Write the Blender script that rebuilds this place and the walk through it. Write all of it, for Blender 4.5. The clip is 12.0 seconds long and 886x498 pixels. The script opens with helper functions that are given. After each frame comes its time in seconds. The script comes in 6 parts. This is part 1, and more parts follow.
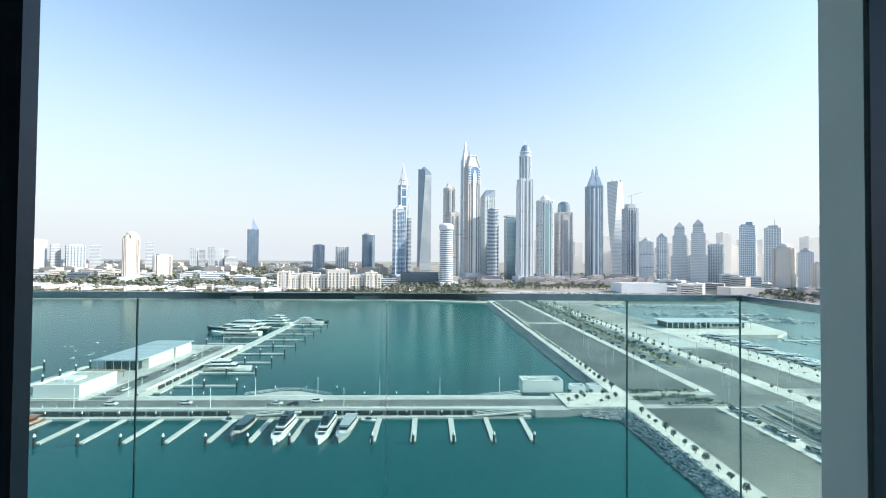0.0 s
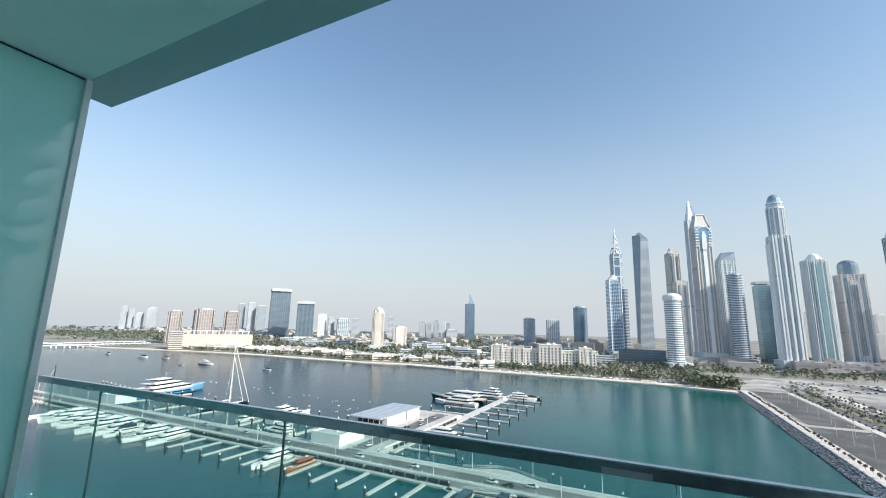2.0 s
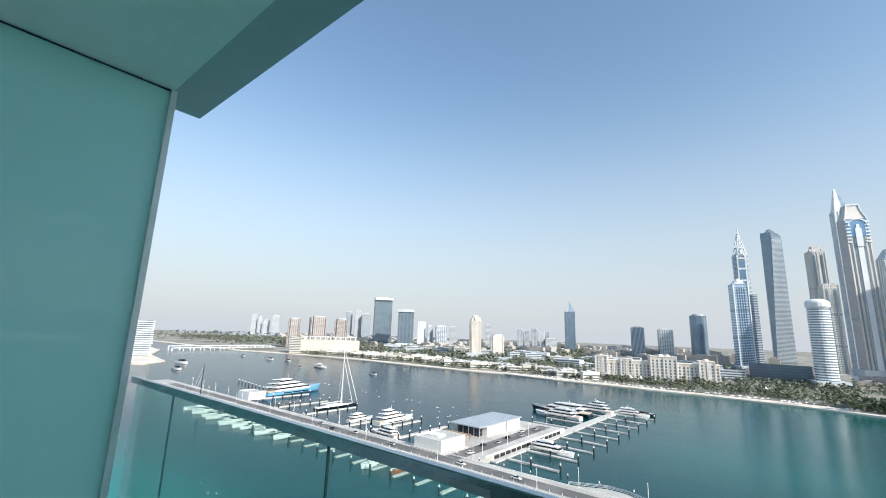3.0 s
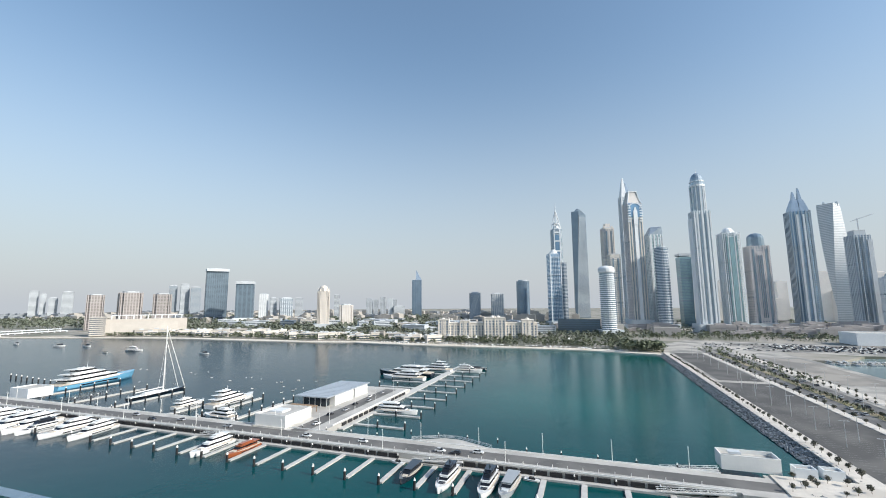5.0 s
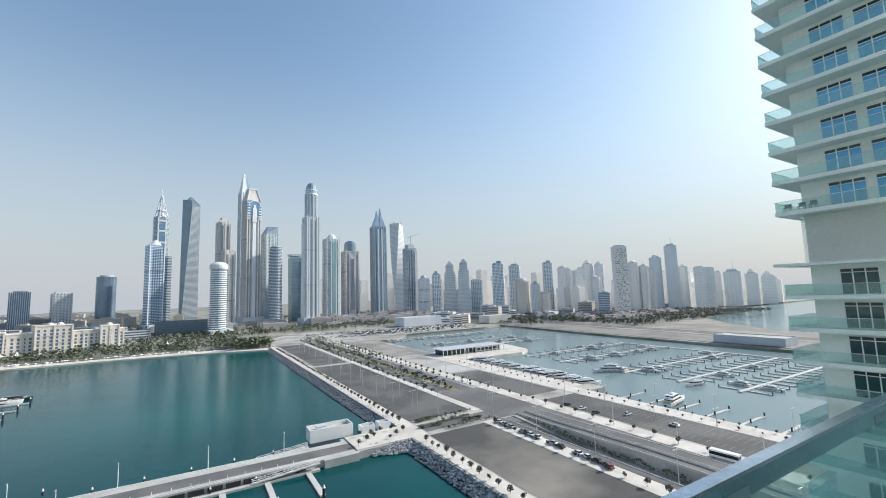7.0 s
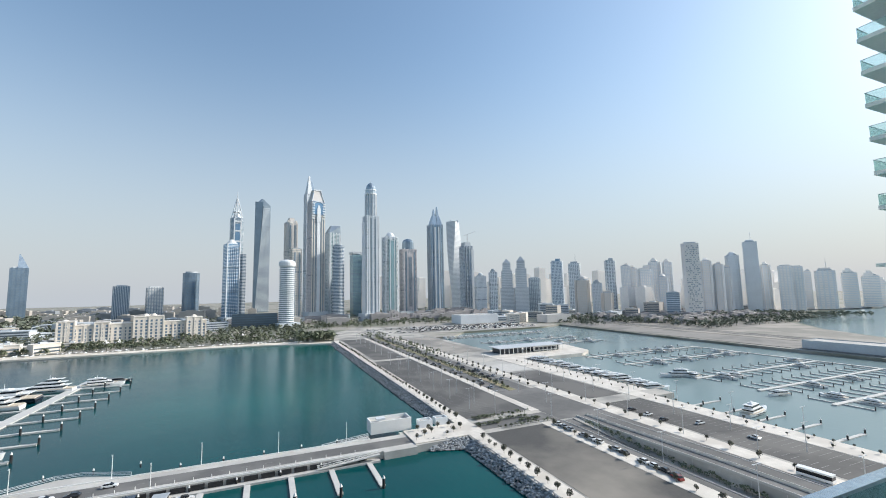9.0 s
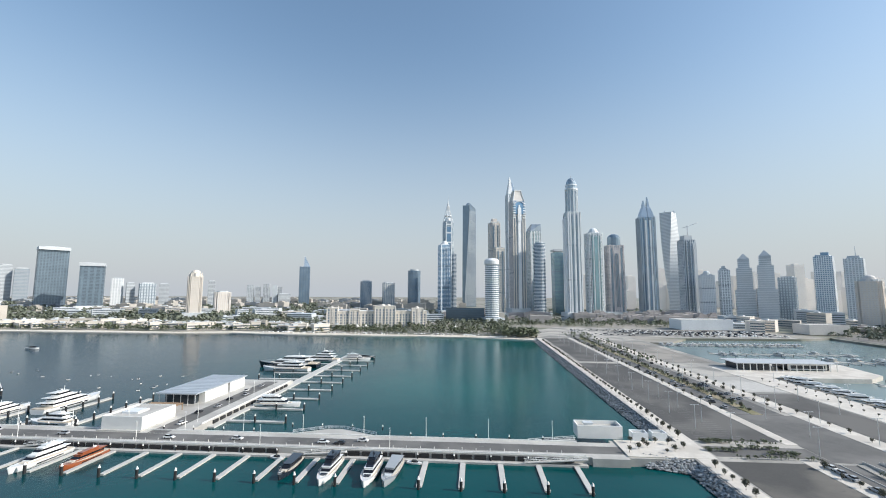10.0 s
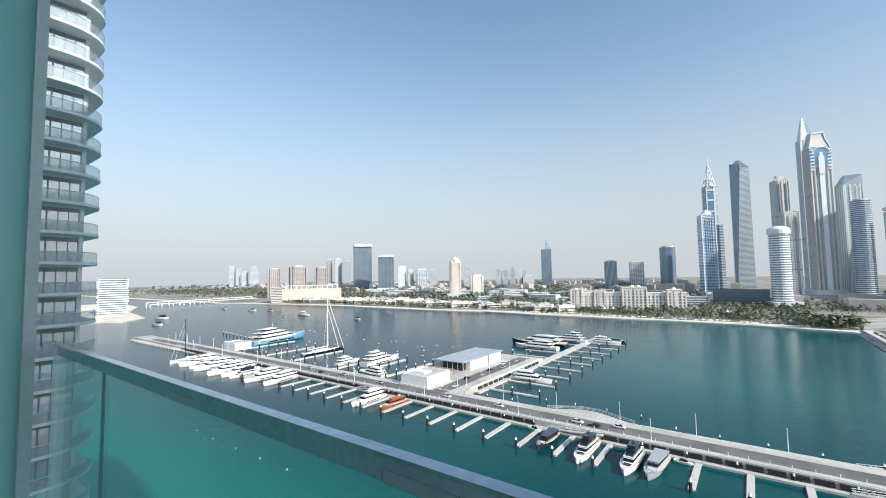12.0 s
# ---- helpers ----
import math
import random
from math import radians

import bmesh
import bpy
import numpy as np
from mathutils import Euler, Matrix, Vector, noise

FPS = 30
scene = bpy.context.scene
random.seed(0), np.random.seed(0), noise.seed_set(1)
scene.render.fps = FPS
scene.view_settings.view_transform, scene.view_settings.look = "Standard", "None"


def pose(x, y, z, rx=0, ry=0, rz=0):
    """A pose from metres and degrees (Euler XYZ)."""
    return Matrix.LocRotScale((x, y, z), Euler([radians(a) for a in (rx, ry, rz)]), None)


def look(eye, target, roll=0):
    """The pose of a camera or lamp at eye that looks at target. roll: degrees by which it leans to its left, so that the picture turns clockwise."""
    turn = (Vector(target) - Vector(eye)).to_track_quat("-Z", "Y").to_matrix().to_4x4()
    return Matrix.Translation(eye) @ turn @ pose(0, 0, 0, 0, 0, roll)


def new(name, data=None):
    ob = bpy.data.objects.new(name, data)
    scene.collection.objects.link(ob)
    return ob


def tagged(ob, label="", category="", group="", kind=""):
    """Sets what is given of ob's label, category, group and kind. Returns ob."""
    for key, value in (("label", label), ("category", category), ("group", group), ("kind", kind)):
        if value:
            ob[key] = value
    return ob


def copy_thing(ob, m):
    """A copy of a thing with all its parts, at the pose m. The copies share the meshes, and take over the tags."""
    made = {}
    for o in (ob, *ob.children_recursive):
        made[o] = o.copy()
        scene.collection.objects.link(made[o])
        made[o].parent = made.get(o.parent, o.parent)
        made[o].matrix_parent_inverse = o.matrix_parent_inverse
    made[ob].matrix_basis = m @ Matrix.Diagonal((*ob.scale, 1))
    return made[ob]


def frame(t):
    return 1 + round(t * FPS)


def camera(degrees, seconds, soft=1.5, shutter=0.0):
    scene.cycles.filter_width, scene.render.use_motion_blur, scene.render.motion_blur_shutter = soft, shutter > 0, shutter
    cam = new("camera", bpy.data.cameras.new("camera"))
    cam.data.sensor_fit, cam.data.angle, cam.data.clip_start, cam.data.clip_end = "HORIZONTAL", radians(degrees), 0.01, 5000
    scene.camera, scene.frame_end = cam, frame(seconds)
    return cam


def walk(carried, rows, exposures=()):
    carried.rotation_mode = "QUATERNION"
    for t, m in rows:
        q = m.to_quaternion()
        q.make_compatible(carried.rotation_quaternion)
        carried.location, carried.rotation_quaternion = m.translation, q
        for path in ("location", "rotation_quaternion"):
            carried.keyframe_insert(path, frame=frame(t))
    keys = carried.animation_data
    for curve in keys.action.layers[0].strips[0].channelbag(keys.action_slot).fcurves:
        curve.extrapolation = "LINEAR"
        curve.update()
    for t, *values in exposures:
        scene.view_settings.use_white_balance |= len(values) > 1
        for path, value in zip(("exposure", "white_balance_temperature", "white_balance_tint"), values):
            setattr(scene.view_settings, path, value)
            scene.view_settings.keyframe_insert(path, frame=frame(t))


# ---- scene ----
cam = camera(93.5, 12.0, soft=1.0)
PATH = [
    (0, (1.403, -2.054, 1.405), (1.471, -0.055, 1.442), 0.49),
    (0.5, (1.373, -1.790, 1.448), (1.341, 0.207, 1.554), 0.52),
    (1, (1.407, -1.480, 1.488), (1.152, 0.492, 1.702), 0.53),
    (1.5, (1.339, -1.336, 1.532), (0.808, 0.569, 1.833), 0.80),
    (2, (1.173, -1.137, 1.527), (0.299, 0.623, 1.896), 1.27),
    (2.5, (1.121, -0.971, 1.517), (-0.025, 0.620, 1.913), 1.60),
    (2.7, (1.103, -0.887, 1.518), (-0.148, 0.623, 1.912), 1.90),
    (4.3, (0.844, -0.530, 1.515), (-0.234, 1.120, 1.856), -0.02),
    (4.5, (0.846, -0.491, 1.507), (-0.131, 1.225, 1.824), -0.29),
    (5, (0.878, -0.411, 1.504), (0.234, 1.464, 1.763), -0.46),
    (5.5, (0.932, -0.379, 1.480), (0.671, 1.591, 1.706), -0.92),
    (6, (0.999, -0.355, 1.483), (1.249, 1.618, 1.690), -1.37),
    (6.5, (1.069, -0.325, 1.490), (1.731, 1.551, 1.695), -1.75),
    (7, (1.127, -0.294, 1.468), (2.145, 1.415, 1.679), -1.85),
    (7.2, (1.144, -0.288, 1.464), (2.252, 1.363, 1.681), -1.97),
    (8.8, (1.224, -0.343, 1.512), (2.183, 1.399, 1.725), -1.17),
    (9, (1.219, -0.353, 1.519), (1.995, 1.478, 1.726), -1.20),
    (9.5, (1.164, -0.385, 1.513), (1.469, 1.581, 1.723), -0.44),
    (10, (1.067, -0.415, 1.518), (0.919, 1.569, 1.723), 0.20),
    (10.5, (0.921, -0.444, 1.509), (0.461, 1.492, 1.707), 0.36),
    (11, (0.725, -0.468, 1.478), (-0.042, 1.370, 1.660), 0.02),
    (11.5, (0.491, -0.454, 1.456), (-0.515, 1.267, 1.617), -0.46),
    (12, (0.198, -0.354, 1.429), (-0.988, 1.251, 1.555), -1.04),
]
EXPOSURES = [(0.0, 0.62), (0.5, 0.2), (1.0, 0.06), (2.5, 0.32), (4.5, 0.08), (5.5, 0.03), (6.0, 0.03), (7.0, 0.05), (9.0, 0.08), (9.7, 0.02), (10.5, 0.02), (12.0, 0.2)]
walk(cam, [(t, look(eye, target, roll)) for t, eye, target, roll in PATH], EXPOSURES)

# ---- light: hazy afternoon, low sun to the side of the terrace ----
SUN_YAW, SUN_EL = -98.0, 32.0
world = bpy.data.worlds.new("sky")
scene.world = world
world.use_nodes = True
nt = world.node_tree
sky = nt.nodes.new("ShaderNodeTexSky")
sky.sky_type = "NISHITA"
sky.sun_disc = False
sky.sun_elevation = radians(SUN_EL)
sky.sun_rotation = radians(-SUN_YAW)
sky.altitude, sky.air_density, sky.dust_density, sky.ozone_density = 10, 1.3, 1.3, 1.1
nt.nodes["Background"].inputs["Strength"].default_value = 0.16
# pale sea haze that thickens evenly towards the horizon, all round
co, sep, hz, mixh = (nt.nodes.new(k) for k in ("ShaderNodeTexCoord", "ShaderNodeSeparateXYZ", "ShaderNodeMapRange", "ShaderNodeMix"))
nt.links.new(co.outputs["Generated"], sep.inputs["Vector"])
nt.links.new(sep.outputs["Z"], hz.inputs["Value"])
hz.interpolation_type = "SMOOTHERSTEP"
hz.inputs["From Min"].default_value, hz.inputs["From Max"].default_value = -0.12, 0.62
hz.inputs["To Min"].default_value, hz.inputs["To Max"].default_value = 0.97, 0.0
mixh.data_type = "RGBA"
nt.links.new(hz.outputs["Result"], mixh.inputs["Factor"])
cool = nt.nodes.new("ShaderNodeVectorMath")
cool.operation = "MULTIPLY"
cool.inputs[1].default_value = (0.93, 1.02, 1.06)
nt.links.new(sky.outputs["Color"], cool.inputs[0])
nt.links.new(cool.outputs["Vector"], mixh.inputs["A"])
mixh.inputs["B"].default_value = (3.28, 3.54, 3.9, 1)
nt.links.new(mixh.outputs["Result"], nt.nodes["Background"].inputs["Color"])
sun = new("sun", bpy.data.lights.new("sun", "SUN"))
sun.data.energy, sun.data.angle, sun.data.color = 4.9, radians(0.6), (1.0, 0.95, 0.88)
sx = math.sin(radians(-SUN_YAW)) * math.cos(radians(SUN_EL))
sy = math.cos(radians(SUN_YAW)) * math.cos(radians(SUN_EL))
sun.matrix_world = look((sx * 100, sy * 100, math.sin(radians(SUN_EL)) * 100), (0, 0, 0))

WL = -64.5          # sea level; the terrace floor is z = 0
GR = WL + 3.3       # reclaimed land and quays


# ---- materials ----
def mat(name, col, rough=0.6, metal=0.0, var=0.12, scale=1.0, bump=0.0, rnd=0.0, spec=0.5, fine=9.0, coat=0.0):
    """Principled surface with colour variation at two scales, relief, and a little chance from piece to piece."""
    m = bpy.data.materials.new(name)
    m.use_nodes = True
    n, l = m.node_tree.nodes, m.node_tree.links
    b = n["Principled BSDF"]
    b.inputs["Roughness"].default_value, b.inputs["Metallic"].default_value = rough, metal
    b.inputs["Specular IOR Level"].default_value = spec
    b.inputs["Coat Weight"].default_value = coat
    geo = n.new("ShaderNodeNewGeometry")
    big, small = n.new("ShaderNodeTexNoise"), n.new("ShaderNodeTexNoise")
    big.inputs["Scale"].default_value, big.inputs["Detail"].default_value = scale, 4
    small.inputs["Scale"].default_value, small.inputs["Detail"].default_value = scale * fine, 3
    for t in (big, small):
        l.new(geo.outputs["Position"], t.inputs["Vector"])
    mix = n.new("ShaderNodeMath")
    mix.operation = "ADD"
    l.new(big.outputs["Fac"], mix.inputs[0])
    l.new(small.outputs["Fac"], mix.inputs[1])
    rng = n.new("ShaderNodeMapRange")
    rng.inputs["From Min"].default_value, rng.inputs["From Max"].default_value = 0.6, 1.4
    rng.inputs["To Min"].default_value, rng.inputs["To Max"].default_value = 1 - var, 1 + var
    l.new(mix.outputs[0], rng.inputs["Value"])
    val = rng.outputs["Result"]
    if rnd:
        info, r2, mu = n.new("ShaderNodeObjectInfo"), n.new("ShaderNodeMapRange"), n.new("ShaderNodeMath")
        r2.inputs["To Min"].default_value, r2.inputs["To Max"].default_value = 1 - rnd, 1 + rnd
        l.new(info.outputs["Random"], r2.inputs["Value"])
        mu.operation = "MULTIPLY"
        l.new(val, mu.inputs[0])
        l.new(r2.outputs["Result"], mu.inputs[1])
        val = mu.outputs[0]
    tint = n.new("ShaderNodeVectorMath")
    tint.operation = "SCALE"
    tint.inputs[0].default_value = col
    l.new(val, tint.inputs["Scale"])
    l.new(tint.outputs["Vector"], b.inputs["Base Color"])
    if bump:
        bp = n.new("ShaderNodeBump")
        bp.inputs["Strength"].default_value, bp.inputs["Distance"].default_value = bump, 0.5 / scale / fine
        l.new(small.outputs["Fac"], bp.inputs["Height"])
        l.new(bp.outputs["Normal"], b.inputs["Normal"])
    return m


def two_tone(name, a, c, scale, lo=0.45, hi=0.6, rough=0.85, fine=0.15, bump=0.0):
    """Ground of two colours in patches, with grain."""
    m = mat(name, a, rough, var=fine, scale=scale * 6, bump=bump)
    n, l = m.node_tree.nodes, m.node_tree.links
    b = n["Principled BSDF"]
    src = b.inputs["Base Color"].links[0].from_socket
    geo, t, r = n.new("ShaderNodeNewGeometry"), n.new("ShaderNodeTexNoise"), n.new("ShaderNodeMapRange")
    t.inputs["Scale"].default_value, t.inputs["Detail"].default_value = scale, 6
    l.new(geo.outputs["Position"], t.inputs["Vector"])
    r.inputs["From Min"].default_value, r.inputs["From Max"].default_value = lo, hi
    l.new(t.outputs["Fac"], r.inputs["Value"])
    mx = n.new("ShaderNodeMix")
    mx.data_type = "RGBA"
    l.new(r.outputs["Result"], mx.inputs["Factor"])
    l.new(src, mx.inputs["A"])
    mx.inputs["B"].default_value = (*c, 1)
    l.new(mx.outputs["Result"], b.inputs["Base Color"])
    return m


def water_mat(name, deep, pale):
    m = bpy.data.materials.new(name)
    m.use_nodes = True
    n, l = m.node_tree.nodes, m.node_tree.links
    b = n["Principled BSDF"]
    b.inputs["Roughness"].default_value = 0.17
    b.inputs["IOR"].default_value = 1.33
    b.inputs["Specular IOR Level"].default_value = 0.22
    geo = n.new("ShaderNodeNewGeometry")
    t, r = n.new("ShaderNodeTexNoise"), n.new("ShaderNodeMapRange")
    t.inputs["Scale"].default_value, t.inputs["Detail"].default_value = 0.006, 3
    l.new(geo.outputs["Position"], t.inputs["Vector"])
    r.inputs["From Min"].default_value, r.inputs["From Max"].default_value = 0.35, 0.65
    l.new(t.outputs["Fac"], r.inputs["Value"])
    mx = n.new("ShaderNodeMix")
    mx.data_type = "RGBA"
    mx.inputs["A"].default_value = deep
    mx.inputs["B"].default_value = pale
    l.new(r.outputs["Result"], mx.inputs["Factor"])
    l.new(mx.outputs["Result"], b.inputs["Base Color"])
    w1, w2 = n.new("ShaderNodeTexNoise"), n.new("ShaderNodeTexNoise")
    w1.inputs["Scale"].default_value, w1.inputs["Detail"].default_value = 0.35, 4
    w2.inputs["Scale"].default_value, w2.inputs["Detail"].default_value = 0.03, 3
    ad = n.new("ShaderNodeMath")
    ad.operation = "MULTIPLY_ADD"
    ad.inputs[1].default_value = 3.0
    for w in (w1, w2):
        l.new(geo.outputs["Position"], w.inputs["Vector"])
    l.new(w2.outputs["Fac"], ad.inputs[0])
    l.new(w1.outputs["Fac"], ad.inputs[2])
    bp = n.new("ShaderNodeBump")
    bp.inputs["Strength"].default_value, bp.inputs["Distance"].default_value = 0.5, 0.12
    l.new(ad.outputs[0], bp.inputs["Height"])
    l.new(bp.outputs["Normal"], b.inputs["Normal"])
    return m


def pane_mat(name, tint, rough=0.0, film=0.0, film_tint=(0.6, 0.88, 0.85)):
    """Thin pane: lets the view through with a tint and mirrors a little at its face."""
    m = bpy.data.materials.new(name)
    m.use_nodes = True
    n, l = m.node_tree.nodes, m.node_tree.links
    n.remove(n["Principled BSDF"])
    tr, gl, mx = n.new("ShaderNodeBsdfTransparent"), n.new("ShaderNodeBsdfGlossy"), n.new("ShaderNodeMixShader")
    lw, pw, ad = n.new("ShaderNodeLayerWeight"), n.new("ShaderNodeMath"), n.new("ShaderNodeMath")
    tr.inputs["Color"].default_value = (*tint, 1)
    gl.inputs["Roughness"].default_value = rough
    lw.inputs["Blend"].default_value = 0.5
    pw.operation, ad.operation = "POWER", "MULTIPLY_ADD"
    pw.inputs[1].default_value = 4.0
    ad.inputs[1].default_value, ad.inputs[2].default_value = 0.8, 0.045
    l.new(lw.outputs["Facing"], pw.inputs[0])
    l.new(pw.outputs[0], ad.inputs[0])
    l.new(ad.outputs[0], mx.inputs["Fac"])
    l.new(tr.outputs["BSDF"], mx.inputs[1])
    l.new(gl.outputs["BSDF"], mx.inputs[2])
    last = mx
    if film:   # scattering film: painted glare veil on the railing, frosting or tint on balustrades
        df, tl, m2, m3 = n.new("ShaderNodeBsdfDiffuse"), n.new("ShaderNodeBsdfTranslucent"), n.new("ShaderNodeMixShader"), n.new("ShaderNodeMixShader")
        geo, t, r = n.new("ShaderNodeNewGeometry"), n.new("ShaderNodeTexNoise"), n.new("ShaderNodeMapRange")
        t.inputs["Scale"].default_value, t.inputs["Detail"].default_value = 2.2, 5
        l.new(geo.outputs["Position"], t.inputs["Vector"])
        r.inputs["From Min"].default_value, r.inputs["From Max"].default_value = 0.3, 0.7
        r.inputs["To Min"].default_value, r.inputs["To Max"].default_value = film * 0.8, film * 1.2
        l.new(t.outputs["Fac"], r.inputs["Value"])
        for q in (df, tl):
            q.inputs["Color"].default_value = (*film_tint, 1)
        l.new(df.outputs["BSDF"], m2.inputs[1])
        l.new(tl.outputs["BSDF"], m2.inputs[2])
        l.new(r.outputs["Result"], m3.inputs["Fac"])
        l.new(mx.outputs["Shader"], m3.inputs[1])
        l.new(m2.outputs["Shader"], m3.inputs[2])
        last = m3
    l.new(last.outputs["Shader"], n["Material Output"].inputs["Surface"])
    return m


WATER = water_mat("sea_water", (0.0005, 0.055, 0.06, 1), (0.001, 0.092, 0.088, 1))
n, l = WATER.node_tree.nodes, WATER.node_tree.links   # paler, greener water towards the foot of the towers
geo, sep, far, near_mix = (n.new(k) for k in ("ShaderNodeNewGeometry", "ShaderNodeSeparateXYZ", "ShaderNodeMapRange", "ShaderNodeMix"))
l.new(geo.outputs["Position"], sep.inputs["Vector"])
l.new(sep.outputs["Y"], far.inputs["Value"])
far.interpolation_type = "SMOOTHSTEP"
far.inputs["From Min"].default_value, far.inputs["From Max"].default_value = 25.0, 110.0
near_mix.data_type = "RGBA"
near_mix.inputs["A"].default_value = (0.002, 0.25, 0.215, 1)
l.new(far.outputs["Result"], near_mix.inputs["Factor"])
deepw, west = n.new("ShaderNodeMix"), n.new("ShaderNodeMapRange")   # deeper, bluer water away from the peninsula
deepw.data_type, west.interpolation_type = "RGBA", "SMOOTHSTEP"
l.new(sep.outputs["X"], west.inputs["Value"])
west.inputs["From Min"].default_value, west.inputs["From Max"].default_value = -320.0, 10.0
l.new(west.outputs["Result"], deepw.inputs["Factor"])
deepw.inputs["A"].default_value = (0.0003, 0.022, 0.038, 1)
l.new(n["Principled BSDF"].inputs["Base Color"].links[0].from_socket, deepw.inputs["B"])
l.new(deepw.outputs["Result"], near_mix.inputs["B"])
l.new(near_mix.outputs["Result"], n["Principled BSDF"].inputs["Base Color"])
# bright sky reflection is painted into this pale base colour
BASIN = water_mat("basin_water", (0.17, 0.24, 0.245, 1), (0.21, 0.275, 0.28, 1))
SAND = two_tone("beach_sand", (0.72, 0.66, 0.57), (0.62, 0.56, 0.47), 0.03)
CITY = two_tone("city_ground", (0.34, 0.315, 0.275), (0.17, 0.175, 0.135), 0.012, 0.42, 0.58)
PLAIN = two_tone("reclaimed_ground", (0.44, 0.415, 0.375), (0.24, 0.235, 0.22), 0.035, 0.42, 0.58)
PAVE = two_tone("pale_paving", (0.64, 0.6, 0.54), (0.54, 0.5, 0.445), 0.08, bump=0.1)
LOT = two_tone("worn_asphalt", (0.085, 0.083, 0.08), (0.135, 0.13, 0.122), 0.035)
LOT_SAND = two_tone("sanded_asphalt", (0.07, 0.068, 0.065), (0.24, 0.22, 0.19), 0.02, 0.44, 0.64)
ROAD = two_tone("road_asphalt", (0.12, 0.118, 0.114), (0.175, 0.17, 0.162), 0.05)
LINE = mat("road_paint", (0.24, 0.237, 0.23), 0.7, scale=0.5)
DECK = two_tone("pier_concrete", (0.5, 0.485, 0.455), (0.4, 0.385, 0.36), 0.06, bump=0.1)
PONTOON = mat("pontoon_concrete", (0.52, 0.51, 0.485), 0.8, var=0.14, scale=0.4, bump=0.15, rnd=0.06)
RUBBER = mat("black_fender_rubber", (0.018, 0.018, 0.02), 0.7, scale=0.8)
ROCK = mat("armour_rock", (0.21, 0.22, 0.225), 0.9, var=0.3, scale=0.7, bump=0.5)
n, l = ROCK.node_tree.nodes, ROCK.node_tree.links
geo, mr, sc = n.new("ShaderNodeNewGeometry"), n.new("ShaderNodeMapRange"), n.new("ShaderNodeVectorMath")
mr.inputs["To Min"].default_value, mr.inputs["To Max"].default_value = 0.45, 1.9
sc.operation = "SCALE"
l.new(geo.outputs["Random Per Island"], mr.inputs["Value"])
l.new(n["Principled BSDF"].inputs["Base Color"].links[0].from_socket, sc.inputs[0])
l.new(mr.outputs["Result"], sc.inputs["Scale"])
l.new(sc.outputs["Vector"], n["Principled BSDF"].inputs["Base Color"])
WHITE = mat("white_render", (0.8, 0.79, 0.76), 0.7, var=0.05, scale=0.3, bump=0.05)
STEEL = mat("galvanised_steel", (0.62, 0.63, 0.64), 0.4, 0.3, var=0.08, scale=0.6)
# foliage colour paled to paint in the haze of distance
LEAF_FAR = mat("hazed_far_foliage", (0.15, 0.17, 0.125), 0.85, var=0.3, scale=0.1)
LEAF = mat("foliage", (0.12, 0.14, 0.085), 0.75, var=0.4, scale=0.25, rnd=0.3)
PALM = mat("clipped_foliage", (0.07, 0.072, 0.05), 0.7, var=0.35, scale=0.6, rnd=0.25)
TRUNK = mat("palm_trunk", (0.19, 0.145, 0.1), 0.9, var=0.25, scale=2.0, bump=0.4)
HULL = mat("white_gelcoat", (0.82, 0.82, 0.81), 0.18, var=0.03, scale=0.3, coat=0.4)
NAVY = mat("dark_hull_paint", (0.02, 0.026, 0.038), 0.15, var=0.1, scale=0.3, coat=0.4)
BLUEHULL = mat("sky_blue_hull", (0.16, 0.42, 0.62), 0.2, var=0.05, scale=0.3, coat=0.4)
GREYHULL = mat("grey_hull", (0.36, 0.38, 0.4), 0.25, var=0.06, scale=0.3, coat=0.3)
TEAK = mat("varnished_wood", (0.3, 0.085, 0.03), 0.3, var=0.25, scale=1.2, coat=0.5)
TEAKDECK = mat("teak_deck", (0.55, 0.49, 0.41), 0.7, var=0.15, scale=1.0)
SMOKE = mat("smoked_boat_glass", (0.012, 0.014, 0.018), 0.06, var=0.05, scale=0.5)
SOLAR = mat("zinc_roof", (0.5, 0.54, 0.58), 0.4, 0.3, var=0.12, scale=0.15)
WOODS = mat("timber_pergola", (0.3, 0.2, 0.12), 0.7, var=0.25, scale=0.8)
DARKWIN = mat("dark_window", (0.03, 0.04, 0.05), 0.12, var=0.2, scale=0.3)
G_BLUE = mat("blue_curtain_glass", (0.21, 0.35, 0.5), 0.16, 0.5, var=0.22, scale=0.03, rnd=0.1)
G_TEAL = mat("teal_curtain_glass", (0.26, 0.39, 0.42), 0.18, 0.5, var=0.2, scale=0.03, rnd=0.1)
G_GREY = mat("grey_curtain_glass", (0.39, 0.46, 0.52), 0.2, 0.45, var=0.2, scale=0.03, rnd=0.1)
G_DEEP = mat("deep_curtain_glass", (0.15, 0.19, 0.23), 0.18, 0.4, var=0.2, scale=0.03)
G_SLATE = mat("slate_curtain_glass", (0.23, 0.3, 0.36), 0.18, 0.45, var=0.2, scale=0.03)
G_DARK = mat("dark_curtain_glass", (0.2, 0.28, 0.37), 0.18, 0.45, var=0.22, scale=0.03, rnd=0.1)
F_TAN = mat("tan_render", (0.52, 0.48, 0.43), 0.8, var=0.1, scale=0.05)
F_WHITE = mat("pale_cladding", (0.72, 0.745, 0.76), 0.6, var=0.08, scale=0.05, rnd=0.05)
F_SAND = mat("sand_render", (0.68, 0.63, 0.565), 0.75, var=0.1, scale=0.05, rnd=0.08)
F_DUST = mat("dusty_render", (0.46, 0.43, 0.39), 0.8, var=0.14, scale=0.08, rnd=0.15)
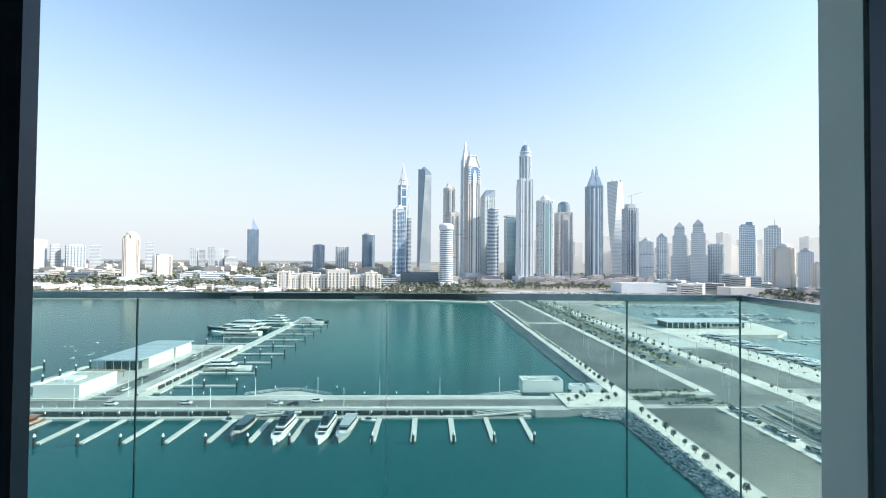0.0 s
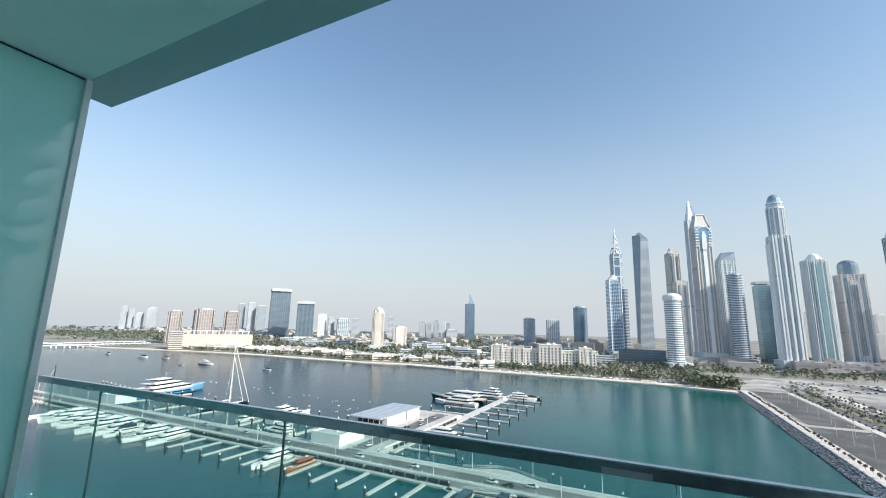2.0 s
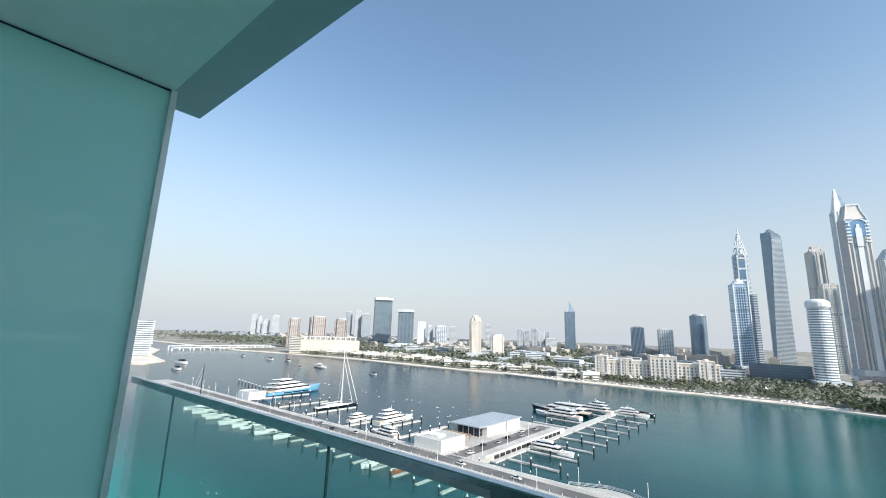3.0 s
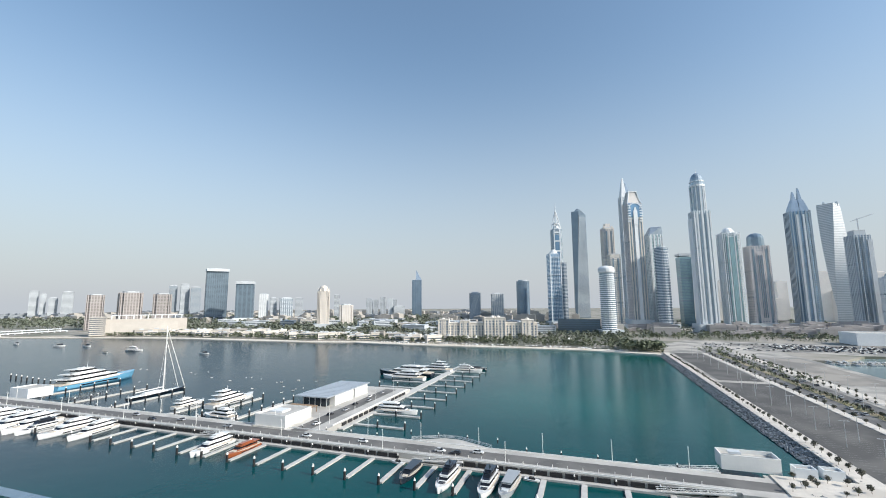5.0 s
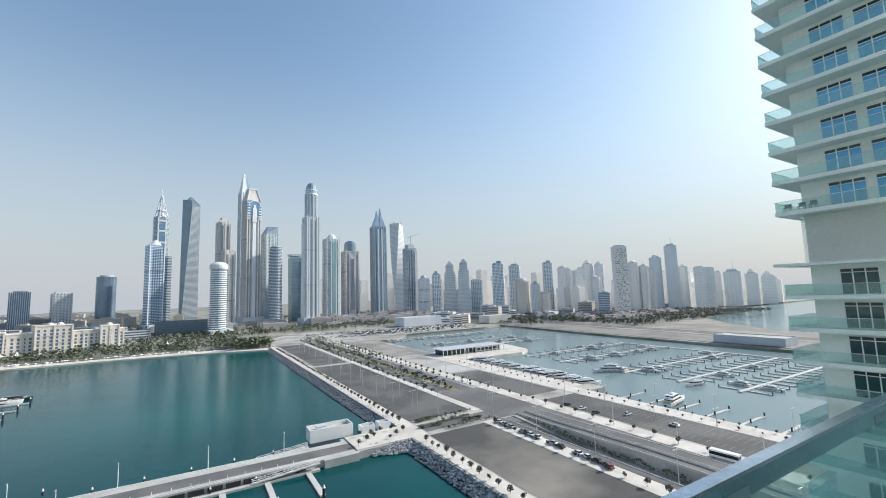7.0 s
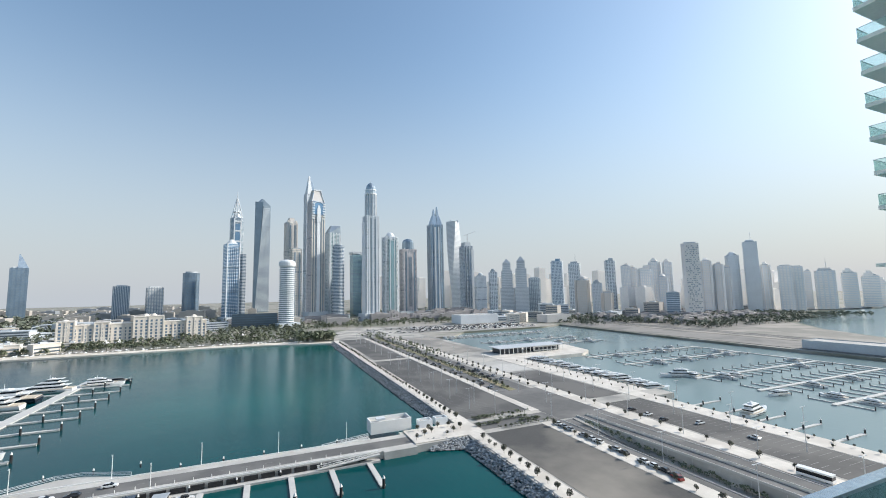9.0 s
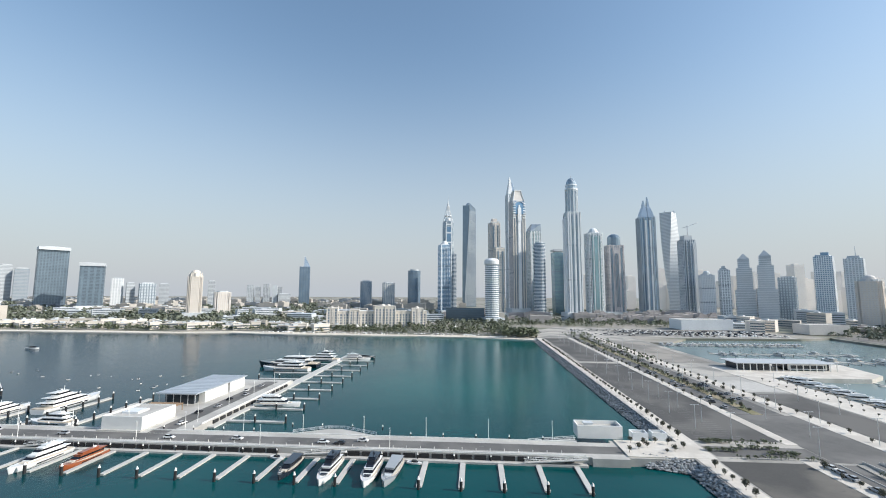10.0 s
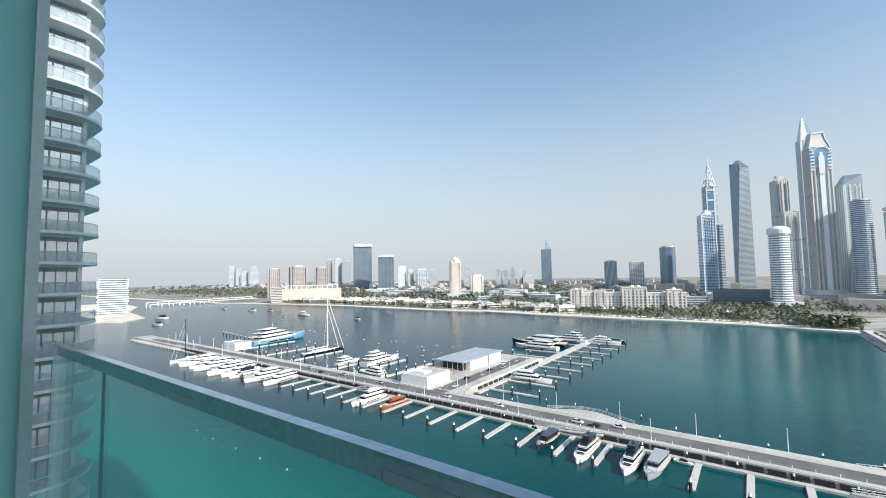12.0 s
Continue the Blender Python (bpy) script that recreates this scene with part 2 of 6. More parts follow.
F_BEIGE = mat("beige_render", (0.64, 0.61, 0.58), 0.75, var=0.1, scale=0.05, rnd=0.08)
F_PINK = mat("pink_stone", (0.63, 0.585, 0.575), 0.7, var=0.1, scale=0.05, rnd=0.06)
F_GREY = mat("grey_concrete", (0.52, 0.555, 0.58), 0.75, var=0.12, scale=0.05, rnd=0.08)
# shade inside the open floors, painted as a darker tower body
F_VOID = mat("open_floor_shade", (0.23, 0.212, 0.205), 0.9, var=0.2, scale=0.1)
F_RAW = mat("raw_concrete", (0.4, 0.37, 0.355), 0.85, var=0.2, scale=0.1, rnd=0.08)
# far facades: distance haze is painted into both colours
F_PALE = mat("haze_paled_facade", (0.86, 0.82, 0.77), 0.75, var=0.08, scale=0.03, rnd=0.1)
HAZED = mat("far_facade", (0.27, 0.295, 0.32), 0.8, var=0.1, scale=0.02, rnd=0.12)
CREAM = mat("cream_wall_paint", (0.82, 0.83, 0.79), 0.65, var=0.05, scale=0.4, bump=0.05)
SLAB = mat("balcony_slab_paint", (0.8, 0.79, 0.76), 0.65, var=0.06, scale=0.4)
CEIL = mat("soffit_paint", (0.86, 0.87, 0.85), 0.7, var=0.03, scale=1.2, bump=0.04)
SOFFIT2 = mat("grey_slab_paint", (0.5, 0.53, 0.55), 0.7, var=0.04, scale=1.2, bump=0.04)
WALLP = mat("white_wall_paint", (0.8, 0.81, 0.8), 0.6, var=0.04, scale=1.5, bump=0.06)
ANOD = mat("dark_anodised_frame", (0.04, 0.055, 0.085), 0.35, 0.3, var=0.12, scale=6, bump=0.05)
RAILM = mat("brushed_rail", (0.42, 0.47, 0.5), 0.2, 0.9, var=0.24, scale=9, bump=0.06)
EDGEM = mat("satin_post", (0.78, 0.8, 0.8), 0.4, 0.1, var=0.08, scale=6)
FLOORT = mat("floor_tile", (0.4, 0.39, 0.37), 0.4, var=0.1, scale=3, bump=0.04)
FROST = mat("frosted_green_glass", (0.5, 0.8, 0.75), 0.07, var=0.03, scale=1.2, spec=0.6)
# teal film paints in the veil of glare and reflections
PANE = pane_mat("rail_glass", (0.85, 0.98, 0.95), film=0.07, film_tint=(0.4, 0.85, 0.8))
n, l = FROST.node_tree.nodes, FROST.node_tree.links
tl, mx = n.new("ShaderNodeBsdfTranslucent"), n.new("ShaderNodeMixShader")
tl.inputs["Color"].default_value = (0.74, 0.98, 0.94, 1)
mx.inputs["Fac"].default_value = 0.78
l.new(n["Principled BSDF"].outputs["BSDF"], mx.inputs[1])
l.new(tl.outputs["BSDF"], mx.inputs[2])
gl, sheen, lw, pw, ad = (n.new(k) for k in ("ShaderNodeBsdfGlossy", "ShaderNodeMixShader", "ShaderNodeLayerWeight", "ShaderNodeMath", "ShaderNodeMath"))
gl.inputs["Roughness"].default_value = 0.015
lw.inputs["Blend"].default_value = 0.5
pw.operation, ad.operation = "POWER", "MULTIPLY_ADD"
pw.inputs[1].default_value, ad.inputs[1].default_value, ad.inputs[2].default_value = 4.0, 0.7, 0.07
l.new(lw.outputs["Facing"], pw.inputs[0])
l.new(pw.outputs[0], ad.inputs[0])
l.new(ad.outputs[0], sheen.inputs["Fac"])
l.new(mx.outputs["Shader"], sheen.inputs[1])
l.new(gl.outputs["BSDF"], sheen.inputs[2])
l.new(sheen.outputs["Shader"], n["Material Output"].inputs["Surface"])
# part of the bright sky reflection is put into the base colour
SKYWIN = mat("sky_mirroring_window", (0.58, 0.64, 0.68), 0.08, 0.6, var=0.15, scale=0.3)
SLABGREY = mat("grey_balcony_slab", (0.68, 0.69, 0.69), 0.7, var=0.08, scale=0.4)
FROSTPANE = pane_mat("frosted_balustrade_glass", (0.74, 0.79, 0.8), 0.05, 0.34, (0.66, 0.69, 0.7))
GREENPANE = pane_mat("green_balustrade_glass", (0.85, 0.94, 0.92), 0.02, 0.12, (0.72, 0.9, 0.87))
SLATEFRAME = mat("grey_frame_and_head_shade", (0.2, 0.22, 0.24), 0.4, 0.3, var=0.08, scale=1.0)
GEDGE = mat("glass_edge", (0.06, 0.13, 0.13), 0.3, var=0.1, scale=5)
GREENWIN = mat("dark_green_window", (0.03, 0.075, 0.08), 0.06, 0.1, var=0.2, scale=0.4)
# blue sky reflection painted into the window colour
BLUEWIN = mat("sky_reflection_window", (0.1, 0.36, 0.6), 0.06, 0.2, var=0.15, scale=0.4)


# ---- mesh helpers ----
class Mesh:
    """Collects faces, then becomes one mesh object."""

    def __init__(self):
        self.v, self.f = [], []

    def add(self, verts, faces):
        k = len(self.v)
        self.v += verts
        self.f += [tuple(i + k for i in f) for f in faces]
        return self

    def box(self, x0, x1, y0, y1, z0, z1):
        return self.prism([(x0, y0), (x1, y0), (x1, y1), (x0, y1)], z0, z1)

    def prism(self, pts, z0, z1, top=None):
        n = len(pts)
        top = top or pts
        v = [(x, y, z0) for x, y in pts] + [(x, y, z1) for x, y in top]
        f = [tuple(range(n))[::-1], tuple(range(n, 2 * n))] + [(i, (i + 1) % n, n + (i + 1) % n, n + i) for i in range(n)]
        return self.add(v, f)

    def cyl(self, x, y, z0, z1, r0, r1=None, n=8, sy=1.0):
        r1 = r0 if r1 is None else r1
        ring = [(math.cos(2 * math.pi * i / n), math.sin(2 * math.pi * i / n)) for i in range(n)]
        return self.prism([(x + r0 * a, y + r0 * b * sy) for a, b in ring], z0, z1, [(x + r1 * a, y + r1 * b * sy) for a, b in ring])

    def dome(self, x, y, z, r, h, n=12, m=5):
        rings = []
        for j in range(m + 1):
            a, q = math.pi / 2 * j / m, max(r * math.cos(math.pi / 2 * j / m), 0.05)
            rings.append([(x + q * math.cos(2 * math.pi * i / n), y + q * math.sin(2 * math.pi * i / n), z + h * math.sin(a)) for i in range(n)])
        return self.loft(rings)

    def bar(self, a, b, r, n=5):
        a, b = Vector(a), Vector(b)
        q = (b - a).to_track_quat("Z", "Y")
        ring = [q @ Vector((r * math.cos(2 * math.pi * i / n), r * math.sin(2 * math.pi * i / n), 0)) for i in range(n)]
        v = [tuple(a + p) for p in ring] + [tuple(b + p) for p in ring]
        return self.add(v, [tuple(range(n))[::-1], tuple(range(n, 2 * n))] + [(i, (i + 1) % n, n + (i + 1) % n, n + i) for i in range(n)])

    def loft(self, rings, cap=True):
        n = len(rings[0])
        v = [p for r in rings for p in r]
        f = [(j * n + i, j * n + (i + 1) % n, (j + 1) * n + (i + 1) % n, (j + 1) * n + i) for j in range(len(rings) - 1) for i in range(n)]
        if cap:
            f += [tuple(range(n))[::-1], tuple(range((len(rings) - 1) * n, len(rings) * n))]
        return self.add(v, f)

    def data(self, name, material, smooth=False):
        me = bpy.data.meshes.new(name)
        me.from_pydata(self.v, [], self.f)
        me.materials.append(material)
        if smooth:
            me.polygons.foreach_set("use_smooth", [True] * len(me.polygons))
        me.update()
        return me

    def ob(self, name, material, parent=None, label="", smooth=False):
        o = new(name, self.data(name, material, smooth))
        if parent is not None:
            o.parent = parent
        return tagged(o, label) if label else o


def group_at(name, x, y, z, turn=0.0):
    e = new(name)
    e.empty_display_size = 0.1
    e.matrix_basis = pose(x, y, z, 0, 0, turn)
    return e


def facing(x, y):
    """Degrees by which a building at x, y is turned so that its front looks at the terrace."""
    return math.degrees(math.atan2(-x, y))


rng = random.Random(7)


# ---- ground, sea and shore ----
def structure(o, label, category):
    return tagged(o, label, category, kind="structure")


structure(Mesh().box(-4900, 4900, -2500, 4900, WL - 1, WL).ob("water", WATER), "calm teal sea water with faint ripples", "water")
# bay and basin carry the painted sky reflection
structure(Mesh().box(652, 4900, -2500, 750, WL - 0.5, WL + 0.02).ob("water_bay", BASIN), "bay water beyond the strip, sky glow painted into its pale colour", "water")
structure(Mesh().box(205, 500, -420, 640, WL - 0.5, WL + 0.02).ob("water_basin", BASIN), "grey-green harbour basin water with painted-in pale sky reflection", "water")
shore = [(-4900, 560), (-1450, 540), (-1180, 545), (-1015, 585), (-900, 605), (-774, 622), (-601, 619), (-467, 621), (-380, 634), (-282, 620),
         (-156, 616), (-80, 615), (0, 606), (50, 592), (78, 584), (86, 574)]
inner = [(x, y + 26 + 6 * math.sin(x / 60)) for x, y in shore]
east = [(222, 560), (250, 560), (294, 612), (450, 618), (505, 640), (488, 414), (482, 180), (474, -420), (640, -420), (660, 243), (735, 345),
        (850, 440), (1230, 590), (1640, 600), (4900, 760)]
back = [(4900, 4900), (-4900, 4900)]
structure(Mesh().prism(shore + [(90, 640)] + inner[::-1], WL - 2, WL + 1.6).ob("beach", SAND), "pale sand beach along the far shore", "beach")
structure(Mesh().prism(inner + [(90, 640), (222, 640)] + east + back, WL - 2, GR - 0.6).ob("ground", CITY), "sandy city ground with planted patches", "ground")
structure(Mesh().prism([(512, 640), (494, 414), (490, 180), (480, -400), (540, -400), (556, 300), (562, 480), (596, 700)], GR - 0.62, GR - 0.2)
          .ob("sand_bank", two_tone("bank_sand", (0.24, 0.225, 0.205), (0.165, 0.158, 0.148), 0.025)), "bare sandy reclaimed strip beside the basin", "ground")
SCRUB = two_tone("scrub_ground", (0.21, 0.2, 0.175), (0.34, 0.31, 0.27), 0.02, 0.45, 0.62)
structure(Mesh().prism([(544, -300), (650, -300), (655, 243), (725, 345), (845, 450), (1000, 540), (1000, 820), (560, 820), (600, 700), (566, 480), (560, 300)], GR - 0.62, GR - 0.3)
          .ob("scrub_ground", SCRUB), "dark scrubby ground with sheds beyond the basin", "ground")
for off, wd in ((0, 5), (14, 3)):
    line = [(574, -300), (580, 265), (586, 400), (592, 540), (606, 690)]
    structure(Mesh().loft([[(x + off - wd, y, GR - 0.3), (x + off + wd, y, GR - 0.3), (x + off + wd, y, GR - 0.1), (x + off - wd, y, GR - 0.1)] for x, y in line]).ob("road_bank", ROAD),
              "grey road along the far side of the basin", "road")
structure(Mesh().prism([(84, -420), (134.5, -420), (134.5, 170), (144, 170), (144, -420), (213, -420), (213, 184), (228, 184), (228, 197), (222, 197), (222, 640), (100, 660), (88, 600), (87, 200), (84, 168)], WL - 2, GR).ob("ground_peninsula", PLAIN),
          "sandy reclaimed peninsula between bay and basin", "ground")


# ---- the terrace and the flat behind it ----
CZ, BZ = 2.94, 2.965         # soffit and edge strip heights
WY = -1.55                   # outer face of the flat's wall
PX = -1.77                   # partition to the neighbour
EX = 3.6                     # end of the wall beside the door
RX = 2.995                   # corner where the railing turns back to the wall
structure(Mesh().box(PX - 0.1, RX + 0.12, WY - 0.249, 0.16, -0.3, 0).ob("floor", FLOORT), "grey stone-tiled terrace floor", "floor")
structure(Mesh().box(PX - 0.3, RX + 0.2, WY, -0.045, CZ, CZ + 0.3).ob("ceiling", CEIL), "off-white painted terrace soffit", "ceiling")
structure(Mesh().box(PX - 0.3, RX + 0.2, -0.042, 0.213, BZ, CZ + 0.55).ob("edge_beam", SOFFIT2), "grey painted slab edge strip of the soffit", "beam")
DX0, DX1, DH = 1.007, 1.889, 2.45
structure(Mesh().box(PX - 0.3, -0.6, WY - 0.25, WY - 0.002, 0, CZ).ob("wall_south", WALLP), "plain painted outer wall of the flat", "wall")
structure(Mesh().box(DX1, EX, WY - 0.056, WY - 0.002, 0, CZ).box(DX1 + 0.06, EX, WY - 0.25, WY - 0.0565, 0, CZ).ob("wall_south_end", WALLP), "plain painted outer wall beside the door", "wall")
structure(Mesh().box(-0.6, DX1, WY - 0.25, WY - 0.002, DH, CZ).ob("wall_over_door", WALLP), "plain painted wall above the door", "wall")
room = Mesh()
for b in ((-2.0, 4.4, -7.0, WY - 0.25, -0.3, 0), (-2.0, 4.4, -7.0, WY - 0.25, CZ, CZ + 0.3), (-2.2, -2.0, -7.0, WY - 0.25, 0, CZ),
          (4.4, 4.6, -7.0, WY - 0.25, 0, CZ), (EX, 4.4, WY - 0.25, WY - 0.05, -0.3, CZ + 0.3), (-2.2, 4.6, -7.2, -7.0, -0.3, CZ + 0.3)):
    room.box(*b)
structure(room.ob("walls_room", WALLP), "plain painted room behind the sliding door", "wall")

door = group_at("door_1", DX0, WY - 0.06, 0)
tagged(door, "open glazed sliding door with dark anodised frame", "door", kind="structure")
DW = DX1 - DX0
Mesh().box(-0.027, 0.0, -0.03, -0.012, 0.002, DH - 0.002).ob("door_stile", ANOD, door)
# pale strip added to give the bright edge beside the stile
Mesh().box(-0.075, -0.028, -0.03, -0.014, 0.062, DH - 0.062).ob("door_seal", EDGEM, door, "pale strip added for the bright edge beside the stile")
Mesh().box(DW + 0.002, DW + 0.055, -0.03, -0.001, 0.002, DH - 0.002).ob("door_jamb", ANOD, door)
Mesh().box(0.002, DW - 0.032, -0.09, 0.0, DH - 0.08, DH - 0.002).ob("door_head", ANOD, door)
Mesh().box(0.002, DW - 0.032, -0.09, 0.0, 0.002, 0.025).ob("door_track", ANOD, door)
Mesh().box(-1.605, -1.55, -0.09, -0.01, 0.002, DH - 0.002).ob("door_stile", ANOD, door)
Mesh().box(-1.548, -0.034, -0.09, -0.01, DH - 0.06, DH - 0.002).ob("panel_head", ANOD, door)
Mesh().box(-1.548, -0.034, -0.09, -0.01, 0.002, 0.06).ob("panel_sill", ANOD, door)
gp = Mesh().box(-1.548, -0.077, -0.026, -0.018, 0.062, DH - 0.062).ob("glass_panel", PANE, door, "clear fixed glass panel")
gp.visible_shadow = False

part_wall = group_at("glass_partition", PX, 0, 0)
tagged(part_wall, "frosted green glass partition in a satin metal frame", "partition")
Mesh().box(-0.02, 0.0, WY + 0.02, -0.066, 0.03, CZ - 0.011).ob("glass_panel", FROST, part_wall, "glossy frosted green glass")
Mesh().box(-0.05, 0.022, -0.064, -0.032, 0.004, CZ - 0.004).ob("front_post", EDGEM, part_wall, "satin aluminium post")
Mesh().box(-0.03, 0.006, WY + 0.004, -0.066, CZ - 0.01, CZ - 0.004).ob("top_channel", ANOD, part_wall)
Mesh().box(-0.03, 0.012, WY + 0.004, -0.066, 0.004, 0.03).ob("bottom_channel", EDGEM, part_wall)

rail = group_at("glass_railing", 0, 0, 0)
tagged(rail, "frameless glass railing with a metal handrail", "railing")
prof = [(0.0, 1.194), (0.002, 1.192), (0.023, 1.192), (0.025, 1.194), (0.025, 1.221), (0.022, 1.224), (0.003, 1.224), (0.0, 1.221)]
Mesh().loft([[(x, y, z) for y, z in prof] for x in (PX - 0.04, RX)]).ob("handrail", RAILM, rail, "brushed metal handrail")
Mesh().loft([[(RX + x - 0.025, y, z) for x, z in prof] for y in (-0.001, WY + 0.004)]).ob("return_handrail", RAILM, rail, "brushed metal handrail")
for k in range(8):   # paler patches at even spacing along the lower half of the rail
    x = -1.3 + 0.6 * k
    Mesh().loft([[(q, y, z) for y, z in ((-0.0007, 1.1935), (0.0015, 1.1913), (0.0235, 1.1913), (0.0257, 1.1935), (0.0257, 1.208), (-0.0007, 1.208))] for q in (x - 0.055, x + 0.055)]).ob("rail_sleeve", STEEL, rail, "paler metal patch on the handrail")
Mesh().box(PX + 0.03, RX - 0.03, -0.03, 0.06, 0.002, 0.1).box(RX - 0.05, RX + 0.03, WY + 0.004, -0.031, 0.002, 0.1).ob("base_channel", EDGEM, rail)
edges = [PX + 0.04] + [-1.2 + 1.2 * i for i in range(4)] + [RX - 0.012]
for a, b in zip(edges, edges[1:]):
    p = Mesh().box(a + 0.003, b - 0.003, 0.008, 0.017, 0.1, 1.201).ob("glass_pane", PANE, rail, "clear glass pane")
    p.visible_shadow = False
p = Mesh().box(RX - 0.017, RX - 0.008, WY + 0.006, 0.004, 0.1, 1.201).ob("glass_pane", PANE, rail, "clear glass pane")
p.visible_shadow = False
for a in edges[1:]:
    thin = 0.0012 if abs(a - 1.2) < 0.01 else 0.0028
    Mesh().box(a - thin, a + thin, 0.009, 0.016, 0.1, 1.2).ob("joint_strip", GEDGE if thin > 0.002 else EDGEM, rail, "joint between panes")

mass = Mesh()
for b in ((-24, 20, -26, -1.6, WL - 1, -1.0), (-24, 20, -26, -1.6, 4.4, 96), (-24, -4.4, -26, -1.9, -1, 4.4), (6.5, 20, -26, -1.9, -1, 4.4), (-4.4, 6.5, -26, -8, -1, 4.4)):
    mass.box(*b)
structure(mass.ob("wall_own_tower", CREAM), "plain body of the residential tower around the flat", "wall")


# ---- neighbouring towers ----
def rounded(x0, x1, y0, y1, r, k=6):
    pts = []
    for cx, cy, a in ((x1 - r, y1 - r, 0), (x0 + r, y1 - r, 90), (x0 + r, y0 + r, 180), (x1 - r, y0 + r, 270)):
        pts += [(cx + r * math.cos(radians(a + 90 * i / k)), cy + r * math.sin(radians(a + 90 * i / k))) for i in range(k + 1)]
    return pts


def wall_ring(m, pts, z0, z1):
    m.add([(x, y, z0) for x, y in pts] + [(x, y, z1) for x, y in pts], [(i, i + 1, len(pts) + i + 1, len(pts) + i) for i in range(len(pts) - 1)])


def right_tower():
    t = group_at("residential_tower", 57.4, 17.93, WL)
    tagged(t, "cream residential tower with glass balconies and sky reflection painted on windows", "tower")
    top = 98 - WL
    Mesh().box(0, 24, -30, 0, 0, top).ob("wall", CREAM, t)
    base = 1.4 + 0.122 * 58.6 - WL
    zs = [base + 3.4 * k for k in range(0, 27)] + [base - 5.55 - 3.35 * k for k in range(0, 16)]
    slab = Mesh().box(-2.0, 24, -30, 1.8, 0, 0.42)
    sd = slab.data("balcony_slab", SLAB)
    ledge = Mesh().box(-2.3, 24, -30, 2.4, 0.1, 0.4).data("plant_ledge", SLAB)
    gl = Mesh().box(-1.96, -1.94, -30, 1.74, 0.42, 1.5).box(-1.94, 12, 1.72, 1.74, 0.42, 1.5)
    gd = gl.data("balustrade", GREENPANE)
    rl = Mesh().box(-1.98, -1.92, -30, 1.76, 1.5, 1.54).box(-1.92, 12, 1.7, 1.76, 1.5, 1.54).data("balcony_rail", STEEL)

    def bay(hw, lights, glass):
        win = Mesh().box(-0.05, 0.02, -hw, hw, 0, 2.5)
        frm = Mesh()
        for i in range(lights + 1):
            y = -hw + 2 * hw * i / lights
            frm.box(-0.1, -0.05, y - 0.05, y + 0.05, 0, 2.5)
        frm.box(-0.1, -0.05, -hw, hw, 2.12, 2.2).box(-0.1, -0.05, -hw - 0.05, hw + 0.05, -0.06, 0.02)
        lint = Mesh().box(-0.08, -0.05, -hw + 0.05, hw - 0.05, 2.2, 2.5)
        return win.data("window", glass), frm.data("window_frame", WHITE), lint.data("transom_light", DARKWIN)
    bays = {}
    for side in (0, 1):
        # upper floors take the painted sky reflection, lower floors dark green
        g = (BLUEWIN, GREENWIN)[side]
        bays[side] = [bay(1.42, 3, g), bay(1.62, 3, g)]
    for z in zs:
        if z < 3 or z > top - 2:
            continue
        if abs(z - (base - 5.55)) < 0.1:
            o = new("plant_ledge", ledge)
            o.parent, o.location = t, (0, 0, z)
            continue
        for nm, d in (("balcony_slab", sd), ("balustrade", gd), ("balcony_rail", rl)):
            o = new(nm, d)
            o.parent, o.location = t, (0, 0, z)
            if nm == "balustrade":
                o.visible_shadow = False
        for c, y in enumerate((-3.75, -7.5, -12.1, -16.6, -21.1)):
            wd, fd, ld = bays[0 if z >= base - 0.1 else 1][min(c, 1)]
            w = new("window", wd)
            w.parent, w.location = t, (0, y, z + 0.45)
            for nm, d in (("window_frame", fd), ("transom_light", ld)):
                o = new(nm, d)
                o.parent = w
    # outdoor chairs and table on the lowest upper balcony
    for x, y in ((-1.3, 0.9), (-1.2, -0.3), (-1.35, -1.3)):
        ch = group_at("balcony_chair", 57.4 + x, 17.93 + y, WL + base + 0.42)
        tagged(ch, "dark outdoor chair on a balcony of the cream tower", "chair", "balcony seats")
        for a, b in ((-0.25, -0.25), (0.25, -0.25), (-0.25, 0.25), (0.25, 0.25)):
            Mesh().box(a - 0.025, a + 0.025, b - 0.025, b + 0.025, 0, 0.42).ob("leg", DARKWIN, ch)
        Mesh().box(-0.3, 0.3, -0.3, 0.3, 0.42, 0.48).ob("seat", DARKWIN, ch)
        Mesh().box(0.24, 0.3, -0.3, 0.3, 0.48, 0.9).ob("backrest", DARKWIN, ch)
    lv = Mesh()
    for k in range(26):
        z = base - 5.0 + k * 0.19
        lv.box(-0.25, 0.0, -30, 0.25, z, z + 0.09)
    lv.ob("louvre_screen", SLAB, t, "horizontal louvres of the plant floor")


right_tower()


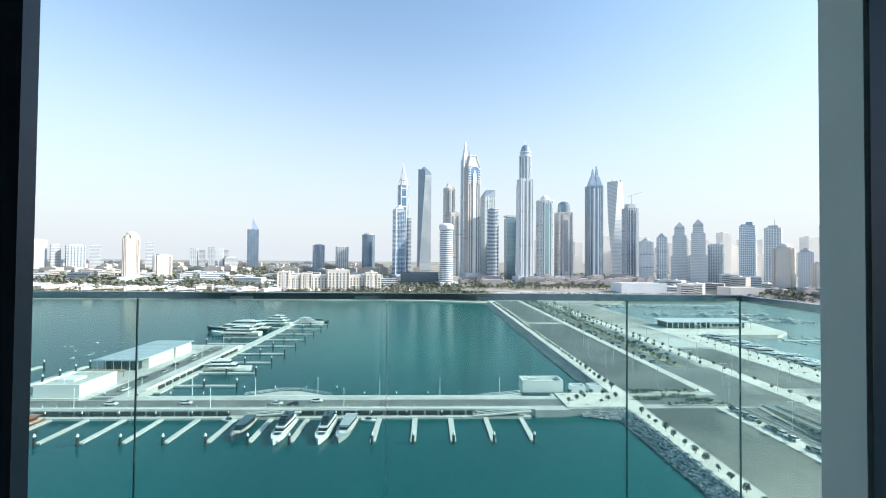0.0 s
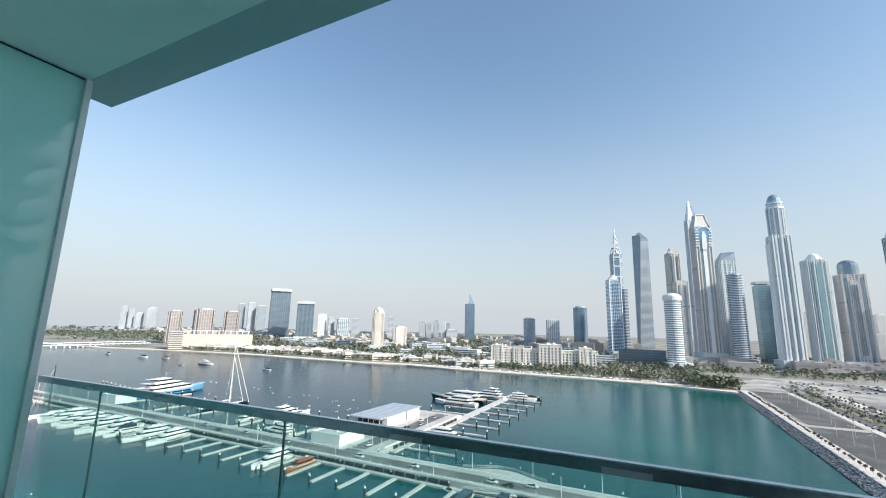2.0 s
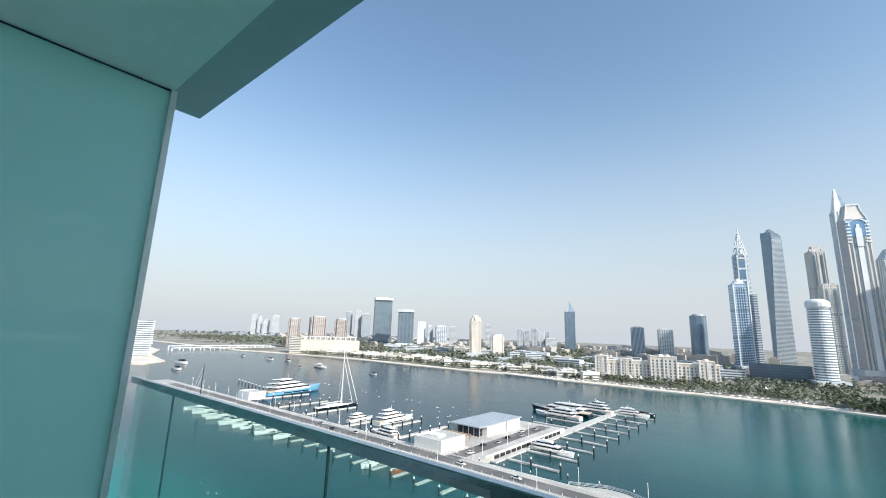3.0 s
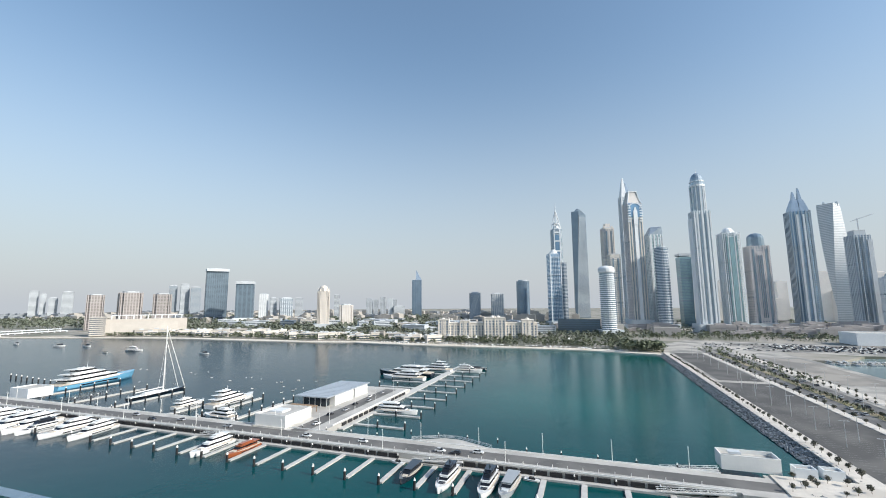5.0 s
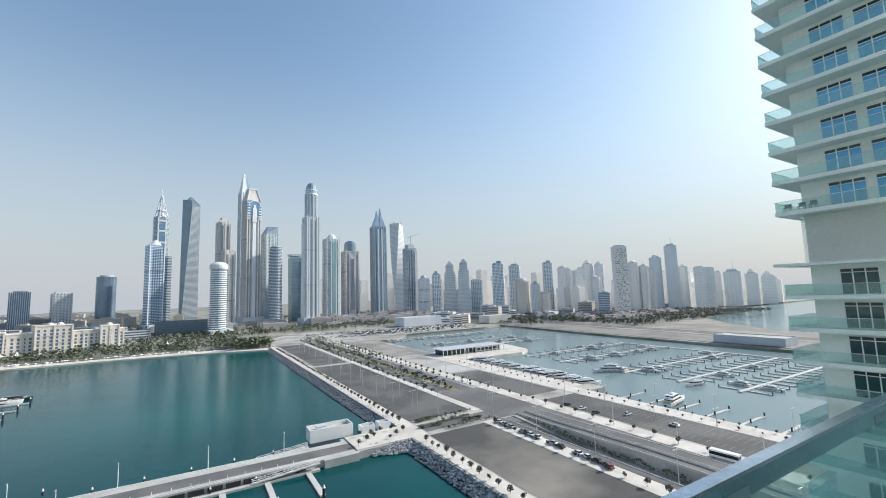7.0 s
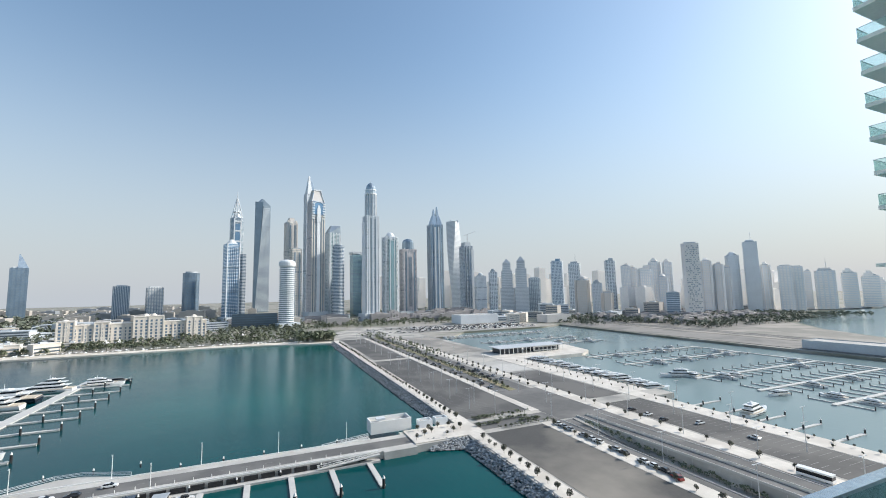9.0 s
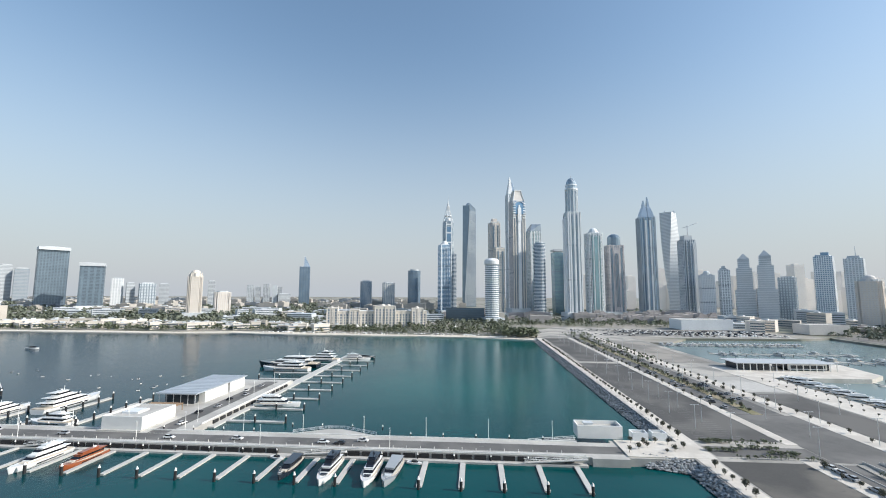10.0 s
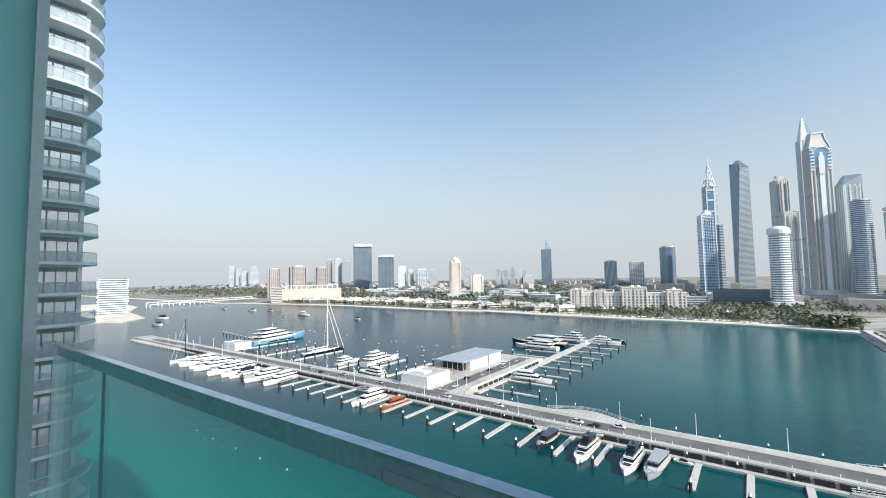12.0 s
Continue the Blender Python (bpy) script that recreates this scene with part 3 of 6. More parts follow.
def left_tower():
    t = group_at("curved_balcony_tower", -62.5, 13.8, WL)
    tagged(t, "glass residential tower with curved white balcony slabs", "tower")
    top = 64 - WL
    Mesh().prism(rounded(-26, 0, -32, 0, 0.5), 0, top).ob("wall", F_WHITE, t)
    outline = rounded(-26, 2.0, -32, 1.8, 4.5)
    sd = Mesh().prism(outline, 0.16, 0.5).data("balcony_slab", SLABGREY)
    edge = [p for p in outline if p[0] > -14]
    i0 = max(range(len(edge)), key=lambda i: -1 if i == 0 else math.dist(edge[i], edge[i - 1]))
    edge = edge[i0:] + edge[:i0]
    g = Mesh()
    gp = [(x * 0.985 - 0.02, y - 0.08) for x, y in edge]
    wall_ring(g, gp, 0.5, 1.6)
    gd = g.data("balustrade", FROSTPANE)
    rl = Mesh()
    for a, b in zip(gp, gp[1:]):
        rl.bar((*a, 1.62), (*b, 1.62), 0.04, 4)
    rd = rl.data("balcony_rail", STEEL)
    wn = Mesh().box(-0.02, 0.06, -1.38, 1.38, 0, 2.75)
    wd = wn.data("window", SKYWIN)
    fm = Mesh()
    for y in (-1.38, -0.46, 0.46, 1.36):
        fm.box(0.06, 0.12, y - 0.04, y + 0.04, 0, 2.75)
    # dark band at the window head paints the shadow under the slab
    fm.box(0.06, 0.1, -1.38, 1.38, 2.3, 2.75)
    fd = fm.data("window_frame", SLATEFRAME)
    z = 1.4 + 62 * 0.029 - WL
    z -= 3.4 * int(z / 3.4)
    while z < top:
        for nm, d in (("balcony_slab", sd), ("balustrade", gd), ("balcony_rail", rd)):
            o = new(nm, d)
            o.parent, o.location = t, (0, 0, z)
        for y in (-1.95, -4.75, -7.55, -10.35, -13.15):
            w = new("window", wd)
            w.parent, w.location = t, (0, y, z + 0.52)
            o = new("window_frame", fd)
            o.parent = w
        z += 3.4


left_tower()


# ---- skyline ----
def tower(label, x, y, w, h, body, band, storey=7.0, turn=0.0, depth=1.0, fins=0, fin_mat=None, proud=0.5, band_h=0.45, taper=1.0, z0=GR, category="tower",
          shape="box", podium=0.0, name="tower"):
    """A high building: body, floor bands and vertical piers; returns it and its roof height. Local axes: x across the front, -y to the terrace."""
    t = group_at(name, x, y, z0, facing(x, y) + turn + (21 if -120 < x < 620 and y > 800 else 0))
    tagged(t, label, category)
    if -120 < x < 620 and y > 800:   # these stand askew to the shore
        k = {"box": 0.84, "cut": 0.92}.get(shape, 1.0)
        t.scale = (k, k, 1)
    d = w * depth
    if shape == "box":
        plan = [(-w / 2, -d / 2), (w / 2, -d / 2), (w / 2, d / 2), (-w / 2, d / 2)]
    elif shape == "cut":
        c = w * 0.22
        plan = [(-w / 2 + c, -d / 2), (w / 2 - c, -d / 2), (w / 2, -d / 2 + c), (w / 2, d / 2 - c), (w / 2 - c, d / 2), (-w / 2 + c, d / 2), (-w / 2, d / 2 - c), (-w / 2, -d / 2 + c)]
    else:
        plan = [(w / 2 * math.cos(2 * math.pi * i / 20), d / 2 * math.sin(2 * math.pi * i / 20)) for i in range(20)]

    def at(z, grow=0.0):
        k = 1 + (taper - 1) * z / h
        s = k * (1 + 2 * grow / w)
        return [(px * s, py * s) for px, py in plan]
    Mesh().prism(at(0), 0, h, at(h)).ob("body", body, t)
    if band is not None and storey:
        m = Mesh()
        storey, proud = max(3.8, storey * 0.55), proud * 0.6
        n = int(h / storey)
        for k in range(1, n):
            z = k * h / n
            m.prism(at(z, proud), z, z + storey * band_h, at(z + storey * band_h, proud))
        tagged(m.ob("floor_band", band, t), kind="stuff")
    if fins and shape != "round":
        m = Mesh()
        fw = w / (fins * 11)
        fins = fins * 2
        for i in range(fins):
            px = -w / 2 + w * (i + 0.5) / fins
            for py in (-d / 2, d / 2):
                m.box(px - fw, px + fw, py - proud * 1.8, py + proud * 1.8, 0, h * 1.004)
            py = -d / 2 + d * (i + 0.5) / fins
            for qx in (-w / 2, w / 2):
                m.box(qx - proud * 1.8, qx + proud * 1.8, py - fw, py + fw, 0, h * 1.004)
        tagged(m.ob("pier", fin_mat or band, t), kind="stuff")
    if h > 90 and shape != "round" and -120 < x < 620:
        for f in (0.36, 0.68):   # dark plant floors
            Mesh().prism(at(h * f, proud * 1.3), h * f, h * f + 3.2, at(h * f + 3.2, proud * 1.3)).ob("plant_floor", G_SLATE, t)
    Mesh().prism([(px * taper * 0.7, py * taper * 0.7) for px, py in plan], h - 0.5, h + w * 0.09).ob("roof_plant", F_GREY, t)
    if podium:
        Mesh().box(-w * 0.75, w * 0.75, -d * 0.75, d * 0.75, 0, podium).ob("podium", F_GREY, t)
    return t


def spire(t, z0, z1, r, material=None, x=0.0, y=0.0):
    Mesh().cyl(x, y, z0, z1, r, 0.15, 6).ob("spire", material or F_WHITE, t)


def ribs(t, d, h, xs, width, material, name="vertical_rib", z0=6.0):
    """Upright strips on the front of a tower, each a part of its own."""
    for x in xs:
        Mesh().box(x - width, x + width, -d / 2 - 1.5, -d / 2 - 0.1, z0, h).ob(name, material, t)


def skyline():
    # lattice-crowned tower and its lower twin in front
    t = tower("tall blue-glass tower with white lattice crown and mast", -94, 1522, 42, 320, G_SLATE, F_GREY, 7, -12, 0.9, 0, None, 0.5, 0.25, shape="cut")
    ribs(t, 37.8, 318, (-10.5, 10.5), 1.8, F_WHITE)
    for z in (205, 240, 275, 306):
        Mesh().prism([(-12, -20.6), (12, -20.6), (12, -17), (-12, -17)], z, z + 5).ob("frame_ring", F_WHITE, t, "white frame band")
    ribs(t, 37.8, 300, (0,), 7.5, G_BLUE, "glass_panel", 8)
    c = Mesh()
    for a in range(8):
        q = math.radians(45 * a + 22.5)
        c.bar((20 * math.cos(q), 18 * math.sin(q), 318), (14 * math.cos(q), 13 * math.sin(q), 342), 1.3)
        c.bar((14 * math.cos(q), 13 * math.sin(q), 342), (2.5 * math.cos(q), 2.5 * math.sin(q), 388), 1.1)
    c.cyl(0, 0, 318, 334, 13, 10, 8).cyl(0, 0, 341, 344, 14, 13, 8)
    c.ob("lattice_crown", F_WHITE, t)
    spire(t, 380, 418, 2.2)
    t = tower("blue-glass tower with white framed edges", -89, 1271, 40, 205, G_BLUE, F_WHITE, 6.5, 0, 0.8, 0, None, 0.5, 0.3, podium=9)
    ribs(t, 32, 196, (-9, -3, 3, 9), 0.6, G_DARK, "mullion")
    for x in (-20, 18):
        Mesh().box(x, x + 2.4, -18, -15, 0, 207).ob("edge_frame", F_WHITE, t, "white edge frame")
    Mesh().cyl(0, 0, 204, 213, 15, 13, 16, 0.8).cyl(0, 0, 213, 219, 8, 7, 12, 0.8).ob("roof_drum", F_WHITE, t, "white stepped roof drum")
    tower("dark glass slab tower beside a lattice-crowned one", -72, 1400, 26, 190, G_DARK, F_GREY, 8)
    # leaning dark blue slab
    t = group_at("folded_glass_tower", -22, 1820, GR, facing(-22, 1820) + 5)
    tagged(t, "slim dark blue glass tower with folded facets and slanted top", "tower")
    # shaded left and sunlit right side are painted as two glass colours
    Mesh().prism([(-28, -20), (-21, -26), (-10, 20), (-28, 20)], 0, 440, [(-27, -18), (2, -26), (8, 18), (-18, 18)]).ob("dark_facet", G_SLATE, t, "blue glass facet painted dark as the shaded side")
    Mesh().prism([(-21, -26.2), (30, -20), (30, 20), (-9, 20)], 0, 424, [(3, -26.2), (30, -20), (30, 18), (9, 18)]).ob("light_facet", G_GREY, t, "banded glass facet painted lighter as the sunlit side")
    m = Mesh()
    for k in range(98):
        z = 6 + 4.2 * k
        x0 = -21 + 24 * z / 424
        m.prism([(x0, -26.6), (30.4 - 2 * z / 418, -20.4), (30.4 - 2 * z / 418, -12), (x0, -12)], z, z + 1.5)
    tagged(m.ob("floor_band", F_GREY, t), kind="stuff")
    Mesh().prism([(-27, -18), (30, -20), (30, 18), (-18, 18)], 424, 452, [(-6, -12), (2, -20), (2, 8), (-6, 8)]).ob("roof_screen", G_GREY, t)
    # beige pair
    t = tower("beige apartment tower with stepped roof", 67, 1352, 39, 285, F_BEIGE, G_GREY, 8, 0, 0.8, 4, F_SAND, 0.5, 0.4)
    ribs(t, 31, 276, (-9, 9), 2.6, G_SLATE, "glass_strip")
    ribs(t, 31, 283, (-18, 0, 18), 1.5, F_BEIGE)
    Mesh().box(-9, 9, -9, 9, 285, 300).box(-17, -12, -12, -7, 285, 292).box(12, 17, -12, -7, 285, 292).ob("roof_pavilion", F_BEIGE, t)
    t = tower("lower cream apartment tower", 61, 1010, 27, 168, F_SAND, G_GREY, 7, 0, 0.9, 4, F_SAND, 0.4, 0.35, podium=14)
    ribs(t, 24, 160, (-6.5, 6.5), 1.8, G_SLATE, "glass_strip")
    # round hotel with disc roof
    t = tower("round white-banded hotel tower with disc roof", 38, 879, 27, 118, G_SLATE, F_WHITE, 7.0, 0, 1, 0, None, 1.2, 0.5, shape="round", podium=10)
    Mesh().cyl(0, 0, 117, 121, 12, 15, 20).cyl(0, 0, 121, 127, 15.5, 15.5, 20).dome(0, 0, 127, 15.5, 7, 20).ob("disc_roof", F_WHITE, t, "white disc roof")
    # beige giant with blue arched crown
    t = tower("very tall beige tower with blue arched crown", 124, 1191, 44, 318, F_BEIGE, G_GREY, 6.5, 2, 0.9, 5, F_PINK, 0.7, 0.35, podium=18)
    ribs(t, 39.6, 276, (-9, 9), 1.5, G_SLATE, "glass_strip")
    ribs(t, 39.6, 284, (-20.6, -13, 13, 20.6), 1.5, F_SAND)
    ribs(t, 39.6, 270, (-16.8, 16.8), 1.1, G_SLATE, "glass_strip")
    Mesh().box(-5, 5, -22.5, -19, 12, 300).box(-3, 3, -24, -19, 285, 308).ob("centre_bay", F_WHITE, t, "pale centre bay")
    Mesh().box(-20.5, 20.5, -22.4, -18, 282, 317).box(-20.5, 20.5, -18, 18, 317, 321).ob("blue_crown", G_BLUE, t, "blue glass crown recess")
    for k in range(7):
        for s in (-1, 1):
            Mesh().box(s * 18 - 4.5, s * 18 + 4.5, -23.4, -19, 270 + 7 * k, 273 + 7 * k).ob("corner_balcony", F_WHITE, t, "white corner balcony")
    st = Mesh()
    st.box(-6, 6, -24.4, -19, 262, 298).prism([(-6, -24.4), (6, -24.4), (6, -19), (-6, -19)], 298, 305, [(-1.5, -23), (1.5, -23), (1.5, -20), (-1.5, -20)])
    st.ob("gabled_bay", F_WHITE, t, "white gabled bay")
    Mesh().loft([[(-w, -w * 0.9, z), (w, -w * 0.9, z), (w, w * 0.9, z), (-w, w * 0.9, z)] for z, w in ((320, 20), (330, 16.5), (340, 13.5), (351, 11.5))]).ob("curved_roof", F_BEIGE, t, "curved beige mansard crown")
    cr = Mesh()
    for sx in (-1, 1):
        for sy in (-1, 1):
            for (z0, w0), (z1, w1) in zip(((318, 22), (330, 17.5), (340, 14.5)), ((330, 17.5), (340, 14.5), (352, 12.5))):
                cr.bar((sx * w0, sy * w0 * 0.9, z0), (sx * w1, sy * w1 * 0.9, z1), 1.5)
    cr.box(-13, 13, -12, 12, 351, 354)
    for k in range(9):
        a = math.pi * k / 9
        a2 = math.pi * (k + 1) / 9
        cr.bar((18 * math.cos(a), -23.2, 306 + 13 * math.sin(a)), (18 * math.cos(a2), -23.2, 306 + 13 * math.sin(a2)), 1.3)
    cr.ob("crown_arch", F_WHITE, t, "white arched crown ribs")
    t = tower("grey-glass supertall tower with pointed white crown", 119, 1310, 36, 368, G_GREY, F_GREY, 9, 0, 0.9, 3, F_WHITE, 0.5, 0.3)
    ribs(t, 32, 366, (-17,), 1.6, F_WHITE)
    Mesh().prism([(-16, -14), (2, -14), (2, 14), (-16, 14)], 368, 426, [(-7, -2), (-3, -2), (-3, 2), (-7, 2)]).ob("pointed_crown", F_WHITE, t)
    Mesh().prism([(0, -13), (17, -13), (17, 13), (0, 13)], 368, 412, [(1, -2), (4, -2), (4, 3), (1, 3)]).ob("glass_crown", G_GREY, t)
    t = tower("grey-green glass tower with angled roof", 176, 1237, 42, 240, G_TEAL, F_GREY, 7, 8, 0.8, 2, F_GREY, 0.5, 0.3)
    ribs(t, 33.6, 236, (-20, -7, 7, 20), 1.0, F_GREY)
    Mesh().prism([(-21, -17), (21, -17), (21, 17), (-21, 17)], 239, 262, [(-8, -6), (21, -17), (21, 17), (-8, 6)]).ob("angled_roof", G_GREY, t)
    tower("dark cylindrical tower with white floor bands", 181, 1162, 32, 196, G_DARK, F_WHITE, 5.6, 0, 1, 0, None, 0.5, 0.28, shape="round", podium=8)
    t = tower("teal glass tower with overhanging flat roof", 244, 1239, 30, 178, G_TEAL, G_DARK, 7, 0, 1, 0, None, 0.4, 0.3, 1.1)
    Mesh().box(-18, 18, -17, 17, 181, 187).ob("roof_slab", F_GREY, t)
    # domed supertall
    t = tower("very tall pale tower with domed crown", 233, 995, 38, 250, F_GREY, G_GREY, 5.6, 0, 0.9, 5, F_WHITE, 0.6, 0.4, podium=17)
    ribs(t, 34, 244, (-6.5, 6.5), 1.5, G_SLATE, "glass_strip")
    ribs(t, 34, 250, (-17.5, -11, 0, 11, 17.5), 1.5, F_WHITE)
    Mesh().box(-23, -17, -12, 12, 0, 236).ob("side_shaft", F_WHITE, t)
    up = Mesh()
    for a in range(12):
        q = math.radians(30 * a)
        up.box(16.4 * math.cos(q) - 1.2, 16.4 * math.cos(q) + 1.2, 16.4 * math.sin(q) - 1.2, 16.4 * math.sin(q) + 1.2, 250, 304)
    up.ob("crown_column", F_WHITE, t)
    Mesh().cyl(0, 0, 250, 306, 16, 16, 16).ob("upper_shaft", G_GREY, t)
    Mesh().cyl(0, 0, 304, 308, 18, 17.4, 16).ob("lower_cornice", F_WHITE, t)
    Mesh().cyl(0, 0, 308, 315, 15.6, 15.6, 16).ob("drum", G_GREY, t)
    Mesh().cyl(0, 0, 315, 317, 16.6, 16.2, 16).ob("upper_cornice", F_WHITE, t)
    Mesh().dome(0, 0, 317, 14.6, 18, 16, 6).ob("dome", G_GREY, t, "grey metal dome")
    spire(t, 334, 344, 0.8)
    t = tower("pale tower with green glass centre and small dome", 325, 1152, 42, 222, F_WHITE, G_TEAL, 6, 0, 0.9, 5, F_WHITE, 0.5, 0.45, shape="cut", podium=10)
    ribs(t, 37.8, 214, (-10.4, 10.4), 1.6, G_TEAL, "glass_strip")
    ribs(t, 37.8, 220, (-7.2, 7.2), 1.1, F_WHITE)
    Mesh().box(-5, 5, -20.5, -18, 6, 212).ob("centre_bay", G_TEAL, t, "green glass centre bay")
    Mesh().cyl(0, 0, 222, 228, 15, 14, 12).dome(0, 0, 228, 12, 9, 12).ob("dome", F_WHITE, t)
    t = tower("pink stone tower with blue glass arched top", 383, 1166, 50, 190, F_PINK, G_GREY, 6.5, 0, 0.8, 4, F_PINK, 0.5, 0.4, podium=12)
    ribs(t, 40, 182, (-15, 15), 2.4, G_SLATE, "glass_strip")
    ribs(t, 40, 190, (-22, -10.5, 10.5, 22), 1.6, F_PINK)
    Mesh().box(-8, 8, -22.2, -18, 20, 176).ob("centre_bay", F_PINK, t, "pink stone centre bay")
    ribs(t, 44.6, 168, (-4.2, 0, 4.2), 0.9, G_SLATE, "glass_strip", 24)
    Mesh().cyl(0, 0, 186, 210, 21, 20, 16).dome(0, 0, 210, 20, 12, 16).ob("glass_top", G_SLATE, t, "blue glass rounded top")
    # twin-pointed glass tower
    t = tower("blue-grey glass tower with twin pointed tips", 479, 1189, 44, 270, G_BLUE, G_GREY, 9, 0, 0.9, 3, G_GREY, 0.6, 0.25, 0.92, shape="cut", podium=10)
    for s, zt, x1 in ((-1, 320, -4.5), (1, 329, 7.0)):
        Mesh().loft([[(x - q, -w, z), (x + q, -w, z), (x + q, w, z), (x - q, w, z)] for z, x, q, w in
                     ((268, 9.8 * s + 1, 9.6, 17), (282, 8.4 * s + 1.4, 7.8, 14), (297, 6.2 * s + 1.6, 5.0, 10), (301, 6.4 * s + 1.6, 3.4, 7), (zt, x1, 1.2, 2))]).ob("pointed_tip", G_GREY, t, "glass pointed tip")
    for x in (-9, 4):
        Mesh().box(x, x + 4, -21, -18, 0, 262).ob("light_rib", F_WHITE, t, "pale vertical rib")
    # twisted tower
    t = group_at("twisted_tower", 600, 1307, GR, facing(600, 1307))
    tagged(t, "pale twisted tower turning as it rises", "tower")
    rings, bands = [], Mesh()
    for k in range(73):
        a, z = radians(-10 + 80 * k / 72), 306 * k / 72
        sh = [(-17, -17), (17, -17), (17, 17), (-17, 17)]
        ring = [(x * math.cos(a) - y * math.sin(a) + 6 - 12 * k / 72, x * math.sin(a) + y * math.cos(a)) for x, y in sh]
        rings.append([(x, y, z) for x, y in ring])
        if k < 72:
            bands.prism([(x * 1.02, y * 1.02) for x, y in ring], z, z + 2.1)
    Mesh().loft(rings).ob("body", F_GREY, t)
    tagged(bands.ob("floor_band", F_WHITE, t), kind="stuff")
    Mesh().box(-16, -11, -3, 3, 300, 313).box(8, 13, -3, 3, 300, 311).ob("roof_screen", F_WHITE, t)
    # tower under construction with crane
    t = tower("dark unfinished concrete tower", 558, 1134, 38, 200, G_DARK, F_GREY, 7, 10, 0.9, 3, F_GREY, 0.6, 0.3, podium=16)
    ribs(t, 34, 196, (-12, -2), 2.0, G_DEEP, "open_bay")
    Mesh().box(-12, 12, -12, 12, 200, 212).box(10, 20, -20, -14, 0, 190).ob("core", F_GREY, t)
    k = group_at("tower_crane", 560, 1128, GR + 212)
    tagged(k, "thin construction crane on an unfinished tower", "crane")
    Mesh().box(-0.8, 0.8, -0.8, 0.8, 0, 26).ob("mast", STEEL, k)
    Mesh().bar((-12, 0, 20), (28, 0, 34), 0.7).ob("jib", STEEL, k)


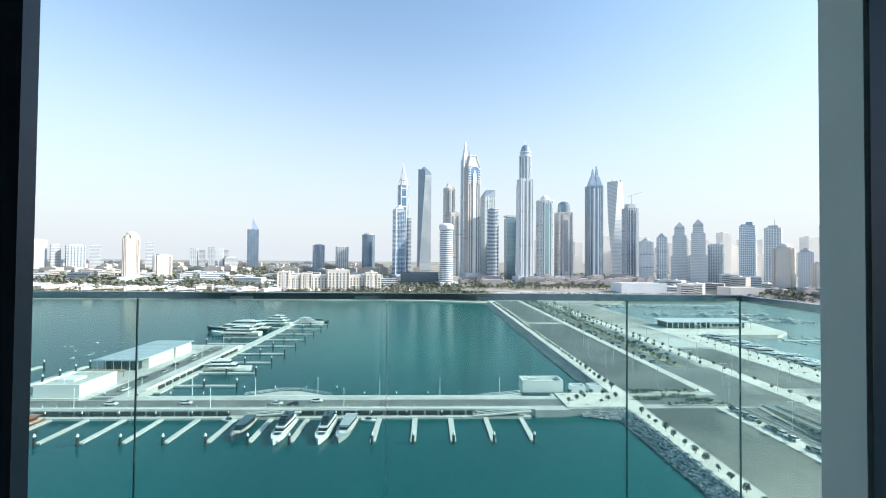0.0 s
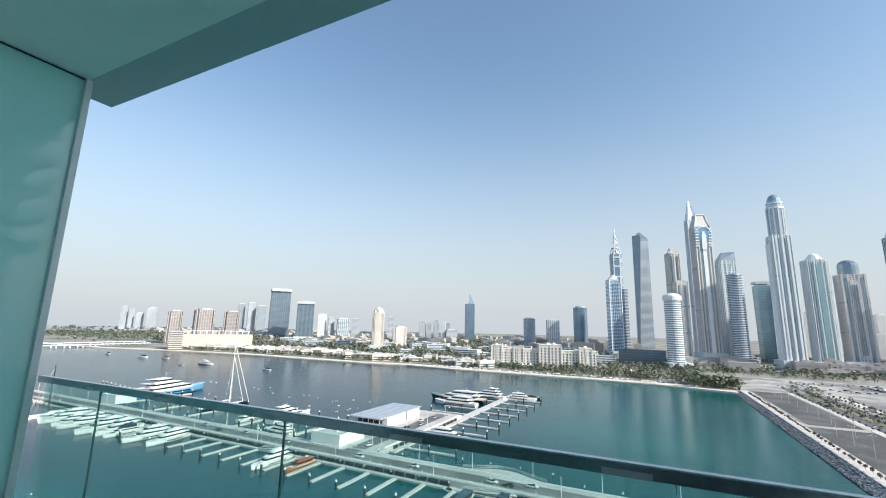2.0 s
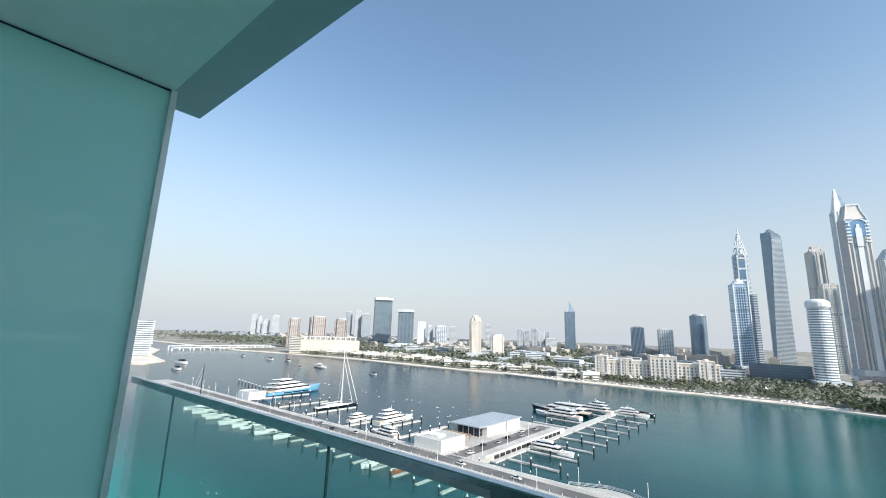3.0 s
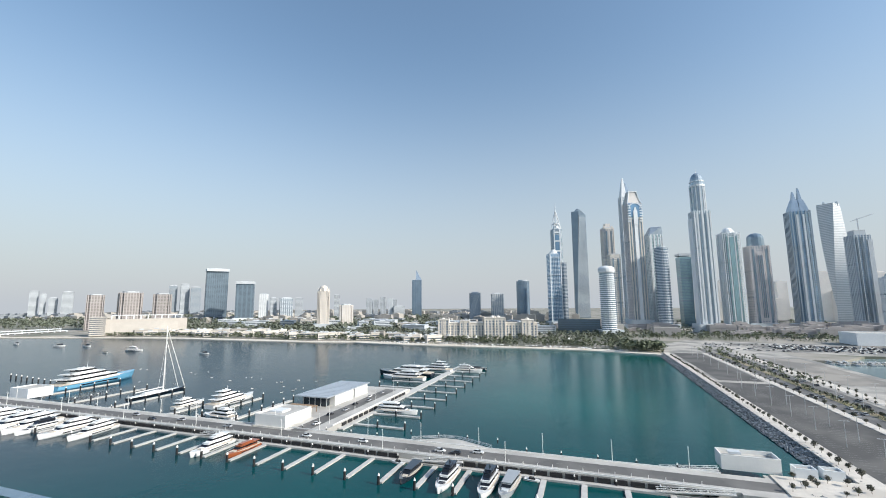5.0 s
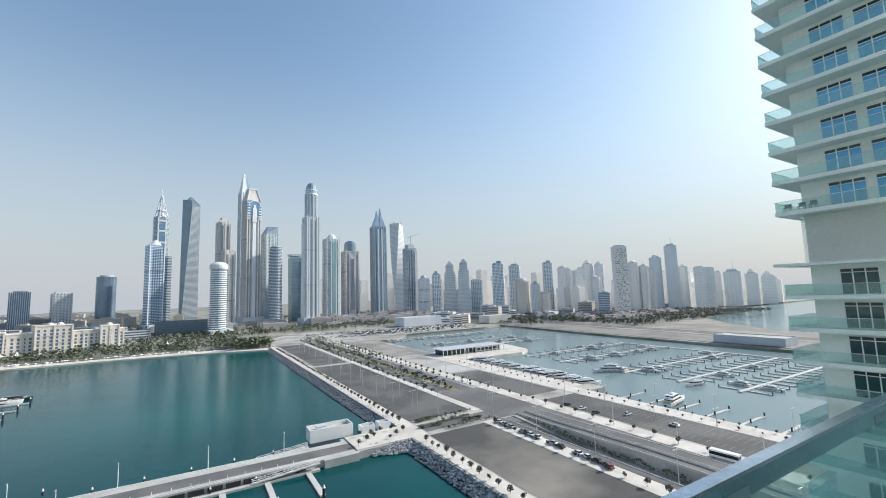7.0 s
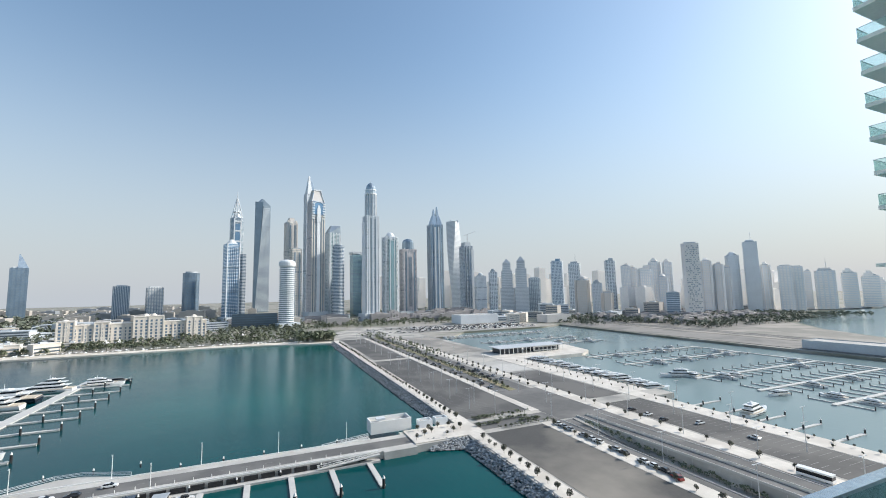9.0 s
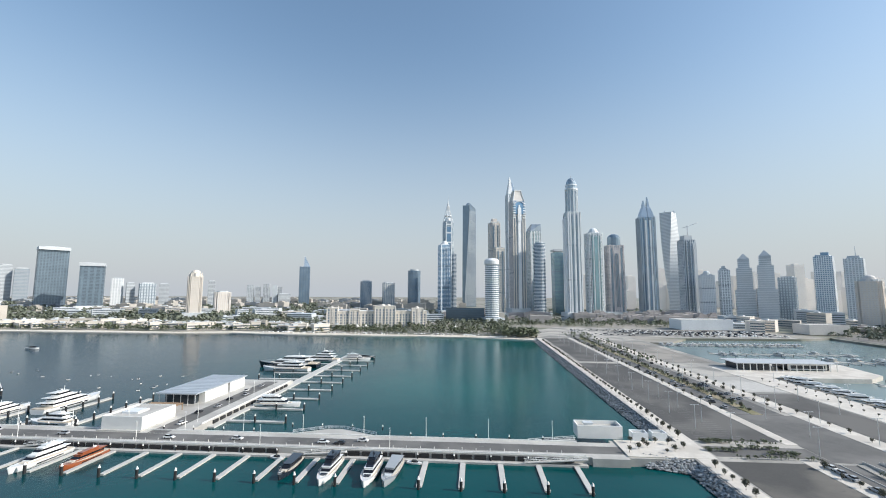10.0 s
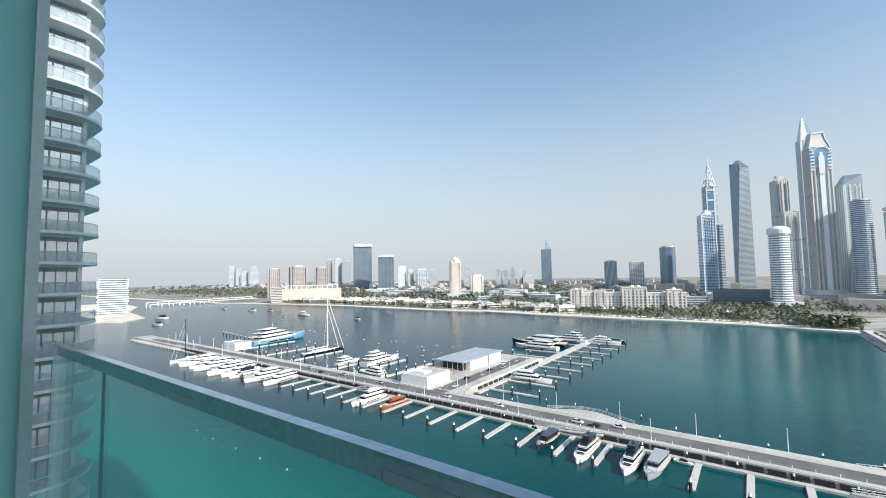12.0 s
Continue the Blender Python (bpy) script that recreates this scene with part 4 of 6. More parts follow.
skyline()
for lab, x, y, w, h, body, band, st, shp, fn in (
        ("grey apartment tower with flat roof", 569, 1068, 34, 106, F_GREY, F_WHITE, 6, "box", 4),
        ("slim grey glass tower with slanted side", 609, 1065, 25, 118, G_GREY, F_WHITE, 6, "box", 2),
        ("grey office tower of the skyline", 757, 1070, 32, 100, F_GREY, G_GREY, 6, "box", 3),
        ("pale blue-glass tower with vertical ribs", 800, 1014, 32, 146, G_BLUE, F_WHITE, 8, "box", 4),
        ("pale glass tower of the skyline", 829, 972, 31, 138, G_GREY, F_WHITE, 7, "box", 3),
        ("beige apartment tower of the skyline", 686, 779, 33, 84, F_BEIGE, F_SAND, 5, "cut", 4),
        ("grey apartment tower of the skyline", 821, 877, 23, 79, F_GREY, F_WHITE, 6, "box", 3),
        ("low beige apartment tower", 734, 753, 25, 54, F_BEIGE, F_SAND, 5, "cut", 3),
        # right cluster: the pale bodies and bands carry painted haze
        ("blue-grey glass tower with mast", 886, 892, 27, 140, G_GREY, F_WHITE, 7, "cut", 2),
        ("pinkish apartment tower in the skyline", 905, 856, 22, 124, F_PALE, F_WHITE, 6, "box", 3),
        ("beige apartment tower with flat roof", 925, 850, 20, 118, F_PALE, F_WHITE, 6, "cut", 3),
        ("grey apartment block with stepped roof", 895, 784, 36, 110, F_PALE, F_WHITE, 6, "cut", 4),
        ("hazy beige apartment tower", 1019, 859, 29, 136, F_PALE, F_WHITE, 6, "cut", 3),
        ("hazy grey apartment tower", 1036, 832, 24, 133, F_PALE, F_WHITE, 6, "cut", 3),
        ("beige apartment tower with barrel roof", 879, 721, 21, 89, F_PALE, F_WHITE, 6, "cut", 3),
        ("short dark office block in the skyline", 823, 651, 25, 52, G_DARK, F_GREY, 6, "box", 0),
        ("hazy beige apartment wall tower", 935, 650, 22, 122, F_PALE, F_WHITE, 6, "cut", 3),
        ("hazy beige apartment wall tower", 962, 640, 20, 114, F_PALE, F_WHITE, 6, "cut", 3),
        ("hazy pale apartment tower", 999, 647, 24, 106, F_PALE, F_WHITE, 6, "cut", 3),
        ("hazy grey tower with curved top", 1052, 664, 28, 138, F_WHITE, F_WHITE, 7, "cut", 2),
        ("hazy tall dark tower in the skyline", 1078, 636, 27, 168, F_WHITE, F_WHITE, 7, "box", 3),
        ("hazy beige apartment tower", 1153, 649, 21, 114, F_PALE, F_WHITE, 6, "cut", 2),
        ("hazy wide slab tower", 1165, 613, 26, 110, F_PALE, F_WHITE, 7, "box", 2),
        ("hazy wide slab tower with white edge", 1205, 610, 24, 108, F_PALE, F_WHITE, 7, "box", 2),
        ("hazy slim tower in the skyline", 1324, 645, 15, 99, F_PALE, F_WHITE, 8, "box", 0),
        ("hazy wide tower in the skyline", 1340, 615, 39, 98, F_PALE, F_WHITE, 8, "box", 2),
        ("hazy distant tower in the skyline", 1420, 600, 30, 92, F_PALE, F_WHITE, 8, "box", 0),
        ("hazy distant tower in the skyline", 1500, 590, 34, 84, F_PALE, F_WHITE, 8, "box", 0),
        ("hazy distant tower in the skyline", 1600, 610, 30, 70, F_PALE, F_WHITE, 8, "box", 0),
        ("broad blue-grey office tower with pale cap", -1416, 1301, 76, 203, G_DEEP, G_SLATE, 9, "box", 5),
        ("blue-glass office tower with white cap", -1210, 1242, 60, 146, G_DEEP, G_SLATE, 8, "box", 2),
        ("small sand-coloured domed tower", -669, 1072, 38, 60, F_SAND, F_BEIGE, 6, "cut", 4),
        ("dark ribbed office tower", -362, 1388, 36, 97, G_DARK, F_GREY, 0, "box", 5),
        ("beige framed office tower", -291, 1414, 38, 93, F_BEIGE, G_GREY, 6, "box", 3),
        ("grey glass office tower with curved face", -207, 1444, 44, 136, G_SLATE, G_DARK, 8, "round", 0),
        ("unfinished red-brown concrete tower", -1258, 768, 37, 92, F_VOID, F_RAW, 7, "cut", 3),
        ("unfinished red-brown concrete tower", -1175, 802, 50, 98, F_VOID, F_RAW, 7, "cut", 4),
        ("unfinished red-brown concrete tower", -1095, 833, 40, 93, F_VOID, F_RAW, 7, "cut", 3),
        ("far hazy tower in the skyline", -3211, 1616, 40, 156, HAZED, F_GREY, 12, "box", 0), ("far hazy tower in the skyline", -3149, 1631, 27, 143, HAZED, F_GREY, 12, "box", 0),
        ("far hazy tower in the skyline", -3081, 1647, 41, 114, HAZED, F_GREY, 12, "box", 0), ("far hazy tower in the skyline", -2989, 1670, 54, 148, HAZED, F_GREY, 12, "box", 0),
        ("far hazy tower in the skyline", -2326, 1830, 42, 180, HAZED, G_GREY, 12, "box", 0), ("far hazy tower in the skyline", -2252, 1848, 45, 186, HAZED, F_GREY, 12, "box", 0),
        ("far hazy tower in the skyline", -2184, 1864, 52, 168, HAZED, G_GREY, 12, "box", 0), ("far grey tower in the skyline", -1231, 1361, 30, 105, F_GREY, F_WHITE, 9, "box", 2),
        ("far white tower in the skyline", -1190, 1370, 24, 90, HAZED, F_GREY, 9, "box", 0), ("far grey block in the skyline", -1140, 1385, 47, 88, F_GREY, G_GREY, 9, "box", 3),
        ("far pale tower in the skyline", -1184, 1521, 31, 90, HAZED, F_GREY, 9, "box", 0), ("far pale tower in the skyline", -1026, 1570, 23, 103, HAZED, F_GREY, 9, "box", 0),
        ("far pale tower in the skyline", -968, 1753, 26, 88, HAZED, F_GREY, 9, "box", 2), ("far pale tower in the skyline", -938, 1760, 20, 82, HAZED, F_GREY, 9, "box", 0),
        ("far pale tower in the skyline", -905, 1771, 24, 93, HAZED, F_GREY, 9, "box", 2), ("far grey tower in the skyline", -872, 1780, 20, 88, F_GREY, F_GREY, 9, "box", 0),
        ("far pale tower in the skyline", -930, 1947, 23, 84, HAZED, F_GREY, 9, "box", 0), ("far pale block in the skyline", -840, 1800, 50, 50, HAZED, F_GREY, 9, "box", 0)):
    o = tower(lab, x, y, w, h, body, band, st, rng.uniform(-9, 9), rng.uniform(0.7, 1.0), fn, None, 0.5, 0.4, shape=shp)
    if x in (-1416, -1210):
        Mesh().box(-w * 0.52, w * 0.52, -w * 0.5, w * 0.5, h - 6, h + 4).ob("roof_cap", F_GREY, o, "pale roof cap")
        Mesh().box(-w * 0.6, w * 0.6, -w * 0.55, w * 0.4, 0, 16).ob("podium", F_WHITE, o, "pale podium")
    if x > 550 and "slab" not in lab and "office" not in lab:
        k, d = rng.random(), w * 0.75
        if k < 0.3:
            Mesh().box(-w * 0.42, w * 0.3, -d * 0.38, d * 0.38, h, h + w * 0.12).box(-w * 0.12, w * 0.3, -d * 0.3, d * 0.3, h + w * 0.12, h + w * 0.3).ob("roof_step", body, o)
        elif k < 0.6:
            Mesh().box(-w * 0.36, w * 0.2, -d * 0.36, d * 0.36, h, h + w * 0.22).box(-w * 0.2, w * 0.1, -d * 0.2, d * 0.2, h + w * 0.22, h + w * 0.4).ob("roof_step", body, o)
        elif k < 0.8:
            Mesh().cyl(0, 0, h, h + w * 0.14, w * 0.3, w * 0.28, 12).dome(0, 0, h + w * 0.14, w * 0.27, w * 0.18, 12, 4).ob("roof_dome", body, o)
        else:
            Mesh().box(-w * 0.3, w * 0.3, -d * 0.3, d * 0.3, h, h + w * 0.2).cyl(w * 0.1, 0, h + w * 0.2, h + w * 0.9, 0.9, 0.2, 5).ob("roof_mast", body, o)


# ---- rock edges, lots and roads of the peninsula ----
def slab(name, material, x0, x1, y0, y1, label, category, z=GR, up=0.06):
    return structure(Mesh().box(x0, x1, y0, y1, z - 0.3, z + up).ob(name, material), label, category)


def rocks(name, spots, label):
    m = Mesh()
    base = [Vector(p).normalized() for p in ((0, 0, 1.2), (0.9, 0, 0.35), (0.28, 0.85, 0.4), (-0.73, 0.53, 0.4), (-0.73, -0.53, 0.35), (0.28, -0.85, 0.4), (0, 0, -1))]
    faces = [(0, 1, 2), (0, 2, 3), (0, 3, 4), (0, 4, 5), (0, 5, 1), (6, 2, 1), (6, 3, 2), (6, 4, 3), (6, 5, 4), (6, 1, 5)]
    for x, y, z, r in spots:
        a = rng.uniform(0, 6.3)
        s = (r * rng.uniform(0.7, 1.3), r * rng.uniform(0.7, 1.3), r * rng.uniform(0.6, 1.0))
        v = []
        for p in base:
            q = p * rng.uniform(0.8, 1.2)
            v.append((x + s[0] * (q.x * math.cos(a) - q.y * math.sin(a)), y + s[1] * (q.x * math.sin(a) + q.y * math.cos(a)), z + s[2] * q.z))
        m.add(v, faces)
    return tagged(m.ob(name, ROCK), label, "rocks", kind="stuff")


spots = []
for k in range(7000):
    y = 186 + 392 * rng.random() ** 1.5
    u = rng.random()
    spots.append((80.2 + (y < 260) * 1.2 * (260 - y) / 70 + 6.4 * u, y, WL + 0.1 + 3.0 * u, rng.uniform(0.35, 0.75)))
rocks("rock_revetment", spots, "grey armour rock slope along the bay side")
spots = []
for k in range(3400):
    y, u = rng.uniform(20, 168), rng.random()
    spots.append((79.4 + 5.4 * u, y, WL + 0.1 + 3.0 * u, rng.uniform(0.4, 0.85)))
for k in range(620):
    x, u = rng.uniform(66, 84), rng.random()
    spots.append((x, 164 + (84 - x) * 0.3 + 6 * u, WL + 0.1 + 2.9 * u, rng.uniform(0.4, 0.9)))
rocks("rock_revetment_near", spots, "pale and dark armour rocks beside the pier root")

slab("promenade_bay", PAVE, 86.2, 93.6, 190, 592, "pale paved promenade above the rocks", "pavement", up=0.12)
slab("promenade_near", PAVE, 85, 91.5, 10, 172, "pale paved promenade with young palms", "pavement", up=0.12)
slab("promenade_junction", PAVE, 60, 93, 172, 190, "pale paved junction at the pier root", "pavement", up=0.14)
structure(Mesh().box(58, 84.6, 171.2, 190, WL - 2, GR - 0.31).ob("quay_wall", DECK), "pale concrete quay wall at the pier root", "quay")
slab("parking_lot_bay", LOT, 94, 129.5, 193, 388, "empty dark asphalt parking lot", "parking lot")
slab("parking_lot_far", LOT, 97, 128, 398, 590, "empty far asphalt parking lot", "parking lot")
slab("parking_lot_near", LOT_SAND, 92.5, 122.6, 10, 170, "dark asphalt lot with drifted sand", "parking lot")
slab("pavement_lot_edge", PAVE, 122.8, 130.4, 10, 172, "pale pavement strip along parked cars", "pavement", up=0.12)
slab("access_road", ROAD, 94, 134, 175, 186, "grey asphalt access road to the pier", "road")
slab("boulevard_west", ROAD, 135, 144, 234.2, 640, "grey asphalt carriageway", "road")
slab("boulevard_east", ROAD, 150, 160, 234.2, 640, "grey asphalt carriageway", "road")
slab("service_road", ROAD, 130.6, 134.1, 10, 174.8, "narrow grey service road beside parked cars", "road")
slab("junction_road", ROAD, 134.4, 164, 172, 234, "grey asphalt junction at the head of the ramp", "road")
slab("east_lane", ROAD, 158.9, 163.8, 10, 171.9, "grey asphalt lane beside the ramp", "road")
slab("pavement_boulevard", PAVE, 129.8, 134.8, 190, 600, "pale pavement along the boulevard", "pavement", up=0.12)
slab("pavement_east", PAVE, 164, 173, 30, 600, "pale pavement along the boulevard", "pavement", up=0.12)
slab("verge", two_tone("dry_grass", (0.2, 0.19, 0.1), (0.34, 0.29, 0.2), 0.06), 144.3, 149.7, 234.4, 600, "dry planted median of the boulevard", "verge", up=0.15)
slab("parking_lot_quay", LOT, 175, 200, 30, 184, "grey asphalt quay parking lot", "parking lot")
slab("parking_lot_quay_far", LOT, 174, 199, 196, 282, "grey asphalt quay parking lot", "parking lot")
slab("parking_lot_basin", two_tone("dusty_asphalt", (0.2, 0.19, 0.175), (0.33, 0.305, 0.27), 0.03, 0.42, 0.6), 174, 214, 400, 560, "grey asphalt parking lot by the basin", "parking lot")
slab("paved_square", DECK, 172, 199, 286, 334, "bright paved empty square", "pavement", up=0.14)
slab("quay_promenade_near", PAVE, 200.6, 212.6, 10, 196, "pale paved quay promenade with planted trees", "pavement", up=0.14)
slab("quay_promenade", PAVE, 200.6, 221.5, 196.2, 380, "wide pale paved quay promenade", "pavement", up=0.14)
lanes = Mesh()
for x in (139.5, 155):
    for y in range(240, 600, 9):
        lanes.box(x - 0.1, x + 0.1, y, y + 4, GR + 0.065, GR + 0.07)
for x in (135.2, 143.8, 150.2, 159.8):
    lanes.box(x - 0.1, x + 0.1, 235, 600, GR + 0.065, GR + 0.07)
for y in range(64, 182, 3):
    lanes.box(178, 183, y, y + 0.15, GR + 0.065, GR + 0.07).box(189, 199, y, y + 0.15, GR + 0.065, GR + 0.07)
for y in range(196, 386, 3):
    lanes.box(97, 101.5, y, y + 0.15, GR + 0.065, GR + 0.07).box(107, 117, y, y + 0.15, GR + 0.065, GR + 0.07)
tagged(lanes.ob("road_markings", LINE), "worn white lane and bay markings", "road marking", kind="stuff")

# ramp with pale retaining wall, beside a lane that sinks below it
ramp = group_at("ramp", 0, 0, 0)
tagged(ramp, "rising road ramp with pale concrete retaining wall", "road", kind="structure")
prof = [(171.8, 0.1), (150, 0.35), (130, 0.9), (105, 1.5), (60, 1.8), (10, 2.0)]
Mesh().loft([[(143.8, y, WL), (158.6, y, WL), (158.6, y, GR + h), (143.8, y, GR + h)] for y, h in prof]).ob("retaining_wall", DECK, ramp)
Mesh().loft([[(144.4, y, GR + h - 0.1), (158.2, y, GR + h - 0.1), (158.2, y, GR + h + 0.06), (144.4, y, GR + h + 0.06)] for y, h in prof]).ob("road_surface", ROAD, ramp)
for x, wd, up in ((143.8, 0.3, 0.85), (149.6, 0.16, 0.7), (151.0, 0.16, 0.7), (158.3, 0.3, 0.2)):
    Mesh().loft([[(x, y, GR + h), (x + wd, y, GR + h), (x + wd, y, GR + h + up), (x, y, GR + h + up)] for y, h in prof]).ob("parapet", PONTOON, ramp)
for y in range(20, 170, 10):
    Mesh().box(143.72, 143.8, y, y + 0.25, GR - 2.5, GR + 1.2).ob("wall_joint", PONTOON, ramp)
sunk = group_at("sunken_lane", 0, 0, 0)
tagged(sunk, "service lane sinking below street level with planted edge", "road", kind="structure")
dip = [(169.9, 0.0), (150, 0.9), (130, 2.0), (105, 2.7), (60, 2.9), (-420, 2.9)]
Mesh().loft([[(134.6, y, WL - 1), (140.2, y, WL - 1), (140.2, y, GR - h), (134.6, y, GR - h)] for y, h in dip]).ob("road_surface", ROAD, sunk)
Mesh().loft([[(140.3, y, WL - 1), (143.7, y, WL - 1), (143.7, y, GR - h + 0.35), (140.3, y, GR - h + 0.35)] for y, h in dip]).ob("planting_bed", PLAIN, sunk, "sandy planting bed")
Mesh().box(134.2, 134.5, 10, 170, GR, GR + 0.3).ob("guard_wall", PONTOON, sunk, "pale low guard wall")


# ---- pier ----
PT, FL = WL + 3.0, WL + 0.75
pier = group_at("pier", 0, 0, 0)
tagged(pier, "long concrete pier with a two-lane road", "pier", kind="structure")
Mesh().box(-560, 62, 171, 187, WL - 2, PT).ob("deck", DECK, pier)
Mesh().box(-520, 62, 174.6, 182.6, PT - 0.1, PT + 0.03).ob("road_surface", ROAD, pier)
Mesh().prism([(-82, 187), (-66, 195), (-58, 195), (-40, 187)], WL - 2, PT + 0.02).ob("lay_by", DECK, pier)
Mesh().prism([(-174, 187), (-128, 187), (-128, 296), (-174, 296)], WL - 2, PT).ob("head_platform", DECK, pier)
Mesh().box(-145, -136, 183, 290, PT - 0.1, PT + 0.03).ob("head_road", ROAD, pier)
Mesh().box(46, 60, 169.5, 171, WL - 2, PT).ob("quay_end", DECK, pier)
for y in (171.2, 186.6):
    Mesh().box(-556, 44, y, y + 0.25, PT, PT + 0.55).ob("kerb_wall", WHITE, pier)
Mesh().box(-440, 44, 168.2, 171, WL - 0.2, FL).ob("floating_walkway", PONTOON, pier)
fd = Mesh().box(-2.3, 2.3, -0.7, 0, 0.0, 1.5).data("fender", RUBBER)
for k in range(84):
    x = -428 + 5.6 * k
    if -76 < x < -48:
        continue
    o = new("fender", fd)
    o.parent, o.location = pier, (x, 170.98, WL + 1.0)
fh = Mesh().box(0, 0.7, -2.0, 2.0, 0.0, 1.5).data("fender", RUBBER)
for k in range(14):
    o = new("fender", fh)
    o.parent, o.location = pier, (-127.98, 206 + 6.0 * k, WL + 1.0)
Mesh().box(-128.6, -128.1, 196, 292, PT, PT + 0.6).ob("kerb_wall", WHITE, pier)
pd = Mesh().box(-0.8, 0.8, -3, 0, -2, 1.8).data("support", DECK)
for k in range(22):
    o = new("support", pd)
    o.parent, o.location = pier, (-556 + 6.2 * k, 171, WL)
Mesh().box(-131, -124.5, 200, 430, WL - 0.2, FL).ob("floating_walkway", PONTOON, pier)
mk = Mesh()
for k in range(60):
    mk.box(-470 + 8 * k, -467 + 8 * k, 178.5, 178.65, PT + 0.035, PT + 0.04)
mk.ob("lane_marking", LINE, pier)
rl = Mesh()
for a, b in (((-80, 188.2), (-66, 195)), ((-66, 195), (-58, 195)), ((-58, 195), (-42, 188))):
    for h in (0.5, 1.0, 1.4):
        rl.bar((*a, PT + h), (*b, PT + h), 0.09, 4)
rl.bar((-80, 188, PT), (-80, 188, PT + 1.4), 0.1).bar((-66, 195, PT), (-66, 195, PT + 1.4), 0.1).bar((-42, 188, PT), (-42, 188, PT + 1.4), 0.1)
rl.ob("lay_by_rail", STEEL, pier)

pst = Mesh().cyl(0, 0, 0, 1.0, 0.11, 0.09, 6).data("edge_post", WHITE)
for k in range(88):
    o = new("edge_post", pst)
    o.parent, o.location = pier, (-452 + 5.6 * k, 174.2, PT)

# finger pontoons with mooring piles
finger = group_at("finger_pontoon", 0, 0, WL)
tagged(finger, "narrow pale floating finger pontoon with mooring pile", "pontoon", "finger pontoons")
Mesh().box(-0.95, 0.95, -21, 0, -0.3, 0.55).ob("float", PONTOON, finger)
Mesh().box(-1.05, -0.95, -20.5, -0.5, 0.15, 0.45).box(0.95, 1.05, -20.5, -0.5, 0.15, 0.45).ob("rub_strip", DECK, finger)
pile = Mesh().cyl(0.0, -22.1, -3, 3.2, 0.5, 0.5, 8).ob("mooring_pile", RUBBER, finger)
Mesh().cyl(0.0, -22.1, 3.2, 4.2, 0.52, 0.12, 8).ob("pile_cap", WHITE, pile)
xs = [39.5 - 14.35 * k for k in range(24) if k not in (5,)]
finger.matrix_basis = pose(xs[0], 168.2, WL)
for x in xs[1:]:
    copy_thing(finger, pose(x, 168.2, WL))
long_f = group_at("long_finger_pontoon", 0, 0, WL)
tagged(long_f, "long pale floating pontoon with mooring piles", "pontoon", "long pontoons")
Mesh().box(-1.2, 1.2, 0, 30, -0.3, 0.7).ob("float", PONTOON, long_f)
for y in (15, 30.6):
    p = Mesh().cyl(1.0 if y < 20 else 0, y, -3, 3.4, 0.5, 0.5, 8).ob("mooring_pile", RUBBER, long_f)
    Mesh().cyl(1.0 if y < 20 else 0, y, 3.4, 4.4, 0.52, 0.12, 8).ob("pile_cap", WHITE, p)
first = True
for y in (211, 234, 257, 280, 303, 326, 350, 374, 398):
    m = pose(-124.5, y, WL, 0, 0, -90)
    if first:
        long_f.matrix_basis, first = m, False
    else:
        copy_thing(long_f, m)
for y in (312, 336, 380):
    copy_thing(long_f, pose(-131, y, WL, 0, 0, 90))
outer = group_at("outer_pontoon", 0, 0, WL)
tagged(outer, "very long floating pontoon lined with capped piles", "pontoon", "outer pontoons")
Mesh().box(-1.4, 1.4, 0, 58, -0.3, 0.8).ob("float", PONTOON, outer)
for y in range(8, 60, 10):
    p = Mesh().cyl(1.6, y, -3, 3.4, 0.5, 0.5, 8).ob("mooring_pile", RUBBER, outer)
    Mesh().cyl(1.6, y, 3.4, 4.4, 0.52, 0.12, 8).ob("pile_cap", WHITE, p)
outer.matrix_basis = pose(-386, 202, WL)
for x in (-337, -297, -244, -222, -196):
    copy_thing(outer, pose(x, 190, WL))
dolphin = group_at("mooring_dolphin", 0, 0, WL)
tagged(dolphin, "black mooring pile with a white cap", "mooring pile", "mooring dolphins")
Mesh().cyl(0, 0, -3, 3.4, 0.55, 0.55, 8).ob("pile", RUBBER, dolphin)
Mesh().cyl(0, 0, 3.4, 4.6, 0.58, 0.12, 8).ob("cap", WHITE, dolphin)
dolphin.matrix_basis = pose(-511, 247, WL)
for k in range(1, 9):
    copy_thing(dolphin, pose(-511 + 11 * k, 247 - 1.5 * k, WL))

# gangway ramps
def gangway(x0, x1, y, za, zb, label):
    g = group_at("gangway", x0, y, za)
    tagged(g, label, "gangway")
    L, d = x1 - x0, zb - za
    Mesh().loft([[(x, -0.9, z), (x, 0.9, z), (x, 0.9, z + 0.25), (x, -0.9, z + 0.25)] for x, z in ((0, 0), (L, d))]).ob("walkway", PONTOON, g)
    for s in (-0.9, 0.9):
        tr = Mesh()
        tr.bar((0, s, 1.35), (L, s, d + 1.35), 0.11)
        n = max(4, int(L / 2))
        for k in range(n):
            a, b = k / n, (k + 1) / n
            tr.bar((L * a, s, d * a + (0.2 if k % 2 else 1.35)), (L * b, s, d * b + (1.35 if k % 2 else 0.2)), 0.08)
        tr.ob("truss", WHITE, g)


gangway(20, 44, 169.2, FL, PT - 0.4, "white truss gangway down to the floating walkway")
gangway(-50, -72, 169.4, PT - 0.4, FL, "white truss gangway down to the floating walkway")
gangway(-172, -188, 169.4, PT - 0.4, FL, "white truss gangway down to the floating walkway")
gangway(24, 44, 189.2, PT - 1.6, PT + 0.2, "white truss gangway behind the pump house")


